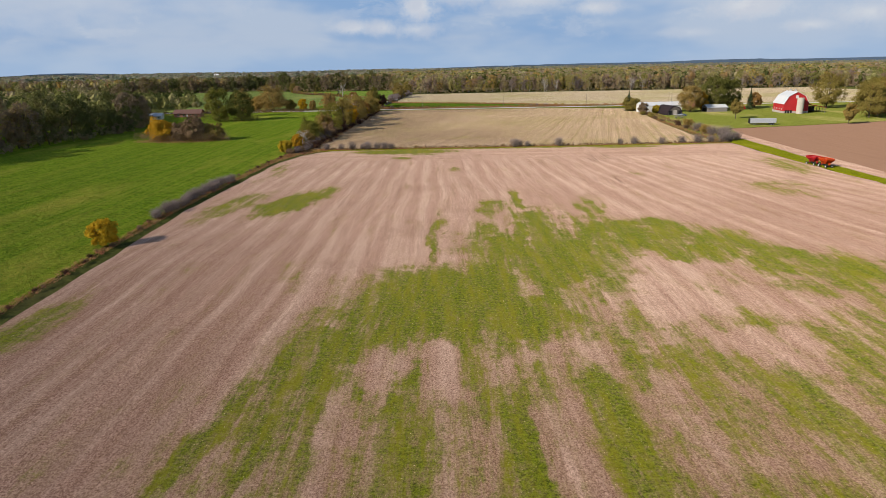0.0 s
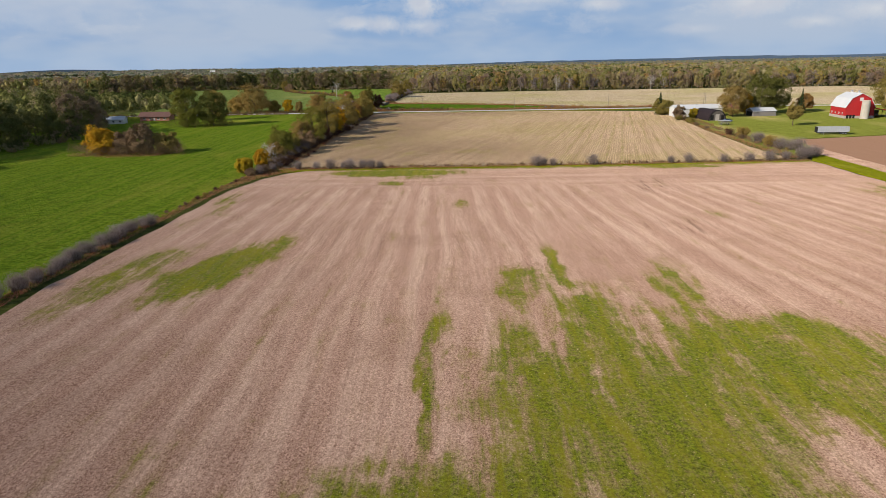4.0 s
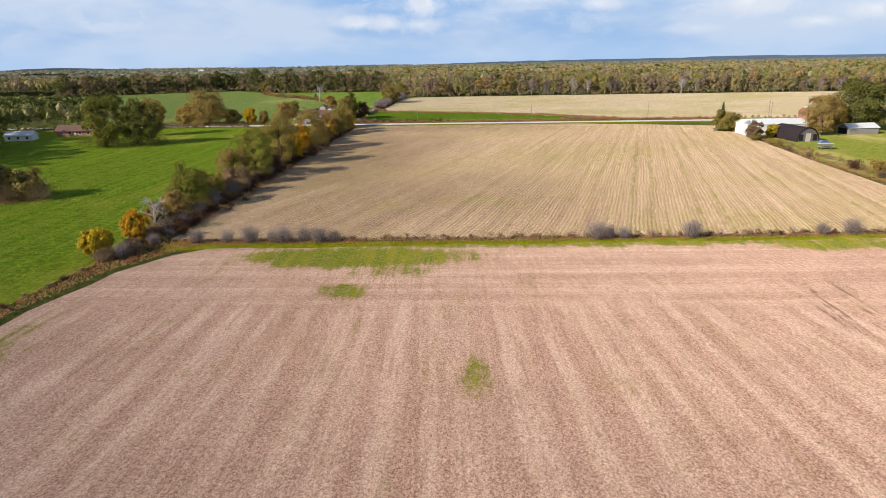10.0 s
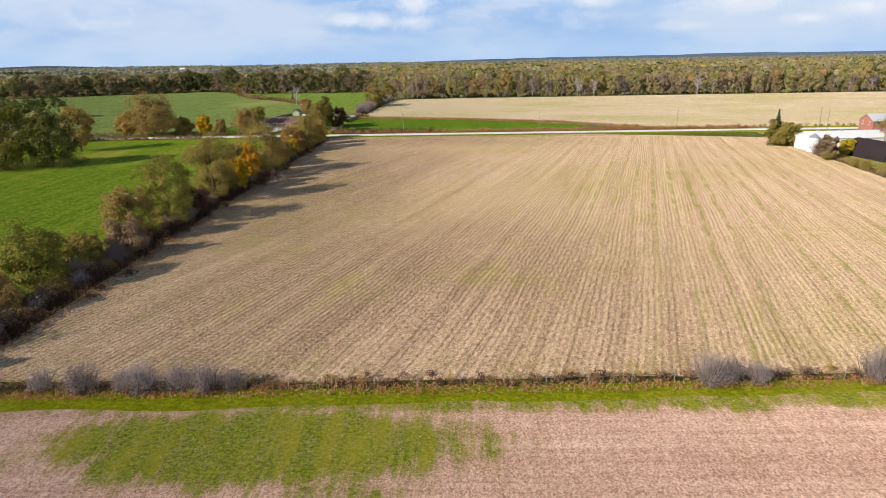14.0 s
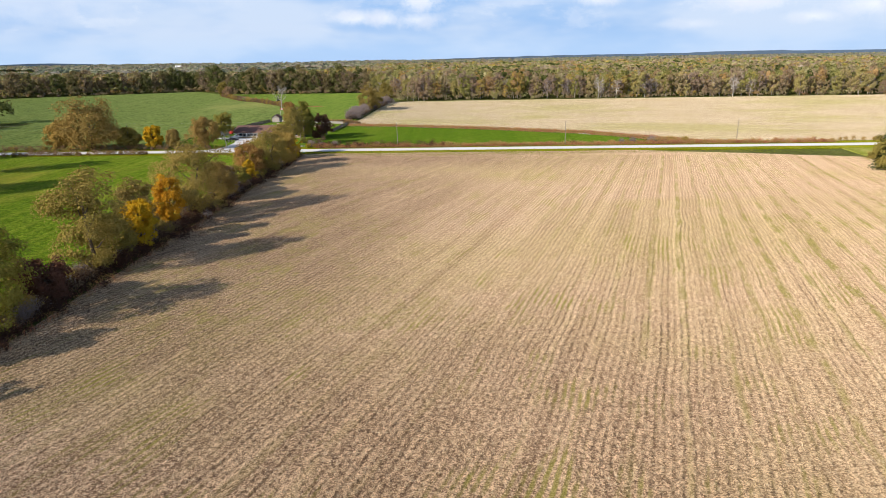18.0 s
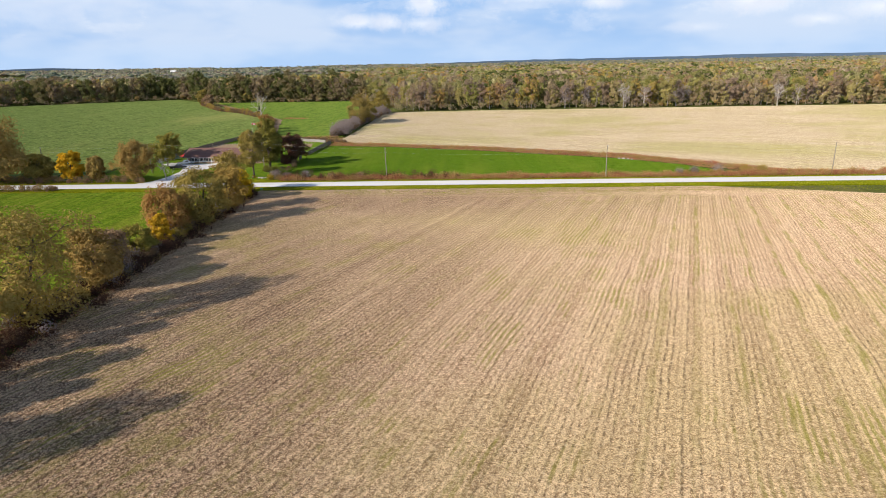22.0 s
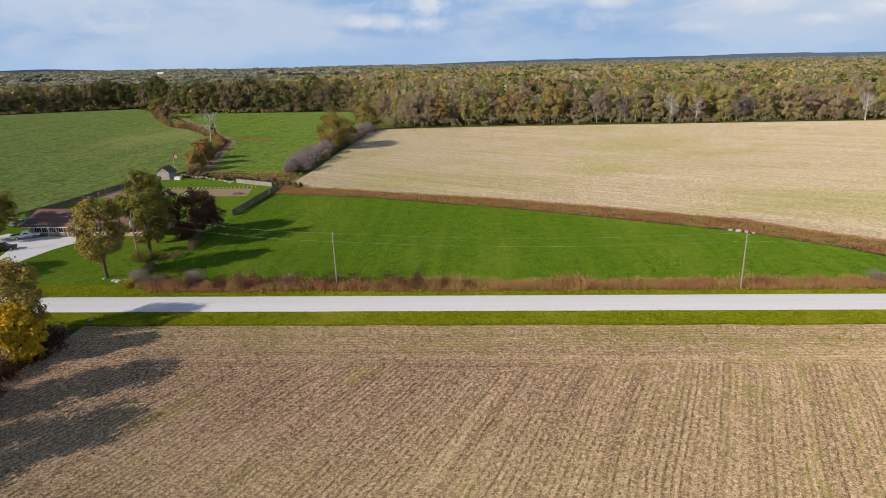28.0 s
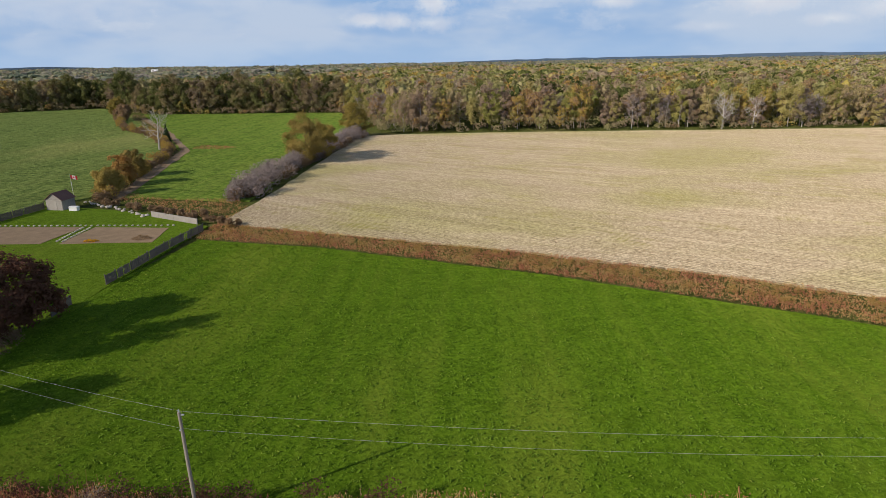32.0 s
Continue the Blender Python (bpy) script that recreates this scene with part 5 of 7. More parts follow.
for x, y, s, kind in ((119.5, 354.5, 1.5, WINE), (122.1, 346.6, 2.0, GREEN), (119.0, 340.0, 1.1, BROWN), (120.1, 327.6, 1.5, GREY), (122.5, 331.0, 1.4, GREY), (120.1, 315.6, 1.9, GREEN), (120.7, 309.0, 1.6, GREY), (123.0, 306.5, 1.5, GREY), (125.1, 304.5, 1.7, GREY),
                      (120.7, 407.8, 1.3, GREEN), (121.4, 414.0, 1.1, GREEN), (120.2, 427.6, 1.2, GREEN), (119.4, 396.0, 1.0, BROWN), (118.6, 380.0, 0.9, BROWN), (122.5, 436.0, 1.3, BROWN), (123.5, 440.5, 1.4, GREY)):
    plant(kind[int(rng.integers(len(kind)))], x, y, s)

line = HEDGE[HEDGE[:, 1] > 279]
for name, leaf, every, lo, hi, off, label in (("hedge_foot_thicket", "wine", 1, 0.6, 1.8, 2.0, "low dark wine brown brush at the hedgerow foot"), ("hedge_undergrowth", "wine", 1, 1.4, 3.0, 0.4, "dark wine brown thicket under the hedgerow trees"), ("hedge_thicket", "brown", 1, 1.2, 3.4, -0.6, "brown twiggy thicket under the hedgerow trees"),
                                              ("hedge_bushes", "olive", 3, 1.5, 4.2, -1.5, "olive bushes among the hedgerow trees"), ("hedge_twigs", "grey", 4, 1.8, 3.8, 0.0, "leafless grey twigs of the hedgerow thicket")):
    bush_stuff(name, [(x + off + rng.normal() * 1.3, y + dy + rng.normal() * 0.6, rng.uniform(lo, hi), rng.uniform(2.0, 3.6)) for x, y in line[::every] for dy in (0.0, 1.4, 2.8)], leaf, label, 130, 0.17)

# ---- paints and building materials ----
RED = plain("red_barn_paint", (0.50, 0.028, 0.030), 0.6, grain=0.5, vary=0.5, stretch=(1, 1, 0.1))
ROOF_WHITE = plain("pale_metal_roof", (0.74, 0.76, 0.80), 0.35, grain=0.4, vary=0.3, stretch=(0.2, 1, 1))
CONCRETE = plain("pale_concrete", (0.62, 0.57, 0.48), 0.85, grain=0.5, vary=0.5, spec=0.2)
STONE = plain("fieldstone", (0.48, 0.43, 0.38), 0.9, grain=1.0, vary=0.8, spec=0.2)
WHITE = plain("white_paint", (0.78, 0.77, 0.74), 0.5, grain=0.6, vary=0.25)
SILVER = plain("silver_panel", (0.62, 0.63, 0.66), 0.4, grain=0.5, vary=0.3, metal=0.2)
RUST = plain("rusty_black_roof", (0.034, 0.024, 0.027), 0.85, grain=0.6, vary=0.9, spec=0.2, stretch=(0.2, 1, 1))
# near-black for dark parts, and for panels that imitate a shaded interior
DARK = plain("dark_paint_and_shade", (0.025, 0.024, 0.024), 0.9, spec=0.1)
SHINGLE = plain("brown_shingle", (0.185, 0.105, 0.090), 0.9, grain=1.6, vary=0.6, spec=0.15, stretch=(0.4, 1, 1))
BRICK = plain("tan_brick", (0.50, 0.34, 0.25), 0.85, grain=2.0, vary=0.6, spec=0.2)
REDBRICK = plain("red_brick", (0.40, 0.17, 0.13), 0.85, grain=2.0, vary=0.6, spec=0.2)
TYRE = plain("tyre_rubber", (0.03, 0.03, 0.03), 0.85, spec=0.2)
ORANGE = plain("orange_paint", (0.78, 0.085, 0.012), 0.4, grain=0.8, vary=0.2)
WAGON_RED = plain("wagon_red_paint", (0.58, 0.025, 0.030), 0.4, grain=0.8, vary=0.3)
STEEL = plain("galvanised_steel", (0.55, 0.56, 0.58), 0.4, metal=0.6)
BLACK = plain("black_car_paint", (0.018, 0.020, 0.026), 0.2, vary=0.1, spec=0.6)
BLUE = plain("blue_car_paint", (0.16, 0.24, 0.38), 0.25, vary=0.1, spec=0.6)
CARWHITE = plain("white_car_paint", (0.75, 0.75, 0.74), 0.25, vary=0.1, spec=0.6)
GLASS = plain("dark_glass", (0.03, 0.04, 0.05), 0.08, vary=0.1, spec=0.8)
TEAL = plain("teal_tarp", (0.05, 0.33, 0.30), 0.5, vary=0.4)
REDCLOTH = plain("red_cloth", (0.62, 0.03, 0.04), 0.8, vary=0.2)
WHITECLOTH = plain("white_cloth", (0.78, 0.77, 0.76), 0.8, vary=0.1)
POLEWOOD = plain("pole_wood", (0.27, 0.235, 0.195), 0.85, grain=1.5, vary=0.5, spec=0.2, stretch=(1, 1, 0.1))
WIRE = plain("aluminium_wire", (0.5, 0.5, 0.48), 0.5, metal=0.3)


def boards(parent, name, x0, x1, y, z0, z1, step, mat, thick=0.05, swap=False):
    """A wall's cladding, board by board, standing just proud of it; all boards share one mesh."""
    k = max(1, round((x1 - x0) / step))
    w = (x1 - x0) / k
    me = None
    for i in range(k):
        if me is None:
            ob = part(name, boxed(-w * 0.47, w * 0.47, -thick / 2, thick / 2, z0, z1, bevel=0.012), mat, parent)
            me = ob.data
        else:
            ob = part(name, me, mat, parent)
        c = x0 + w * (i + 0.5)
        ob.matrix_basis = pose(y, c, 0, 0, 0, 90) if swap else pose(c, y, 0)


def window(parent, x, y, z, w, h, swap=False, bars=1):
    """A window: frame, sill and pane, with its outside toward -y (or -x where swapped)."""
    at = pose(x, y, z, 0, 0, -90 if swap else 0)
    bm = bmesh.new()
    for x0, x1, z0, z1 in ((-w / 2, -w / 2 + 0.08, 0, h), (w / 2 - 0.08, w / 2, 0, h), (-w / 2, w / 2, 0, 0.08), (-w / 2, w / 2, h - 0.08, h)):
        box(bm, x0, x1, -0.07, 0.06, z0, z1)
    for i in range(1, bars + 1):
        c = -w / 2 + w * i / (bars + 1)
        box(bm, c - 0.025, c + 0.025, -0.06, 0.05, 0.06, h - 0.06)
    f = part("window", bm, WHITE, parent, "white window frame", at)
    part("pane", boxed(-w / 2 + 0.07, w / 2 - 0.07, -0.02, 0.0, 0.07, h - 0.07), GLASS, f)
    part("sill", boxed(-w / 2 - 0.08, w / 2 + 0.08, -0.16, 0.0, -0.09, -0.005, bevel=0.01), WHITE, f)


def roof_pair(parent, x0, x1, ym, y0, y1, ze, zr, mat, over=0.5, thick=0.16, along="x"):
    """Two pitched roof slabs over a ridge at ym."""
    for y in (y0, y1):
        d = 1 if y > ym else -1
        ye = y + d * over
        zo = ze - (zr - ze) * over / abs(y - ym)
        bm = bmesh.new()
        ring = [(ym, zr), (ye, zo), (ye, zo + thick), (ym, zr + thick)]
        a = [bm.verts.new((x0 - over, p, q) if along == "x" else (p, x0 - over, q)) for p, q in ring]
        b = [bm.verts.new((x1 + over, p, q) if along == "x" else (p, x1 + over, q)) for p, q in ring]
        bm.faces.new(a), bm.faces.new(b[::-1])
        for i in range(4):
            bm.faces.new((a[i], a[(i + 1) % 4], b[(i + 1) % 4], b[i]))
        bmesh.ops.recalc_face_normals(bm, faces=bm.faces[:])
        part("roof", bm, mat, parent)


def gable_house(parent, x0, x1, y0, y1, ze, zr, mat, along="x", name="wall"):
    """Four walls with two gables, as one shell with a thickness."""
    bm = bmesh.new()
    if along == "x":
        m = (y0 + y1) / 2
        prism(bm, [(y0, -0.2), (y1, -0.2), (y1, ze), (m, zr), (y0, ze)], x0, x1)
        bmesh.ops.transform(bm, matrix=Matrix(((0, 1, 0, 0), (1, 0, 0, 0), (0, 0, 1, 0), (0, 0, 0, 1))), verts=bm.verts[:])
    else:
        m = (x0 + x1) / 2
        prism(bm, [(x0, -0.2), (x1, -0.2), (x1, ze), (m, zr), (x0, ze)], y0, y1)
    bmesh.ops.recalc_face_normals(bm, faces=bm.faces[:])
    return part(name, bm, mat, parent)


def wheel(parent, x, y, r, w, rim=STEEL):
    bm = rod(bmesh.new(), (-w / 2, 0, 0), (w / 2, 0, 0), r, sides=18)
    bmesh.ops.bevel(bm, geom=[e for e in bm.edges if abs((e.verts[0].co - e.verts[1].co).x) < 1e-4], offset=r * 0.12, segments=2, affect="EDGES")
    hub = part("wheel", bm, TYRE, parent, "black rubber tyre", pose(x, y, r))
    part("rim", rod(bmesh.new(), (-w / 2 - 0.02, 0, 0), (w / 2 + 0.02, 0, 0), r * 0.55, sides=14), rim, hub)


# ---- red barn with its silo ----
barn = thing("barn", "red wooden barn with a white metal gambrel roof", "barn", pose(217.6, 431.0, 0, 0, 0, -4))
GAMBREL = [(-7.5, -0.2), (7.5, -0.2), (7.5, 6.3), (5.0, 10.6), (0, 13.3), (-5.0, 10.6), (-7.5, 6.3)]
part("wall", prism(bmesh.new(), GAMBREL, -8.5, 8.5), RED, barn)
for (xa, za), (xb, zb) in (((-7.9, 5.7), (-5.0, 10.72)), ((-5.05, 10.7), (0, 13.42)), ((0, 13.42), (5.05, 10.7)), ((5.0, 10.72), (7.9, 5.7))):
    part("roof", prism(bmesh.new(), [(xa, za), (xb, zb), (xb, zb + 0.14), (xa, za + 0.14)], -9.0, 9.0), ROOF_WHITE, barn)
boards(barn, "board", -7.45, 7.45, -8.54, 1.4, 6.3, 0.5, RED)
boards(barn, "board", -8.4, 8.4, -7.54, 1.4, 6.25, 0.5, RED, swap=True)
part("foundation", boxed(-7.75, 7.75, -8.75, 8.75, -0.2, 1.4, bevel=0.05), STONE, barn, "pale fieldstone foundation")
for y in (-4.6, 3.0):
    vent = part("ventilator", boxed(-0.45, 0.45, y - 0.45, y + 0.45, 13.2, 14.3, bevel=0.05), WHITE, barn, "white ridge ventilator")
    part("cap", rod(bmesh.new(), (0, y, 14.3), (0, y, 14.9), 0.75, 0.05, 8), STEEL, vent)
for x in (-6.2, -4.6, -3.0):
    part("door", boxed(x - 0.6, x + 0.6, -8.82, -8.7, 0.0, 1.9, bevel=0.02), DARK, barn)
part("hay_door", boxed(-0.9, 0.9, -8.64, -8.56, 9.3, 11.2, bevel=0.02), WHITE, barn)
for y in (-6, -2, 2, 6):
    window(barn, -7.66, y, 2.2, 0.9, 1.0, swap=True)
lean = thing("lean_to", "red lean-to roof on posts beside the barn", "shed", pose(225.2, 431, 0, 0, 0, -4))
part("roof", prism(bmesh.new(), [(0.1, 5.6), (11.5, 3.2), (11.5, 3.36), (0.1, 5.76)], -8, 8), RED, lean)
for y in (-7.6, -3.8, 0, 3.8, 7.6):
    part("post", boxed(11.0, 11.2, y - 0.1, y + 0.1, -0.2, 3.3), GREY_WOOD, lean)
part("back_wall", boxed(0.2, 11.2, 7.7, 7.85, -0.2, 3.2), GREY_WOOD, lean)
silo = thing("silo", "pale concrete stave silo beside the barn", "silo", pose(217.8, 419.2, 0))
part("barrel", rod(bmesh.new(), (0, 0, -0.2), (0, 0, 9.6), 2.05, 2.05, 32), CONCRETE, silo)
for i in range(9):
    part("hoop", rod(bmesh.new(), (0, 0, 0.8 + i), (0, 0, 0.88 + i), 2.09, 2.09, 32), STEEL, silo)
part("cap", rod(bmesh.new(), (0, 0, 9.6), (0, 0, 9.85), 2.15, 1.9, 32), CONCRETE, silo)

# ---- the other farm buildings ----
shed = thing("machine_shed", "long white metal machine shed", "shed", pose(138.5, 452.8, 0, 0, 0, 4))
gable_house(shed, -14, 14, -5.5, 5.5, 4.7, 6.6, WHITE)
roof_pair(shed, -14, 14, 0, -5.5, 5.5, 4.75, 6.65, ROOF_WHITE, 0.4, 0.12)
boards(shed, "panel", -13.8, 13.8, -5.53, 0.1, 4.6, 1.0, WHITE)
part("sliding_door", boxed(4.0, 8.5, -5.68, -5.6, 0, 4.2, bevel=0.02), WHITE, shed)
for x in (-9, 0, 9):
    part("ridge_vent", boxed(x - 0.5, x + 0.5, -0.35, 0.35, 6.6, 7.0, bevel=0.05), STEEL, shed)
bin_ = thing("grain_bin", "round white metal grain bin with a conical cap", "grain bin", pose(125.4, 446.6, 0))
part("barrel", rod(bmesh.new(), (0, 0, -0.1), (0, 0, 5.2), 1.9, 1.9, 28), ROOF_WHITE, bin_)
part("cap", rod(bmesh.new(), (0, 0, 5.2), (0, 0, 6.6), 2.0, 0.25, 28), STEEL, bin_)
for i in range(5):
    part("ring", rod(bmesh.new(), (0, 0, 0.9 + i), (0, 0, 0.96 + i), 1.94, 1.94, 28), STEEL, bin_)

hut = thing("arched_hut", "round-roofed hut with rusty black roofing", "shed", pose(138.5, 431, 0, 0, 0, 8))
ARC = [(4.9 * math.cos(math.radians(a)), 5.7 * math.sin(math.radians(a))) for a in range(0, 181, 12)]
part("shell", prism(bmesh.new(), [(-4.6, -0.2), (4.6, -0.2)] + [(0.95 * x, 0.95 * z) for x, z in ARC], -9, 9), FENCE_WOOD, hut)
for i, ((xa, za), (xb, zb)) in enumerate(zip(ARC, ARC[1:])):
    part("roof_strip", prism(bmesh.new(), [(xa, za), (xb, zb), (xb * 1.025, zb * 1.025), (xa * 1.025, za * 1.025)], -9.3 + 0.04 * (i % 2), 9.3), RUST, hut)
part("doorway", boxed(-1.1, 1.1, -9.06, -9.0, -0.1, 3.4), PALE_BARK, hut, "pale weathered plank doors")
# black panels on the solid front stand for the shade inside
for x in (-3.1, 3.1):
    part("opening", boxed(x - 0.9, x + 0.9, -9.06, -9.0, 0.4, 3.0), DARK, hut)

store = thing("store_shed", "low grey board shed with a pale metal roof", "shed", pose(175, 448, 0, 0, 0, 6))
gable_house(store, -7, 7, -4, 4, 2.9, 4.6, GREY_WOOD)
roof_pair(store, -7, 7, 0, -4, 4, 2.95, 4.65, ROOF_WHITE, 0.4, 0.1)
boards(store, "board", -6.9, 6.9, -4.03, 0.0, 2.85, 0.6, GREY_WOOD)
# open end drawn as a black panel, its inner shade in the colour
part("opening", boxed(-7.08, -7.0, -3.0, 3.0, -0.1, 2.6), DARK, store)

farmhouse = thing("farmhouse", "two-storey pink brick farmhouse with a grey roof", "house", pose(182, 500, 0, 0, 0, 3))
gable_house(farmhouse, -5.5, 5.5, -4.5, 4.5, 5.4, 8.0, REDBRICK)
roof_pair(farmhouse, -5.5, 5.5, 0, -4.5, 4.5, 5.45, 8.05, SILVER, 0.4, 0.14)
for x in (-3.5, 0, 3.5):
    for z in (0.9, 3.6):
        window(farmhouse, x, -4.52, z, 1.0, 1.5)
for y in (-2.2, 2.2):
    window(farmhouse, -5.52, y, 3.6, 0.9, 1.4, swap=True)
part("chimney", boxed(3.0, 3.8, -0.4, 0.4, 7.0, 9.4, bevel=0.03), REDBRICK, farmhouse)

trailer = thing("semi_trailer", "parked grey semi trailer with a dark front end", "trailer", pose(164.0, 352.4, 0, 0, 0, -3))
part("box", boxed(-6.8, 6.8, -1.25, 1.25, 1.15, 3.45, bevel=0.06), SILVER, trailer)
part("front", boxed(-7.0, -6.8, -1.25, 1.25, 1.1, 3.5, bevel=0.04), DARK, trailer)
part("chassis", boxed(-6.6, 6.6, -0.6, 0.6, 0.8, 1.14), DARK, trailer)
for i in range(13):
    part("rib", boxed(-6.4 + i * 1.05, -6.32 + i * 1.05, -1.30, -1.24, 1.2, 3.4), STEEL, trailer)
for x in (4.2, 5.4):
    for y in (-1.0, 1.0):
        wheel(trailer, x, y, 0.5, 0.3)
for o in [o for o in trailer.children if o.name.startswith("wheel")]:
    o.matrix_basis = o.matrix_basis @ pose(0, 0, 0, 0, 0, 90)
for y in (-0.9, 0.9):
    part("landing_leg", boxed(-4.1, -3.95, y - 0.08, y + 0.08, 0, 1.15), STEEL, trailer)


def grain_wagon(x, y, turn, paint, label):
    """A gravity wagon: flared hopper on a running gear with four wheels and a drawbar."""
    w = thing("grain_wagon", label, "wagon", pose(x, y, 0, 0, 0, turn), group="grain wagons on the lane")
    bm = bmesh.new()
    rings = []
    for z, a, b0, b1 in ((1.15, 0.45, -0.7, 0.5), (1.75, 1.0, -1.5, 1.3), (2.35, 1.35, -2.2, 2.1), (2.95, 1.38, -2.25, 2.15)):
        rings.append([bm.verts.new(c) for c in ((-a, b0, z), (a, b0, z), (a, b1, z), (-a, b1, z))])
    for p, q in zip(rings, rings[1:]):
        for i in range(4):
            bm.faces.new((p[i], p[(i + 1) % 4], q[(i + 1) % 4], q[i]))
    bm.faces.new(rings[0][::-1])
    bmesh.ops.solidify(bm, geom=bm.faces[:], thickness=0.05)
    part("hopper", bm, paint, w)
    rim = bmesh.new()
    for x0, x1, y0, y1 in ((-1.44, 1.44, -2.3, -2.2), (-1.44, 1.44, 2.1, 2.2), (-1.44, -1.34, -2.3, 2.2), (1.34, 1.44, -2.3, 2.2)):
        box(rim, x0, x1, y0, y1, 2.90, 3.02)
    part("rim_rail", rim, paint, w)
    part("grain", boxed(-1.3, 1.3, -2.15, 2.05, 2.3, 2.55), GREY_WOOD, w, "pale grain load")
    part("frame", boxed(-0.35, 0.35, -2.0, 2.0, 0.75, 0.92, bevel=0.02), DARK, w)
    for yy in (-1.7, 1.7):
        part("axle", boxed(-1.1, 1.1, yy - 0.08, yy + 0.08, 0.45, 0.62), DARK, w)
        part("bolster", boxed(-0.3, 0.3, yy - 0.07, yy + 0.07, 0.62, 1.6), paint, w)
        for xx in (-1.15, 1.15):
            wheel(w, xx, yy, 0.48, 0.32, WHITE)
    part("drawbar", rod(bmesh.new(), (0, 2.0, 0.55), (0, 4.0, 0.4), 0.06), DARK, w)
    for xx in (-1.41, 1.41):
        for yy in (-1.4, -0.5, 0.4, 1.3):
            part("stake", boxed(xx - 0.03, xx + 0.03, yy - 0.04, yy + 0.04, 2.3, 2.95), paint, w)
    return w


grain_wagon(121.7, 213.0, 8, ORANGE, "bright orange gravity grain wagon on the grass lane")
grain_wagon(120.4, 218.1, 12, WAGON_RED, "red gravity grain wagon with four wheels")

hayrack = thing("hay_wagon", "weathered low hay wagon with side posts", "wagon", pose(135, 400, 0, 0, 0, 4))
part("deck", boxed(-2.6, 2.6, -1.2, 1.2, 0.8, 0.95, bevel=0.02), GREY_WOOD, hayrack)
for x in (-2.5, -0.8, 0.8, 2.5):
    for y in (-1.15, 1.15):
        part("post", boxed(x - 0.05, x + 0.05, y - 0.05, y + 0.05, 0.95, 2.1), GREY_WOOD, hayrack)
for y in (-1.22, 1.22):
    for z in (1.3, 1.8):
        part("rail", boxed(-2.6, 2.6, y - 0.03, y + 0.03, z, z + 0.15), GREY_WOOD, hayrack)
part("cover", boxed(-2.7, 2.7, -1.35, 1.35, 2.1, 2.2, bevel=0.03), SILVER, hayrack)
for x in (-1.8, 1.8):
    for y in (-1.0, 1.0):
        wheel(hayrack, x, y, 0.4, 0.2)

implement = thing("farm_implement", "low red hay implement parked by the shed", "implement", pose(140, 444.5, 0, 0, 0, 10))
part("deck", boxed(-2.2, 2.2, -0.8, 0.8, 0.7, 1.1, bevel=0.06), WAGON_RED, implement)
part("reel", rod(bmesh.new(), (-2.3, -1.0, 0.7), (2.3, -1.0, 0.7), 0.45, sides=10), WAGON_RED, implement)
part("drawbar", rod(bmesh.new(), (-2.2, 0, 0.8), (-5.5, 0.2, 0.5), 0.08), WAGON_RED, implement)
for x in (-1.2, 1.2):
    wheel(implement, x, 0.6, 0.45, 0.25)
baler = thing("farm_implement", "red round baler standing on the farmyard lawn", "implement", pose(200, 461, 0, 0, 0, 70))
part("drum", rod(bmesh.new(), (-0.9, 0, 1.5), (0.9, 0, 1.5), 1.25, sides=20), WAGON_RED, baler)
part("frame", boxed(-1.1, 1.1, -1.6, 1.0, 0.5, 1.0, bevel=0.05), WAGON_RED, baler)
for x in (-1.2, 1.2):
    wheel(baler, x, 0, 0.5, 0.3)


def car(x, y, turn, paint, label, pickup=False, category="car", z=0.10):
    c = thing("car" if not pickup else "pickup_truck", label, category, pose(x, y, z, 0, 0, turn))
    L = 2.75 if pickup else 2.3
    side = [(-L, 0.45), (L, 0.45), (L, 0.85), (L * 0.55, 1.0), (L * 0.28, 1.55), (-L * 0.15, 1.6), (-L * 0.3, 1.05), (-L, 1.05)] if pickup else \
        [(-L, 0.45), (L, 0.45), (L, 0.8), (L * 0.5, 0.98), (L * 0.2, 1.5), (-L * 0.62, 1.55), (-L * 0.95, 1.0)]
    bm = prism(bmesh.new(), side, -0.9, 0.9)
    bmesh.ops.bevel(bm, geom=bm.edges[:], offset=0.06, segments=2, affect="EDGES")
    part("body", bm, paint, c)
    part("windscreen", prism(bmesh.new(), [(L * 0.50, 1.02), (L * 0.29, 1.46), (L * 0.27, 1.46), (L * 0.48, 1.02)], -0.75, 0.75), GLASS, c, at=pose(0.04, 0, 0.02))
    for y0 in (-0.93, 0.9):
        part("side_window", boxed(-L * 0.12 if pickup else -L * 0.55, L * 0.2, y0, y0 + 0.03, 1.08, 1.42), GLASS, c)
    if pickup:
        part("bed", boxed(-L + 0.15, -L * 0.34, -0.72, 0.72, 1.02, 1.07), DARK, c)
    for xx in (-L * 0.6, L * 0.62):
        for yy in (-0.85, 0.85):
            wheel(c, xx, yy, 0.36, 0.24)
    for o in [o for o in c.children if o.name.startswith("wheel")]:
        o.matrix_basis = o.matrix_basis @ pose(0, 0, 0, 0, 0, 90)
    for yy in (-0.62, 0.62):
        part("headlight", boxed(L - 0.02, L + 0.03, yy - 0.16, yy + 0.16, 0.66, 0.8, bevel=0.01), SILVER, c)
        part("tail_light", boxed(-L - 0.03, -L + 0.02, yy - 0.12, yy + 0.12, 0.7, 0.9, bevel=0.01), WAGON_RED, c)
    return c


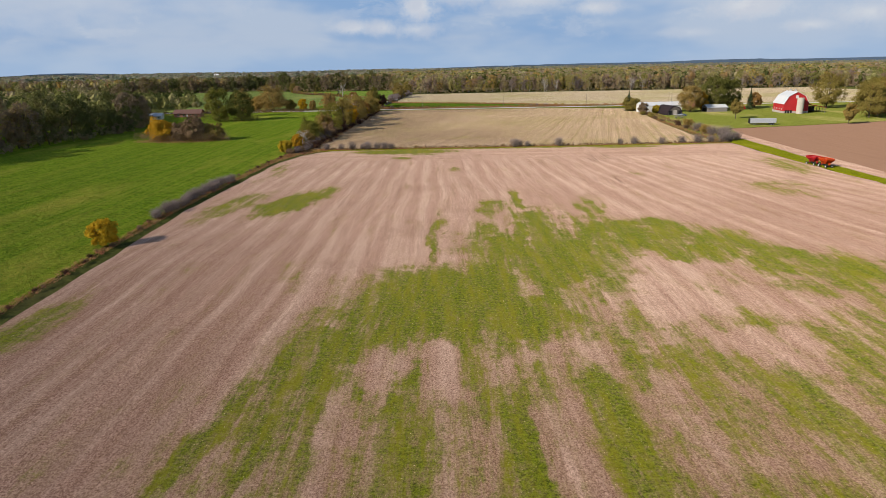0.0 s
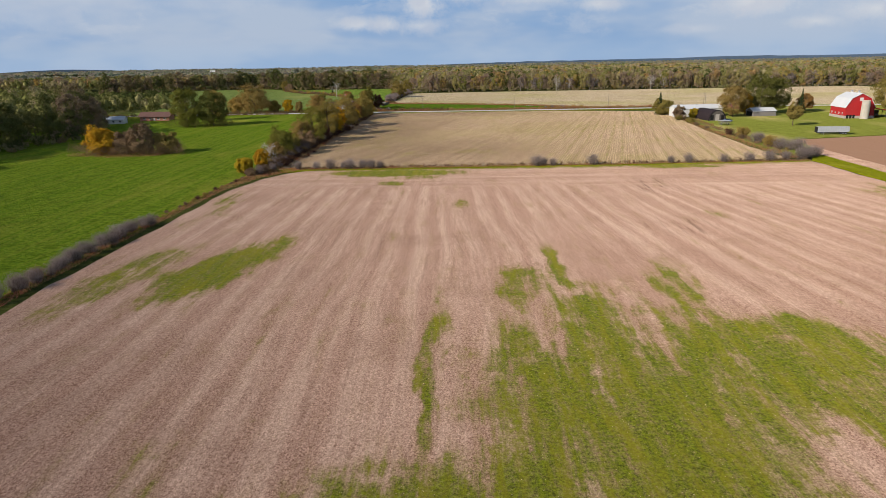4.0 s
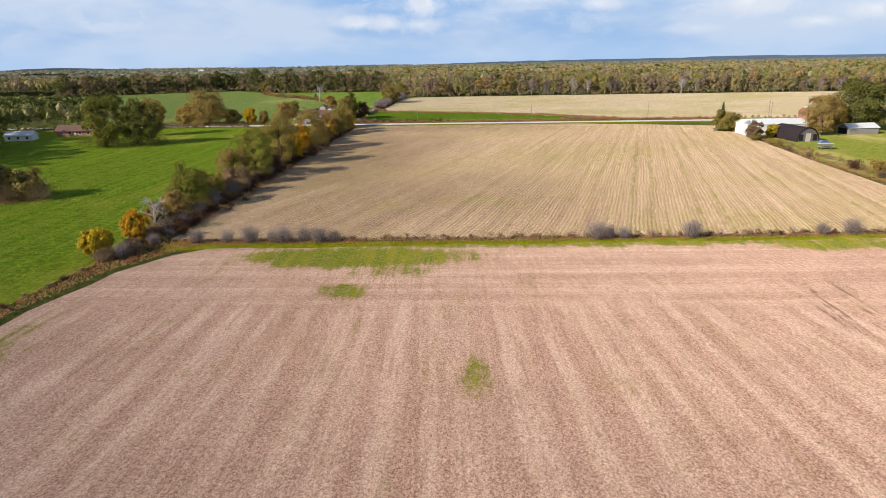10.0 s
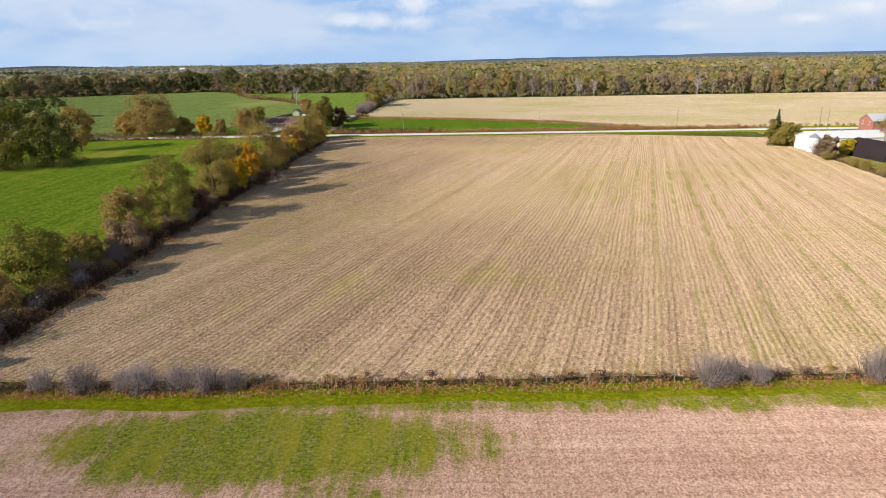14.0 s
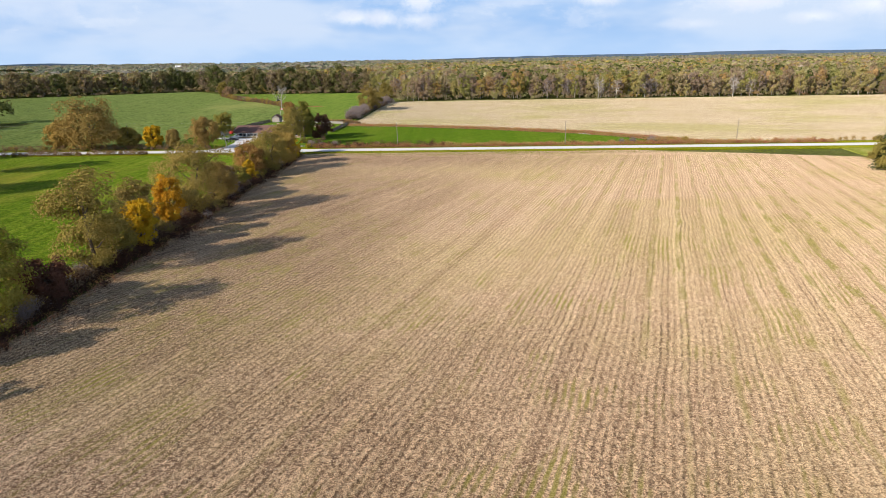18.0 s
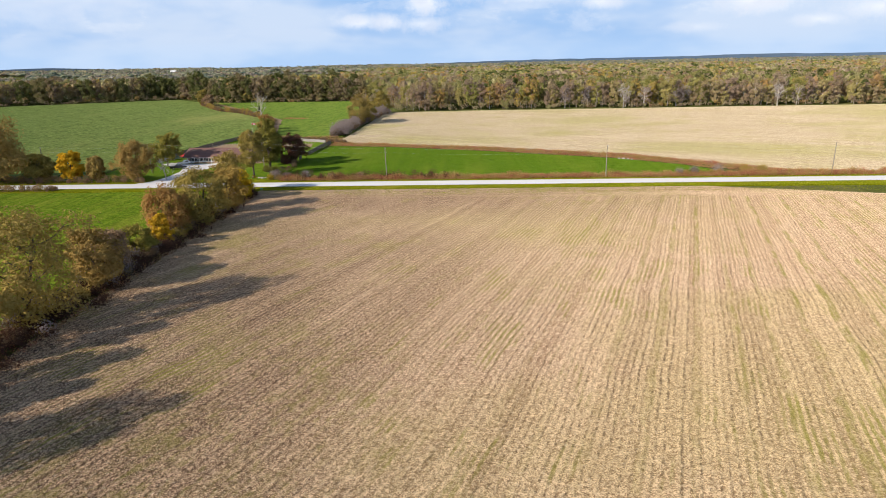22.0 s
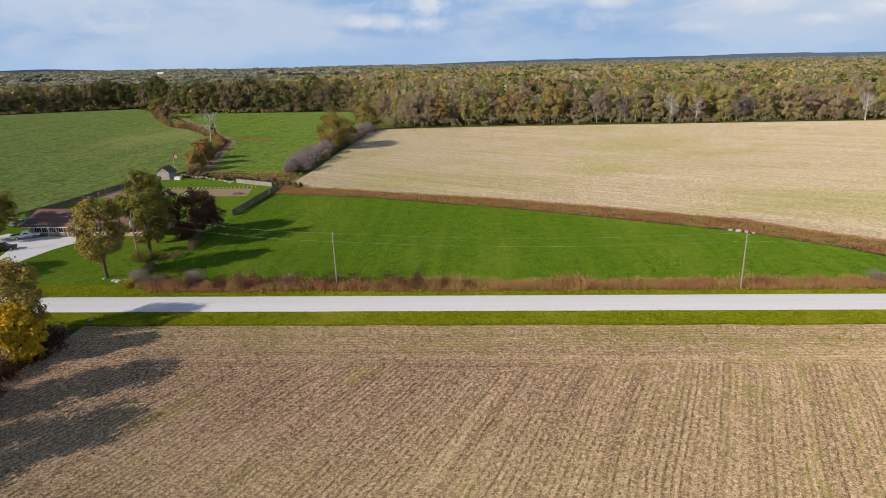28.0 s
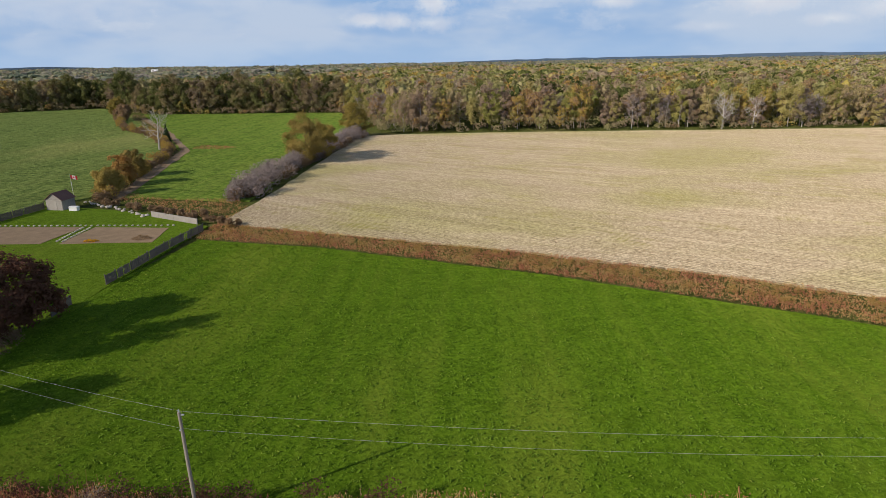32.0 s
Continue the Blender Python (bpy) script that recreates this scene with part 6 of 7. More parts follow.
car(142.5, 414.5, 5, BLUE, "pale blue car parked beside the arched hut", z=0.02)
car(-103.8, 546.6, 30, BLACK, "black pickup truck parked on the gravel drive", True)
car(-105.2, 556.0, 35, CARWHITE, "white pickup truck parked beside the ranch house", True)
car(-114.3, 567.5, 70, BLUE, "blue car parked behind the ranch house", z=0.04)
car(-112.0, 573.0, 60, WAGON_RED, "red car parked behind the ranch house", z=0.04)

# ---- ranch house north of the road ----
ranch = thing("ranch_house", "long low tan brick ranch house with a brown shingle roof", "house", pose(-91.0, 562.5, 0, 0, 0, -4))
gable_house(ranch, -14.5, 14.5, -4.8, 4.8, 2.7, 4.7, BRICK)
roof_pair(ranch, -14.5, 14.5, 0, -4.8, 4.8, 2.72, 4.75, SHINGLE, 1.1, 0.18)
part("ridge_cap", boxed(-15.6, 15.6, -0.15, 0.15, 4.88, 4.99, bevel=0.03), SHINGLE, ranch)
part("gutter", boxed(-15.6, 15.6, -6.05, -5.93, 2.12, 2.26), WHITE, ranch)
for i in range(5):
    window(ranch, -12.6 + i * 1.75, -4.84, 0.7, 1.6, 1.6, bars=2)
for x in (2.0, 6.0, 10.0, 12.8):
    window(ranch, x, -4.84, 0.9, 1.5, 1.25)
part("door", boxed(-3.2, -2.2, -4.9, -4.8, 0.05, 2.1, bevel=0.02), WHITE, ranch)
for x in (-14.0, -9.5, -5.0, -1.0):
    part("porch_post", boxed(x - 0.07, x + 0.07, -5.75, -5.61, 0, 2.3), WHITE, ranch)
part("porch_step", boxed(-4.5, -0.8, -6.4, -4.85, 0.0, 0.2, bevel=0.03), CONCRETE, ranch)
part("chimney", boxed(3.0, 3.9, -0.5, 0.5, 4.3, 5.9, bevel=0.03), STONE, ranch)
for i in range(9):
    part("shingle_course", boxed(-15.55, 15.55, -5.8 + i * 0.62, -5.66 + i * 0.62, 2.44 + i * 0.256, 2.475 + i * 0.256), SHINGLE, ranch)

west = thing("ranch_house", "brick bungalow with a brown roof beyond the pasture", "house", pose(-203, 480, 0, 0, 0, 3))
gable_house(west, -9.5, 9.5, -4.5, 4.5, 2.9, 5.2, REDBRICK)
roof_pair(west, -9.5, 9.5, 0, -4.5, 4.5, 2.95, 5.25, SHINGLE, 0.9, 0.18)
for x in (-6.5, -2.5, 2.5, 6.5):
    window(west, x, -4.54, 0.9, 1.5, 1.3)
part("door", boxed(-0.6, 0.4, -4.6, -4.5, 0.05, 2.1), WHITE, west)
white_house = thing("cottage", "small white cottage half hidden by trees", "house", pose(-221, 461, 0, 0, 0, 12))
gable_house(white_house, -6, 6, -4, 4, 2.6, 4.4, WHITE)
roof_pair(white_house, -6, 6, 0, -4, 4, 2.65, 4.45, SILVER, 0.5, 0.15)
for x in (-4, 0, 4):
    window(white_house, x, -4.04, 0.9, 1.3, 1.2)

garden_shed = thing("garden_shed", "small weathered board shed with a brown roof", "shed", pose(-106.4, 627.2, 0, 0, 0, -8))
gable_house(garden_shed, -2.15, 2.15, -2.0, 2.0, 2.5, 4.0, GREY_WOOD, "y")
roof_pair(garden_shed, -2.0, 2.0, 0, -2.15, 2.15, 2.55, 4.05, SHINGLE, 0.3, 0.1, "y")
boards(garden_shed, "board", -2.1, 2.1, -2.03, 0, 2.5, 0.3, PALE_BARK)
part("door", boxed(-0.7, 0.7, -2.12, -2.06, 0.05, 2.2, bevel=0.02), PALE_BARK, garden_shed)
chest = thing("storage_chest", "white storage chest beside the garden shed", "chest", pose(-101.8, 624.8, 0, 0, 0, -4))
part("body", boxed(-1.0, 1.0, -0.5, 0.5, 0, 0.95, bevel=0.03), WHITE, chest)
part("lid", boxed(-1.06, 1.06, -0.56, 0.56, 0.95, 1.05, bevel=0.03), WHITE, chest)
flagpole = thing("flagpole", "thin pole with a red and white flag", "flagpole", pose(-105.2, 630.6, 0))
part("pole", rod(bmesh.new(), (0, 0, -0.2), (0, 0, 7.4), 0.05, 0.035), WHITE, flagpole)
FLAG = 12


def cloth(x0, x1):
    bm = bmesh.new()
    g = [[bm.verts.new((x, 0.12 * math.sin(x * 3.2) - 0.02 * x, 7.3 - z - 0.10 * x)) for z in (0, 0.9)] for x in np.linspace(x0, x1, FLAG)]
    for a, b in zip(g, g[1:]):
        bm.faces.new((a[0], a[1], b[1], b[0]))
    bmesh.ops.solidify(bm, geom=bm.faces[:], thickness=0.02)
    return bm


part("red_bar", cloth(0.05, 0.5), REDCLOTH, flagpole)
part("white_field", cloth(0.5, 1.35), WHITECLOTH, flagpole)
part("red_bar", cloth(1.35, 1.8), REDCLOTH, flagpole)
part("emblem", boxed(0.78, 1.08, -0.16, 0.18, 6.62, 6.98, bevel=0.03), REDCLOTH, flagpole)

# garden beds
sheet("garden_bed_west", [(-119, 610), (-90.3, 609.6), (-91.6, 597.4), (-117, 597)], 0.12, SOIL, "bare brown vegetable bed", "garden bed", 0.3, 2)
sheet("garden_bed_east", [(-88.0, 609.4), (-71.8, 608.8), (-70.2, 598.2), (-87.8, 597.4)], 0.12, SOIL, "bare brown vegetable bed with heaps of dry stalks", "garden bed", 0.3, 2)
EDGE = [(-118 + 1.25 * i, 610.6) for i in range(38)] + [(-90.2 + 0.1 * i, 609 - i) for i in range(11)] + [(-88.6 + 0.06 * i, 608.8 - i) for i in range(11)]
me = None
for x, y in EDGE:
    if me is None:
        bm = bmesh.new()
        bmesh.ops.create_icosphere(bm, subdivisions=1, radius=0.30)
        for v in bm.verts:
            v.co *= 0.85 + 0.4 * abs(noise.noise(v.co * 4))
            v.co.z *= 0.7
        stone = part("edging_stone", bm, STONE)
        me = stone.data
    else:
        stone = new("edging_stone", me)
    stone.matrix_basis = pose(x, y + 0.2 * noise.noise((x, y, 4)), 0.16, 0, 0, 77 * x)
    tagged(stone, "pale rounded stone edging the garden bed", "stone", "stones round the garden beds")


def heap_of(name, x, y, w, h, leaf, label):
    k = 260
    r, a = np.sqrt(rng.random(k)) * w / 2, rng.uniform(0, 2 * math.pi, k)
    cx, cy = x + r * np.cos(a), y + r * np.sin(a) * 0.6
    cz = 0.1 + h * (1 - (2 * r / w) ** 2) * rng.random(k)
    v = cards(np.stack([cx, cy, cz], 1), unit(rng.normal(size=(k, 3)) + np.array([0, 0, 0.5])), 0.16 * rng.uniform(0.6, 1.4, k), 0.4)
    ob = part(name, mesh_of(name, *v, LEAF[leaf]), None)
    return tagged(ob, label, "heap")


heap_of("pumpkin_heap", -82.5, 599.0, 3.0, 0.5, "orange", "small heap of orange garden waste")
heap_of("brush_heap", -73.5, 600.8, 4.0, 0.8, "brown", "heap of brown cut stalks on the bed")


def fence(label, line, h, step, mat, gaps=0.0):
    """A board fence: posts, two rails and upright boards, panel by panel."""
    f = thing("board_fence", label, "fence", group="")
    pts = smooth_line(line, step)
    board = post = None
    for (x0, y0), (x1, y1) in zip(pts, pts[1:]):
        L, a = math.dist((x0, y0), (x1, y1)), math.degrees(math.atan2(y1 - y0, x1 - x0))
        ob = part("post", post or boxed(-0.07, 0.07, -0.07, 0.07, -0.3, h + 0.25, bevel=0.015), mat, f, at=pose(x0, y0, 0, rng.normal() * 1.5, rng.normal() * 1.5, a))
        post = ob.data
        panel = part("rail", boxed(0, L, 0.03, 0.08, h * 0.25, h * 0.25 + 0.09), mat, f, at=pose(x0, y0, 0, 0, 0, a))
        part("rail", boxed(0, L, 0.03, 0.08, h * 0.78, h * 0.78 + 0.09), mat, f, at=pose(x0, y0, 0, 0, 0, a))
        k = int(L / 0.23)
        for i in range(k):
            if rng.random() < gaps:
                continue
            b = part("board", board or boxed(-0.095, 0.095, -0.02, 0.02, 0.05, h, bevel=0.008), mat, panel, at=pose((i + 0.5) * L / k, 0.0, rng.normal() * 0.03, 0, rng.normal() * 1.2, 0))
            board = b.data
    return f


fence("weathered grey board fence beside the meadow", [(-65.9, 575.2), (-65.5, 582), (-65.0, 595.6), (-63.6, 606.4)], 1.55, 2.6, FENCE_WOOD, 0.05)
fence("short piece of grey board fence by the bush", [(-66.3, 562.6), (-66.4, 567.2)], 1.5, 2.3, FENCE_WOOD)
fence("long weathered grey board fence behind the house", [(-110.0, 626.2), (-112.2, 615), (-114.2, 603), (-115.6, 590), (-117.5, 574)], 1.6, 2.8, FENCE_WOOD, 0.03)
wall = thing("retaining_wall", "low weathered panel wall at the garden end", "wall", pose(-73.6, 615.1, 0, 0, 0, -27.5))
for i in range(6):
    part("panel", boxed(-7.6 + i * 2.5, -5.15 + i * 2.5, -0.12, 0.12, -0.2, 1.25, bevel=0.03), GREY_WOOD, wall)
me = None
for i in range(26):
    t = i / 25
    x, y = -104.4 + 23 * t, 634.0 - 15.2 * t
    if me is None:
        bm = bmesh.new()
        bmesh.ops.create_icosphere(bm, subdivisions=2, radius=0.5)
        for v in bm.verts:
            v.co *= 0.8 + 0.5 * abs(noise.noise(v.co * 2.4))
            v.co.z *= 0.7
        rock = part("rock", bm, STONE)
        me = rock.data
    else:
        rock = new("rock", me)
    rock.matrix_basis = pose(x + rng.normal() * 0.4, y + rng.normal() * 0.4, 0.1, 0, 0, rng.uniform(0, 360)) @ Matrix.Scale(rng.uniform(0.5, 1.1), 4)
    tagged(rock, "pale fieldstone along the garden edge", "rock", "stones along the garden edge")
for x, y, k in ((-68.9, 527.4, 1.3), (-70.0, 527.9, 0.9), (-68.0, 528.2, 0.8), (-72.4, 529.0, 0.6), (47.6, 557.5, 1.0), (49.0, 556.8, 1.3), (50.4, 556.3, 0.9), (51.5, 555.4, 0.8), (-72.6, 542.6, 0.7)):
    rock = new("rock", me)
    rock.matrix_basis = pose(x, y, 0.1, 0, 0, 90 * x) @ Matrix.Scale(k, 4)
    tagged(rock, "pale rounded fieldstone lying in the grass", "rock", "stones in the grass")
tarp = thing("tarp_bundle", "small teal tarp bundle at the verge", "tarp", pose(-64.0, 510.4, 0))
bm = bmesh.new()
bmesh.ops.create_icosphere(bm, subdivisions=2, radius=0.5)
for v in bm.verts:
    v.co *= 0.8 + 0.5 * abs(noise.noise(v.co * 2))
    v.co.z = max(-0.05, v.co.z * 0.8)
part("cover", bm, TEAL, tarp)

# ---- power line ----
POLES = ((170, 524.0), (102.0, 524.0), (35.6, 522.6), (-29.8, 524.2), (-72.4, 541.0), (-110, 540.5), (-143.4, 536.0), (-200, 533.0))
for i, (x, y) in enumerate(POLES):
    p = thing("utility_pole", "weathered wooden utility pole carrying two wires", "utility pole", pose(x, y, 0, rng.normal() * 0.6, rng.normal() * 0.8, 0), group="utility poles along the road")
    bm = bmesh.new()
    rod(bm, (0, 0, -0.5), (0, 0, 9.3), 0.15, 0.11, 12)
    part("post", bm, POLEWOOD, p)
    part("insulator", rod(bmesh.new(), (0, 0, 9.25), (0, 0, 9.5), 0.07, 0.04), STEEL, p)
    part("bracket", boxed(-0.03, 0.35, -0.04, 0.04, 9.05, 9.13), STEEL, p)
    part("lower_insulator", rod(bmesh.new(), (0, -0.12, 8.0), (0, -0.3, 8.0), 0.05, 0.05), STEEL, p)
    if x == -72.4:
        part("transformer", rod(bmesh.new(), (0, -0.45, 6.6), (0, -0.45, 7.7), 0.28, 0.28, 14), STEEL, p, "grey transformer can")
for (xa, ya), (xb, yb) in zip(POLES, POLES[1:]):
    for z in (9.4, 8.0):
        pts = [(xa + (xb - xa) * t, ya + (yb - ya) * t, z - 4 * 0.9 * t * (1 - t)) for t in np.linspace(0, 1, 17)]
        w = part("wire", mesh_of("wire", *tube(pts, np.full(17, 0.006), 5), WIRE), None)
        tagged(w, "thin overhead wire between two poles", "wire", "overhead wires")
lamp = thing("yard_light", "tall thin yard light pole", "light pole", pose(160, 500, 0))
part("post", rod(bmesh.new(), (0, 0, -0.3), (0, 0, 10.5), 0.12, 0.08, 10), POLEWOOD, lamp)
part("lamp_head", boxed(-0.1, 0.7, -0.15, 0.15, 10.4, 10.6, bevel=0.04), STEEL, lamp)

# ---- trees round the house, the road and the farm ----
TREES = (
    (-72.1, 529.6, 15.0, 9.5, "olive", 0.22, "tall olive brown tree on the lawn"),
    (-71.5, 544.2, 17.2, 9.2, "house", 0.12, "tall narrow green tree beside the utility pole"),
    (-73.6, 551.7, 15.0, 8.5, "dark", 0.12, "dark green tree beside the house"),
    (-67.6, 558.2, 9.0, 10.8, "wine", 0.03, "large rounded dark reddish bush"),
    (-106.6, 524.2, 12.6, 11.5, "rust", 0.08, "rust brown tree beside the driveway"),
    (-110.4, 553.0, 11.0, 10.0, "green", 0.12, "dark green round-headed tree by the house"),
    (-128.0, 525.5, 9.6, 7.5, "yellow", 0.10, "yellowing tree beside the country road"),
    (-119.5, 524.5, 8.4, 6.0, "rust", 0.10, "thin brown tree beside the road"),
    (-152.0, 523.5, 17.6, 24.0, "rust", 0.10, "broad old oak with brown autumn leaves"),
    (-166.0, 527.0, 11.0, 12.0, "olive", 0.08, "olive tree beside the oak"),
    (-138.0, 526.0, 8.0, 9.0, "olive", 0.08, "low olive tree beside the oak"),
    (-163.0, 433.0, 22.0, 18.0, "green", 0.02, "tall dense green pasture tree"),
    (-149.0, 437.0, 20.0, 17.0, "dark", 0.02, "dark green tree of the pasture clump"),
    (-160.0, 474.0, 20.0, 13.0, "olive", 0.08, "olive yellow tree behind the clump"),
    (-150.7, 320.5, 10.6, 13.5, "orange", 0.02, "rounded orange autumn tree in the pasture"),
    (-133.0, 318.5, 12.4, 12.0, "brown", 0.06, "brown thin tree in the pasture thicket"),
    (-124.5, 321.5, 8.0, 10.0, "rust", 0.02, "rust brown bushy tree in the thicket"),
    (-141.0, 319.5, 8.0, 10.0, "brown", 0.04, "bare brown tree in the thicket"),
    (-64.5, 691.0, 15.0, 14.0, "rust", 0.08, "rust and green tree in the hedge"),
    (-61.5, 704.0, 11.0, 10.0, "olive", 0.05, "olive tree in the hedge"),
    (-60.5, 764.0, 14.5, 12.0, "olive", 0.05, "olive tree where the hedge meets the woods"),
    (-103.0, 642.0, 7.0, 7.0, "olive", 0.04, "yellow green bushy tree by the ditch"),
    (-106.0, 655.0, 8.5, 7.5, "rust", 0.04, "rust coloured bushy tree by the ditch"),
    (-110.0, 668.0, 8.0, 7.0, "rust", 0.04, "brown bushy tree by the ditch"),
    (-220.0, 858.0, 13.0, 10.0, "olive", 0.05, "tree at the far end of the ditch"),
    (-212.0, 850.0, 9.0, 9.0, "brown", 0.04, "brown tree at the far end of the ditch"),
    (122.5, 463.0, 8.8, 12.0, "olive", 0.03, "broad olive tree beside the white shed"),
    (121.2, 430.1, 8.0, 6.0, "brown", 0.05, "thin brown tree in front of the white shed"),
    (131.5, 437.0, 6.0, 4.5, "yellow", 0.05, "small yellow tree by the field edge"),
    (157.0, 444.0, 17.2, 18.0, "rust", 0.08, "large tan brown oak in the farmyard"),
    (168.0, 454.0, 13.0, 9.0, "orange", 0.10, "orange brown tree behind the oak"),
    (179.0, 458.0, 23.0, 21.0, "dark", 0.10, "very tall dark green farmyard tree"),
    (190.0, 464.0, 21.5, 19.0, "dark", 0.10, "tall dark farmyard tree"),
    (165.7, 391.0, 11.6, 7.0, "olive", 0.26, "small olive tree on the farmyard lawn"),
    (208.0, 349.0, 11.5, 6.5, "olive", 0.18, "thin tree at the ploughed field's edge"),
    (240.0, 384.0, 21.0, 19.0, "olive", 0.08, "large olive tree east of the barn"),
    (250.0, 392.0, 20.0, 18.0, "rust", 0.06, "large brown tree east of the barn"),
    (262.0, 410.0, 22.0, 18.0, "green", 0.06, "large green tree east of the barn"),
    (268.0, 380.0, 20.0, 18.0, "olive", 0.06, "large olive tree past the barn"),
    (258.0, 462.0, 23.0, 22.0, "olive", 0.08, "tall green tree behind the lean-to"),
    (274.0, 440.0, 21.0, 18.0, "olive", 0.06, "tall olive tree behind the barn"),
    (212.0, 470.0, 11.0, 9.0, "rust", 0.06, "small brown tree behind the barn"),
    (285.0, 400.0, 20.0, 18.0, "rust", 0.05, "large rust coloured tree beside the ploughed field"),
    (300.0, 420.0, 21.0, 19.0, "olive", 0.05, "large olive tree beside the ploughed field"),
)
for x, y, h, w, leaf, base, label in TREES:
    big = w > 13
    t = make_tree("tree", h, w, leaf, label, base, int((44 if big else 36) + w * 3.0), int((34 + w * 1.6) * (1.9 if -115 < x < -60 and y > 520 else 1.0)), 0.22 if -115 < x < -60 and y > 520 else 0.36, 10, BARK, airy=0.55)
    t.matrix_basis = pose(x, y, 0, 0, 0, rng.uniform(0, 360))
for x, y, h, w in ((120.5, 464.5, 13.5, 7.5), (203.5, 459, 14.0, 6.5), (-140.0, 752, 7.0, 4.5)):
    t = make_conifer("spruce_tree", h, w, "dark green spruce tree with layered branches")
    t.matrix_basis = pose(x, y, 0)
for x, y, h, w in ((-131.0, 726.5, 15.0, 12.0), (101.0, 777.0, 17.0, 9.0), (115.0, 778.5, 15.0, 8.0), (-70.8, 285.0, 8.5, 6.5), (203, 776.0, 16.0, 8.0), (-99.0, 527.0, 7.5, 5.5)):
    t = make_bare_tree("bare_tree", h, w, "bare pale-barked tree without leaves")
    t.matrix_basis = pose(x, y, 0)

# shrubs along the ditch, the far hedge, the road and in the pasture thicket
for name, line, step, leaf, lo, hi, wide, label in (
        ("ditch_brush", [(-101, 634), (-110, 668), (-125, 722), (-160, 775), (-184, 800), (-219, 856)], 1.6, "brown", 0.6, 3.2, 1.2, "brown brush along the ditch"),
        ("ditch_shrubs", [(-101, 634), (-110, 668), (-125, 722), (-160, 775), (-184, 800), (-219, 856)], 4.0, "olive", 1.5, 4.5, 1.6, "olive shrubs along the ditch"),
        ("hedge_brush", [(-68, 634), (-66.5, 660), (-64.5, 690), (-62, 730), (-60.5, 766)], 1.1, "grey", 2.6, 6.0, 2.6, "leafless grey shrubs of the far hedge"),
        ("far_hedge_foot", [(-67, 634), (-65.5, 660), (-63, 690), (-61, 730), (-60, 766)], 1.6, "brown", 1.2, 3.4, 2.4, "brown brush at the foot of the far hedge"),
        ("garden_end_brush", [(-58, 612), (-66, 615), (-80, 622), (-98, 632)], 1.5, "brown", 0.8, 1.8, 1.6, "brown brush at the garden end"),
        ("roadside_brush", [(-104, 522.6), (-118, 523), (-134, 523.5), (-170, 524), (-230, 524)], 1.3, "brown", 1.2, 2.8, 1.0, "brown brush beside the road"),
        ("roadside_shrubs", [(-106, 523), (-134, 523.5), (-230, 524)], 4.6, "olive", 1.6, 3.4, 1.0, "olive shrubs beside the road"),
        ("thicket_brush", [(-160, 318), (-140, 316), (-122, 318), (-124, 326), (-145, 326)], 0.8, "brown", 2.6, 6.4, 3.2, "leafless brown thicket in the pasture"),
        ("clump_undergrowth", [(-174, 431), (-160, 427), (-147, 430), (-140, 436), (-150, 444), (-168, 441)], 1.1, "dark", 2.4, 7.0, 3.0, "dense green undergrowth of the pasture clump"),
        ("south_roadside_brush", [(-124, 511.2), (-150, 510.8), (-190, 510.4), (-330, 509.8)], 1.3, "brown", 1.0, 2.4, 0.8, "brown brush on the near side of the road"),
        ("south_roadside_shrubs", [(-128, 511.0), (-190, 510.4), (-330, 509.8)], 5.0, "rust", 1.4, 3.0, 0.8, "rust brown shrubs on the near side of the road"),
        ("lawn_edge_shrubs", [(-62, 523.5), (-66, 530), (-64, 545), (-66, 556)], 2.4, "brown", 1.2, 2.4, 0.8, "brown twiggy shrubs at the lawn's edge"),
        ("road_end_brush", [(60, 524), (100, 525), (140, 526), (200, 526)], 3.0, "rust", 0.9, 2.2, 0.6, "rust brown brush beside the road")):
    pts = smooth_line(line, step)
    bush_stuff(name, [(x + rng.normal() * wide * 0.6, y + rng.normal() * wide * 0.6, h, h * rng.uniform(0.9, 1.4)) for (x, y), h in zip(pts, rng.uniform(lo, hi, len(pts)))], leaf, label, 230 if line[0][1] > 600 else 190, 0.27 if line[0][1] > 600 else 0.15)

LAWN_SHRUB = make_shrub("shrub", 2.4, 4.2, "house", "rounded green shrub under the lawn trees", size=0.15, per=1500)
YELLOW_SHRUB = make_shrub("shrub", 2.0, 2.6, "yellow", "yellow autumn shrub at the weedy verge", size=0.12, per=900)
for x, y, s in ((-64.5, 526.0, 1.0), (-60.5, 525.0, 0.8), (-55.0, 526.2, 0.9), (-47.0, 525.6, 0.6), (-38.0, 525.0, 0.7), (58.0, 525.0, 0.8), (62.5, 526.0, 0.9), (70.0, 527.0, 1.0)):
    plant(GREY[int(rng.integers(3))], x, y, s)
for proto, x, y, s in ((LAWN_SHRUB, -70.6, 538.6, 1.0), (LAWN_SHRUB, -68.6, 540.4, 0.75), (YELLOW_SHRUB, -65.5, 524.4, 1.0), (YELLOW_SHRUB, -59.5, 524.0, 0.7)):
    if proto.matrix_basis.translation.length < 1:
        proto.matrix_basis = pose(x, y, 0, 0, 0, 20)
    else:
        plant(proto, x, y, s)
for x, y, s in ((-62.5, 523.6, 0.7), (-52.0, 524.2, 0.6), (-28.0, 524.4, 0.6), (-12.0, 525.2, 0.5), (20.0, 524.6, 0.5), (78.0, 527.0, 1.1), (84.0, 529.0, 0.9)):
    plant(GREEN[int(rng.integers(2))], x, y, s)

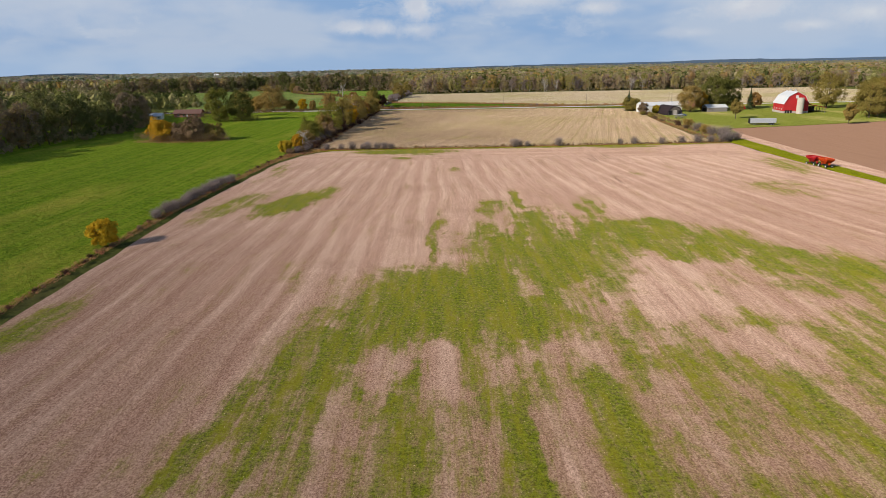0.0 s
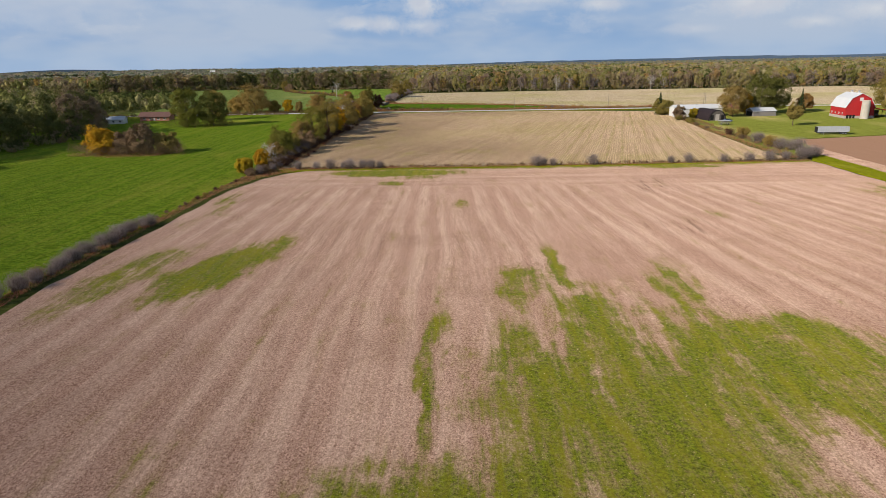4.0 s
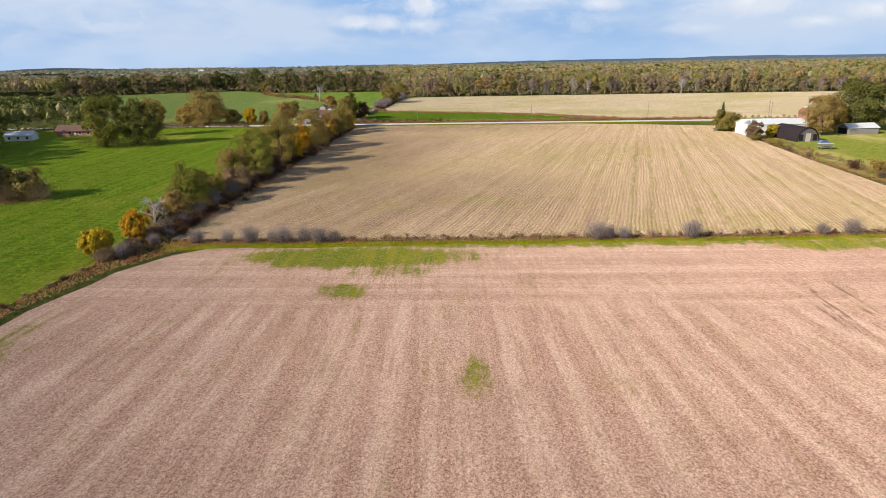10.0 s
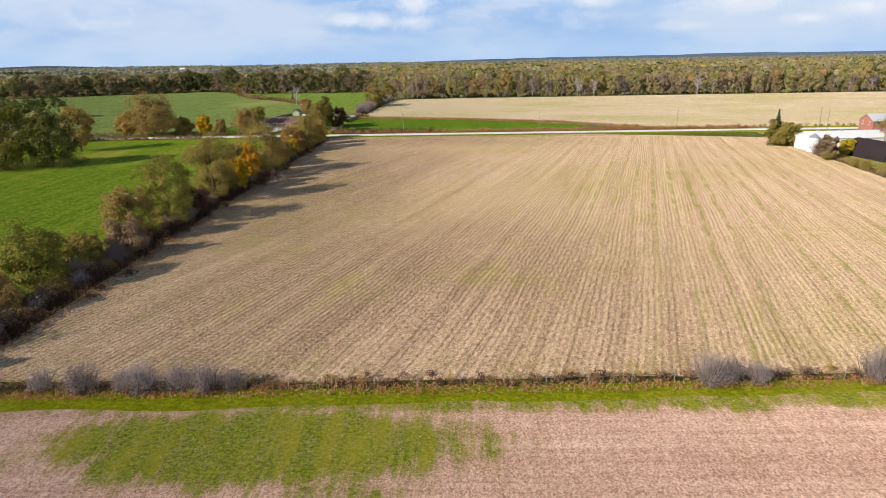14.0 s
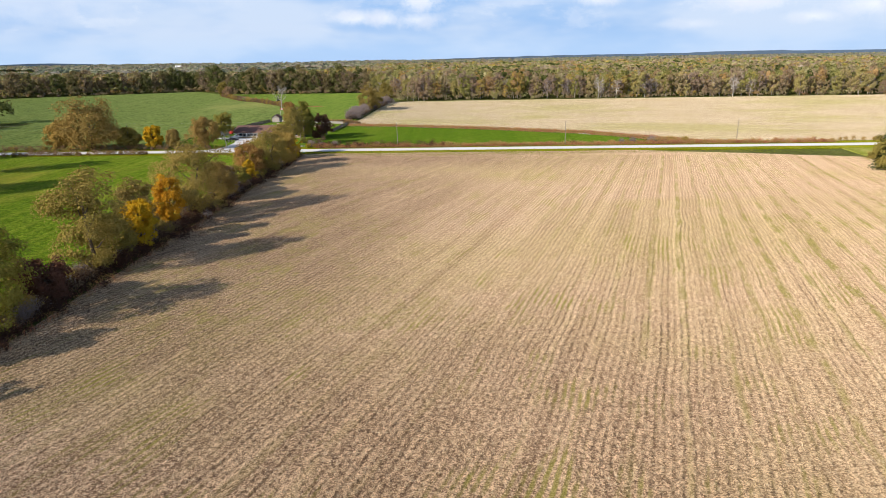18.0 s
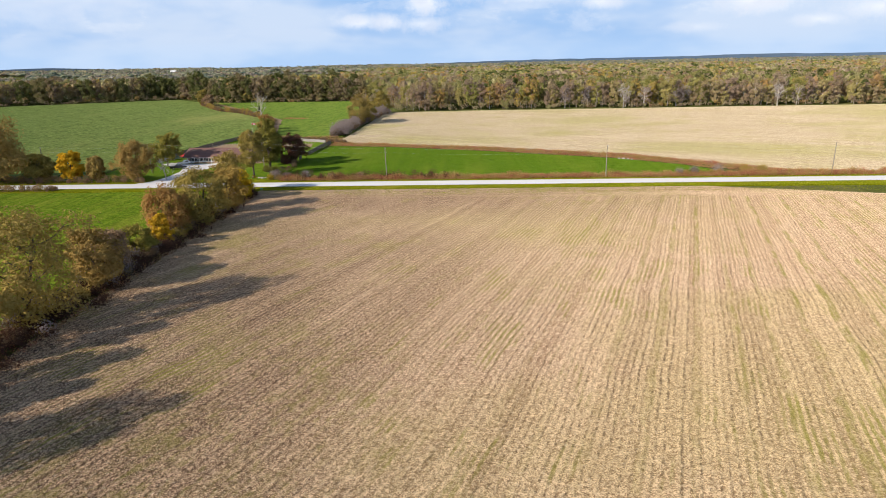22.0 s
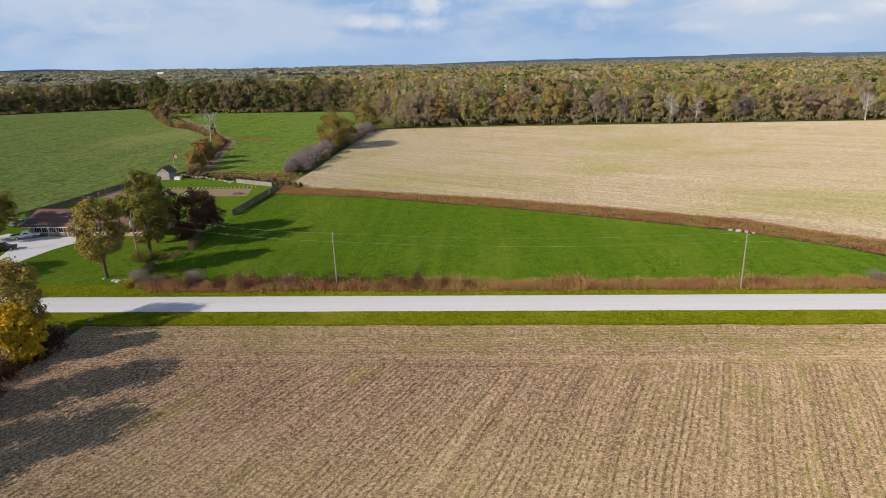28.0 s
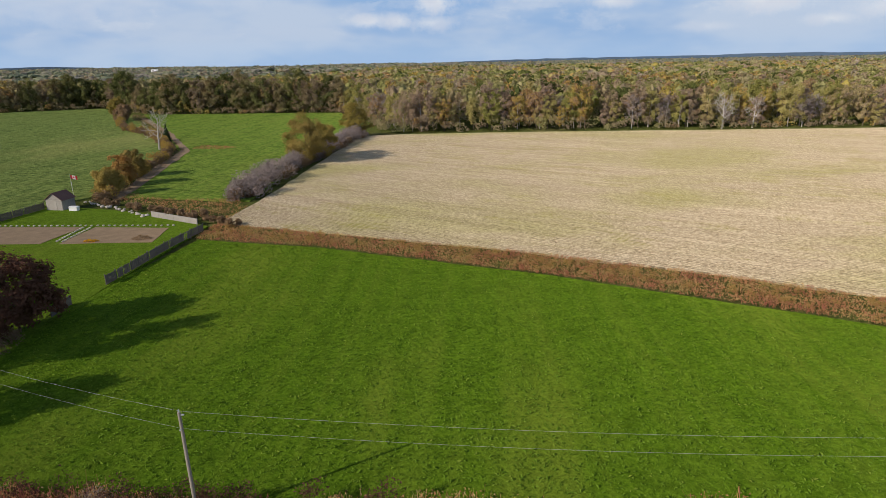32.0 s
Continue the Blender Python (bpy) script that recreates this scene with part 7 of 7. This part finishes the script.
# fence posts between the two fields
post = None
for k in range(36):
    x = -58 + k * 4.9
    ob = part("fence_post", post or rod(bmesh.new(), (0, 0, -0.3), (0, 0, 1.25), 0.07, 0.06, 7), GREY_WOOD, at=pose(x, 276.4 + (x + 57) * 0.03, 0, rng.normal() * 3, rng.normal() * 3, 0))
    post = ob.data
    tagged(ob, "weathered cedar fence post in the weedy fence row", "fence post", "posts of the fence row")

# ---- weeds, grass and stubble ----
def weed_strip(name, poly, per, h, label, leaf="weed"):
    x, y = spread(poly, per)
    tall = h * rng.uniform(0.45, 1.25, len(x)) * (0.75 + 0.95 * np.array([noise.noise((a * 0.25, b * 0.25, 8)) for a, b in zip(x, y)]))
    k = len(x)
    sprays = [blades(x, y, tall, rng.uniform(0.035, 0.09, k), lean=0.3)]
    for up, size in ((0.55, 0.13), (0.85, 0.12), (1.0, 0.09)):
        c = np.stack([x + rng.normal(size=k) * 0.16, y + rng.normal(size=k) * 0.16, tall * up * rng.uniform(0.85, 1.1, k)], 1)
        sprays.append(cards(c, unit(rng.normal(size=(k, 3)) + np.array([0, 0, 0.4])), size * rng.uniform(0.5, 1.5, k), 0.45))
    stuff(name, sprays, leaf, label, "weeds")


weed_strip("verge_weeds", [(-62, 521.8), (140, 522.0), (140, 525.4), (73, 525.8), (-63, 526.2)], 20.0, 1.5, "dry reddish brown weeds along the road")
weed_strip("boundary_weeds", [(-63, 600.5), (-37, 595), (3, 579.5), (27, 568), (48, 557.5), (64, 544.5), (71, 536), (90, 528), (112, 528), (93, 533), (79, 545), (65, 557), (53, 567), (29, 579), (0, 591), (-36, 603), (-63, 612)], 9.0, 0.62, "dry brown weeds between meadow and stubble")
weed_strip("fence_row_weeds", [(-60, 274.6), (0, 275.6), (60, 277.4), (118, 280), (118, 282.5), (60, 279.6), (0, 278), (-64, 279)], 8.0, 0.5, "dry weeds and grass in the fence row")
weed_strip("hedge_foot_weeds", [(-69, 60), (-72.5, 125), (-73.5, 160), (-72.5, 204), (-71, 240), (-67, 258), (-61.5, 268), (-57, 274), (-66, 281), (-70.5, 281), (-74, 250), (-75.5, 204), (-76.5, 160), (-75, 125), (-70.5, 60)], 6.0, 0.5, "brown dry weeds at the hedgerow's foot")
weed_strip("hedge_weeds", [(-62.5, 281), (-62, 400), (-62, 503), (-69, 503), (-69.5, 400), (-70.5, 281)], 2.6, 1.1, "dark brown undergrowth of the hedgerow")
x, y = spread([(-62, 502.5), (126, 500.0), (126, 508.4), (-62, 508.4)], 2.2)
k = len(x)
stuff("headland_grass", [litter(x, y, 0.15 * rng.uniform(0.5, 1.5, k), 0.04, 0.8)], "vergetuft", "sparse green grass on the headland", "grass")
weed_strip("ditch_weeds", [(-97, 640), (-119, 722), (-158, 788), (-218, 885), (-230, 885), (-175, 804), (-127, 724), (-106, 640)], 1.2, 0.6, "brown weeds along the ditch", "brown")
weed_strip("garden_end_weeds", [(-99, 636), (-80, 625), (-62, 613), (-62, 628), (-68, 636), (-86, 636), (-98, 643)], 3.0, 0.55, "dry brown weeds behind the garden")
weed_strip("rusty_weeds", [(-119, 727), (-108, 725), (-101, 729), (-108, 735), (-117, 736)], 4.0, 0.6, "patch of rust brown weeds in the hay field")
weed_strip("farm_edge_weeds", [(113, 285), (112.5, 312), (117, 378), (125, 450), (129, 488), (133, 488), (129, 450), (121, 378), (116.5, 312), (119, 285)], 3.5, 0.9, "weeds along the farmyard edge")
weed_strip("thicket_weeds", [(-164, 316), (-142, 309), (-124, 313), (-119, 326), (-140, 330), (-160, 326)], 3.0, 0.8, "brown weeds in the pasture thicket")

# corn stubble, row by row
CORN_PLOT = [(-64, 281), (-20, 280), (60, 282), (100, 284), (100, 312), (104, 378), (106, 440), (80, 488), (-63.5, 486), (-63.5, 400)]
a, r = np.meshgrid(np.arange(-0.62, -0.10, 0.78 / 650), np.arange(480, 830, 0.42))
a, r = a.ravel(), r.ravel()
a = a + rng.normal(size=a.shape) * 0.17 / 650
r = r + rng.uniform(-0.4, 0.4, r.shape)
x, y = 232 + r * np.sin(a), 1015 - r * np.cos(a)
keep = inside(CORN_PLOT, x, y) & (rng.random(len(x)) < 0.62)
x, y = x[keep], y[keep]
k = len(x)
stuff("corn_stubble", [litter(x + rng.normal(size=k) * 0.16, y + rng.normal(size=k) * 0.16, 0.085 * rng.uniform(0.5, 1.5, k), 0.03, 0.7), blades(x, y, rng.uniform(0.05, 0.20, k), rng.uniform(0.05, 0.12, k))], "straw", "cut corn stalks and straw in rows", "stubble")

# grass of the meadow and the pasture's near side, straw on the bean field
x, y = spread([(-66, 527.5), (72, 527.5), (67, 538), (44, 557.5), (2, 578.5), (-38, 594), (-62, 599.5), (-64.5, 577)], 4.6)
k = len(x)
stuff("meadow_tufts", [litter(x, y, 0.15 * rng.uniform(0.5, 1.5, k), 0.10, 0.7)], "tuft", "lush leafy tufts of the meadow", "grass")
x, y = spread([(-71, 60), (-75, 125), (-76.5, 160), (-75.5, 204), (-74, 250), (-70.5, 280), (-69.5, 400), (-69, 506), (-130, 506), (-150, 350), (-140, 60)], 1.3)
k = len(x)
stuff("pasture_tufts", [litter(x, y, 0.16 * rng.uniform(0.5, 1.5, k), 0.07, 0.6)], "tuft", "grass tufts of the pasture", "grass")
x, y = spread([(-66, 40), (-70, 125), (-71, 160), (-70, 204), (-69, 240), (-60, 267), (-54, 272), (-20, 273.5), (60, 276), (85, 276), (85, 40)], 0.8)
k = len(x)
stuff("bean_straw", [litter(x, y, 0.06 * rng.uniform(0.5, 1.6, k), 0.02, 0.5)], "straw", "loose pale bean straw", "straw")
for name, poly, per in (("south_verge_tufts", [(-64, 508.6), (130, 508.4), (130, 513.6), (-64, 513.6)], 5.0), ("north_verge_tufts", [(-66, 520.2), (130, 520.2), (130, 522.2), (-66, 522.2)], 5.0)):
    x, y = spread(poly, per)
    k = len(x)
    stuff(name, [litter(x, y, 0.14 * rng.uniform(0.5, 1.5, k), 0.06, 0.8)], "vergetuft", "grass tufts on the road verge", "grass")

x, y = spread([(-62, 522.4), (-6, 522.4), (-12, 526.2), (-62, 527.0)], 0.85)
bush_stuff("verge_shrubs", [(a, b, rng.uniform(0.9, 3.0), rng.uniform(1.0, 2.6)) for a, b in zip(x, y)], "wine", "low wine-red shrubs along the road", 90, 0.11)
x, y = spread([(-62, 522.2), (140, 522.4), (140, 525.0), (-62, 525.0)], 0.10)
bush_stuff("verge_brush", [(a, b, rng.uniform(0.8, 1.7), rng.uniform(0.9, 2.0)) for a, b in zip(x, y)], "rust", "rust brown clumps along the road", 80, 0.11)
x, y = spread([(-62, 602), (-30, 595), (10, 578), (50, 558), (66, 544), (68, 550), (54, 564), (12, 584), (-30, 600), (-62, 610)], 0.12)
bush_stuff("boundary_brush", [(a, b, rng.uniform(0.7, 1.3), rng.uniform(0.9, 2.2)) for a, b in zip(x, y)], "rust", "low rust brown brush between meadow and stubble", 70, 0.13)

# ---- far buildings beyond the woods ----
for x, y, w, d, h, mat, label in ((-640, 1900, 40, 16, 8, WHITE, "long white farm building far beyond the woods"), (-590, 1925, 24, 14, 7, WHITE, "white farm building far beyond the woods"),
                                  (-560, 1540, 36, 14, 6, REDBRICK, "low reddish farm building far beyond the woods"), (-700, 1880, 12, 12, 15, CONCRETE, "pale silo building on the horizon"),
                                  (-520, 2300, 50, 20, 9, WHITE, "distant white barn near the horizon"), (-460, 2340, 30, 16, 8, ROOF_WHITE, "distant pale barn near the horizon")):
    b = thing("distant_barn", label, "barn", pose(x, y, -0.3, 0, 0, 6), group="barns beyond the woods")
    gable_house(b, -w / 2, w / 2, -d / 2, d / 2, h * 0.65, h, mat)
    roof_pair(b, -w / 2, w / 2, 0, -d / 2, d / 2, h * 0.66, h * 1.01, ROOF_WHITE, 0.8, 0.3)
for name, pts, label in (("far_field_west", [(-900, 1480), (-420, 1500), (-430, 1640), (-950, 1620)], "pale open field far beyond the woods"), ("far_field_mid", [(-760, 1800), (-260, 1850), (-260, 2050), (-850, 2000)], "pale stubble field far beyond the woods"),
                         ("far_field_horizon", [(-900, 2500), (100, 2550), (120, 2800), (-950, 2750)], "pale field near the horizon")):
    sheet(name, pts, 0.4, FAR_CORN, label, wobble=8, step=40)
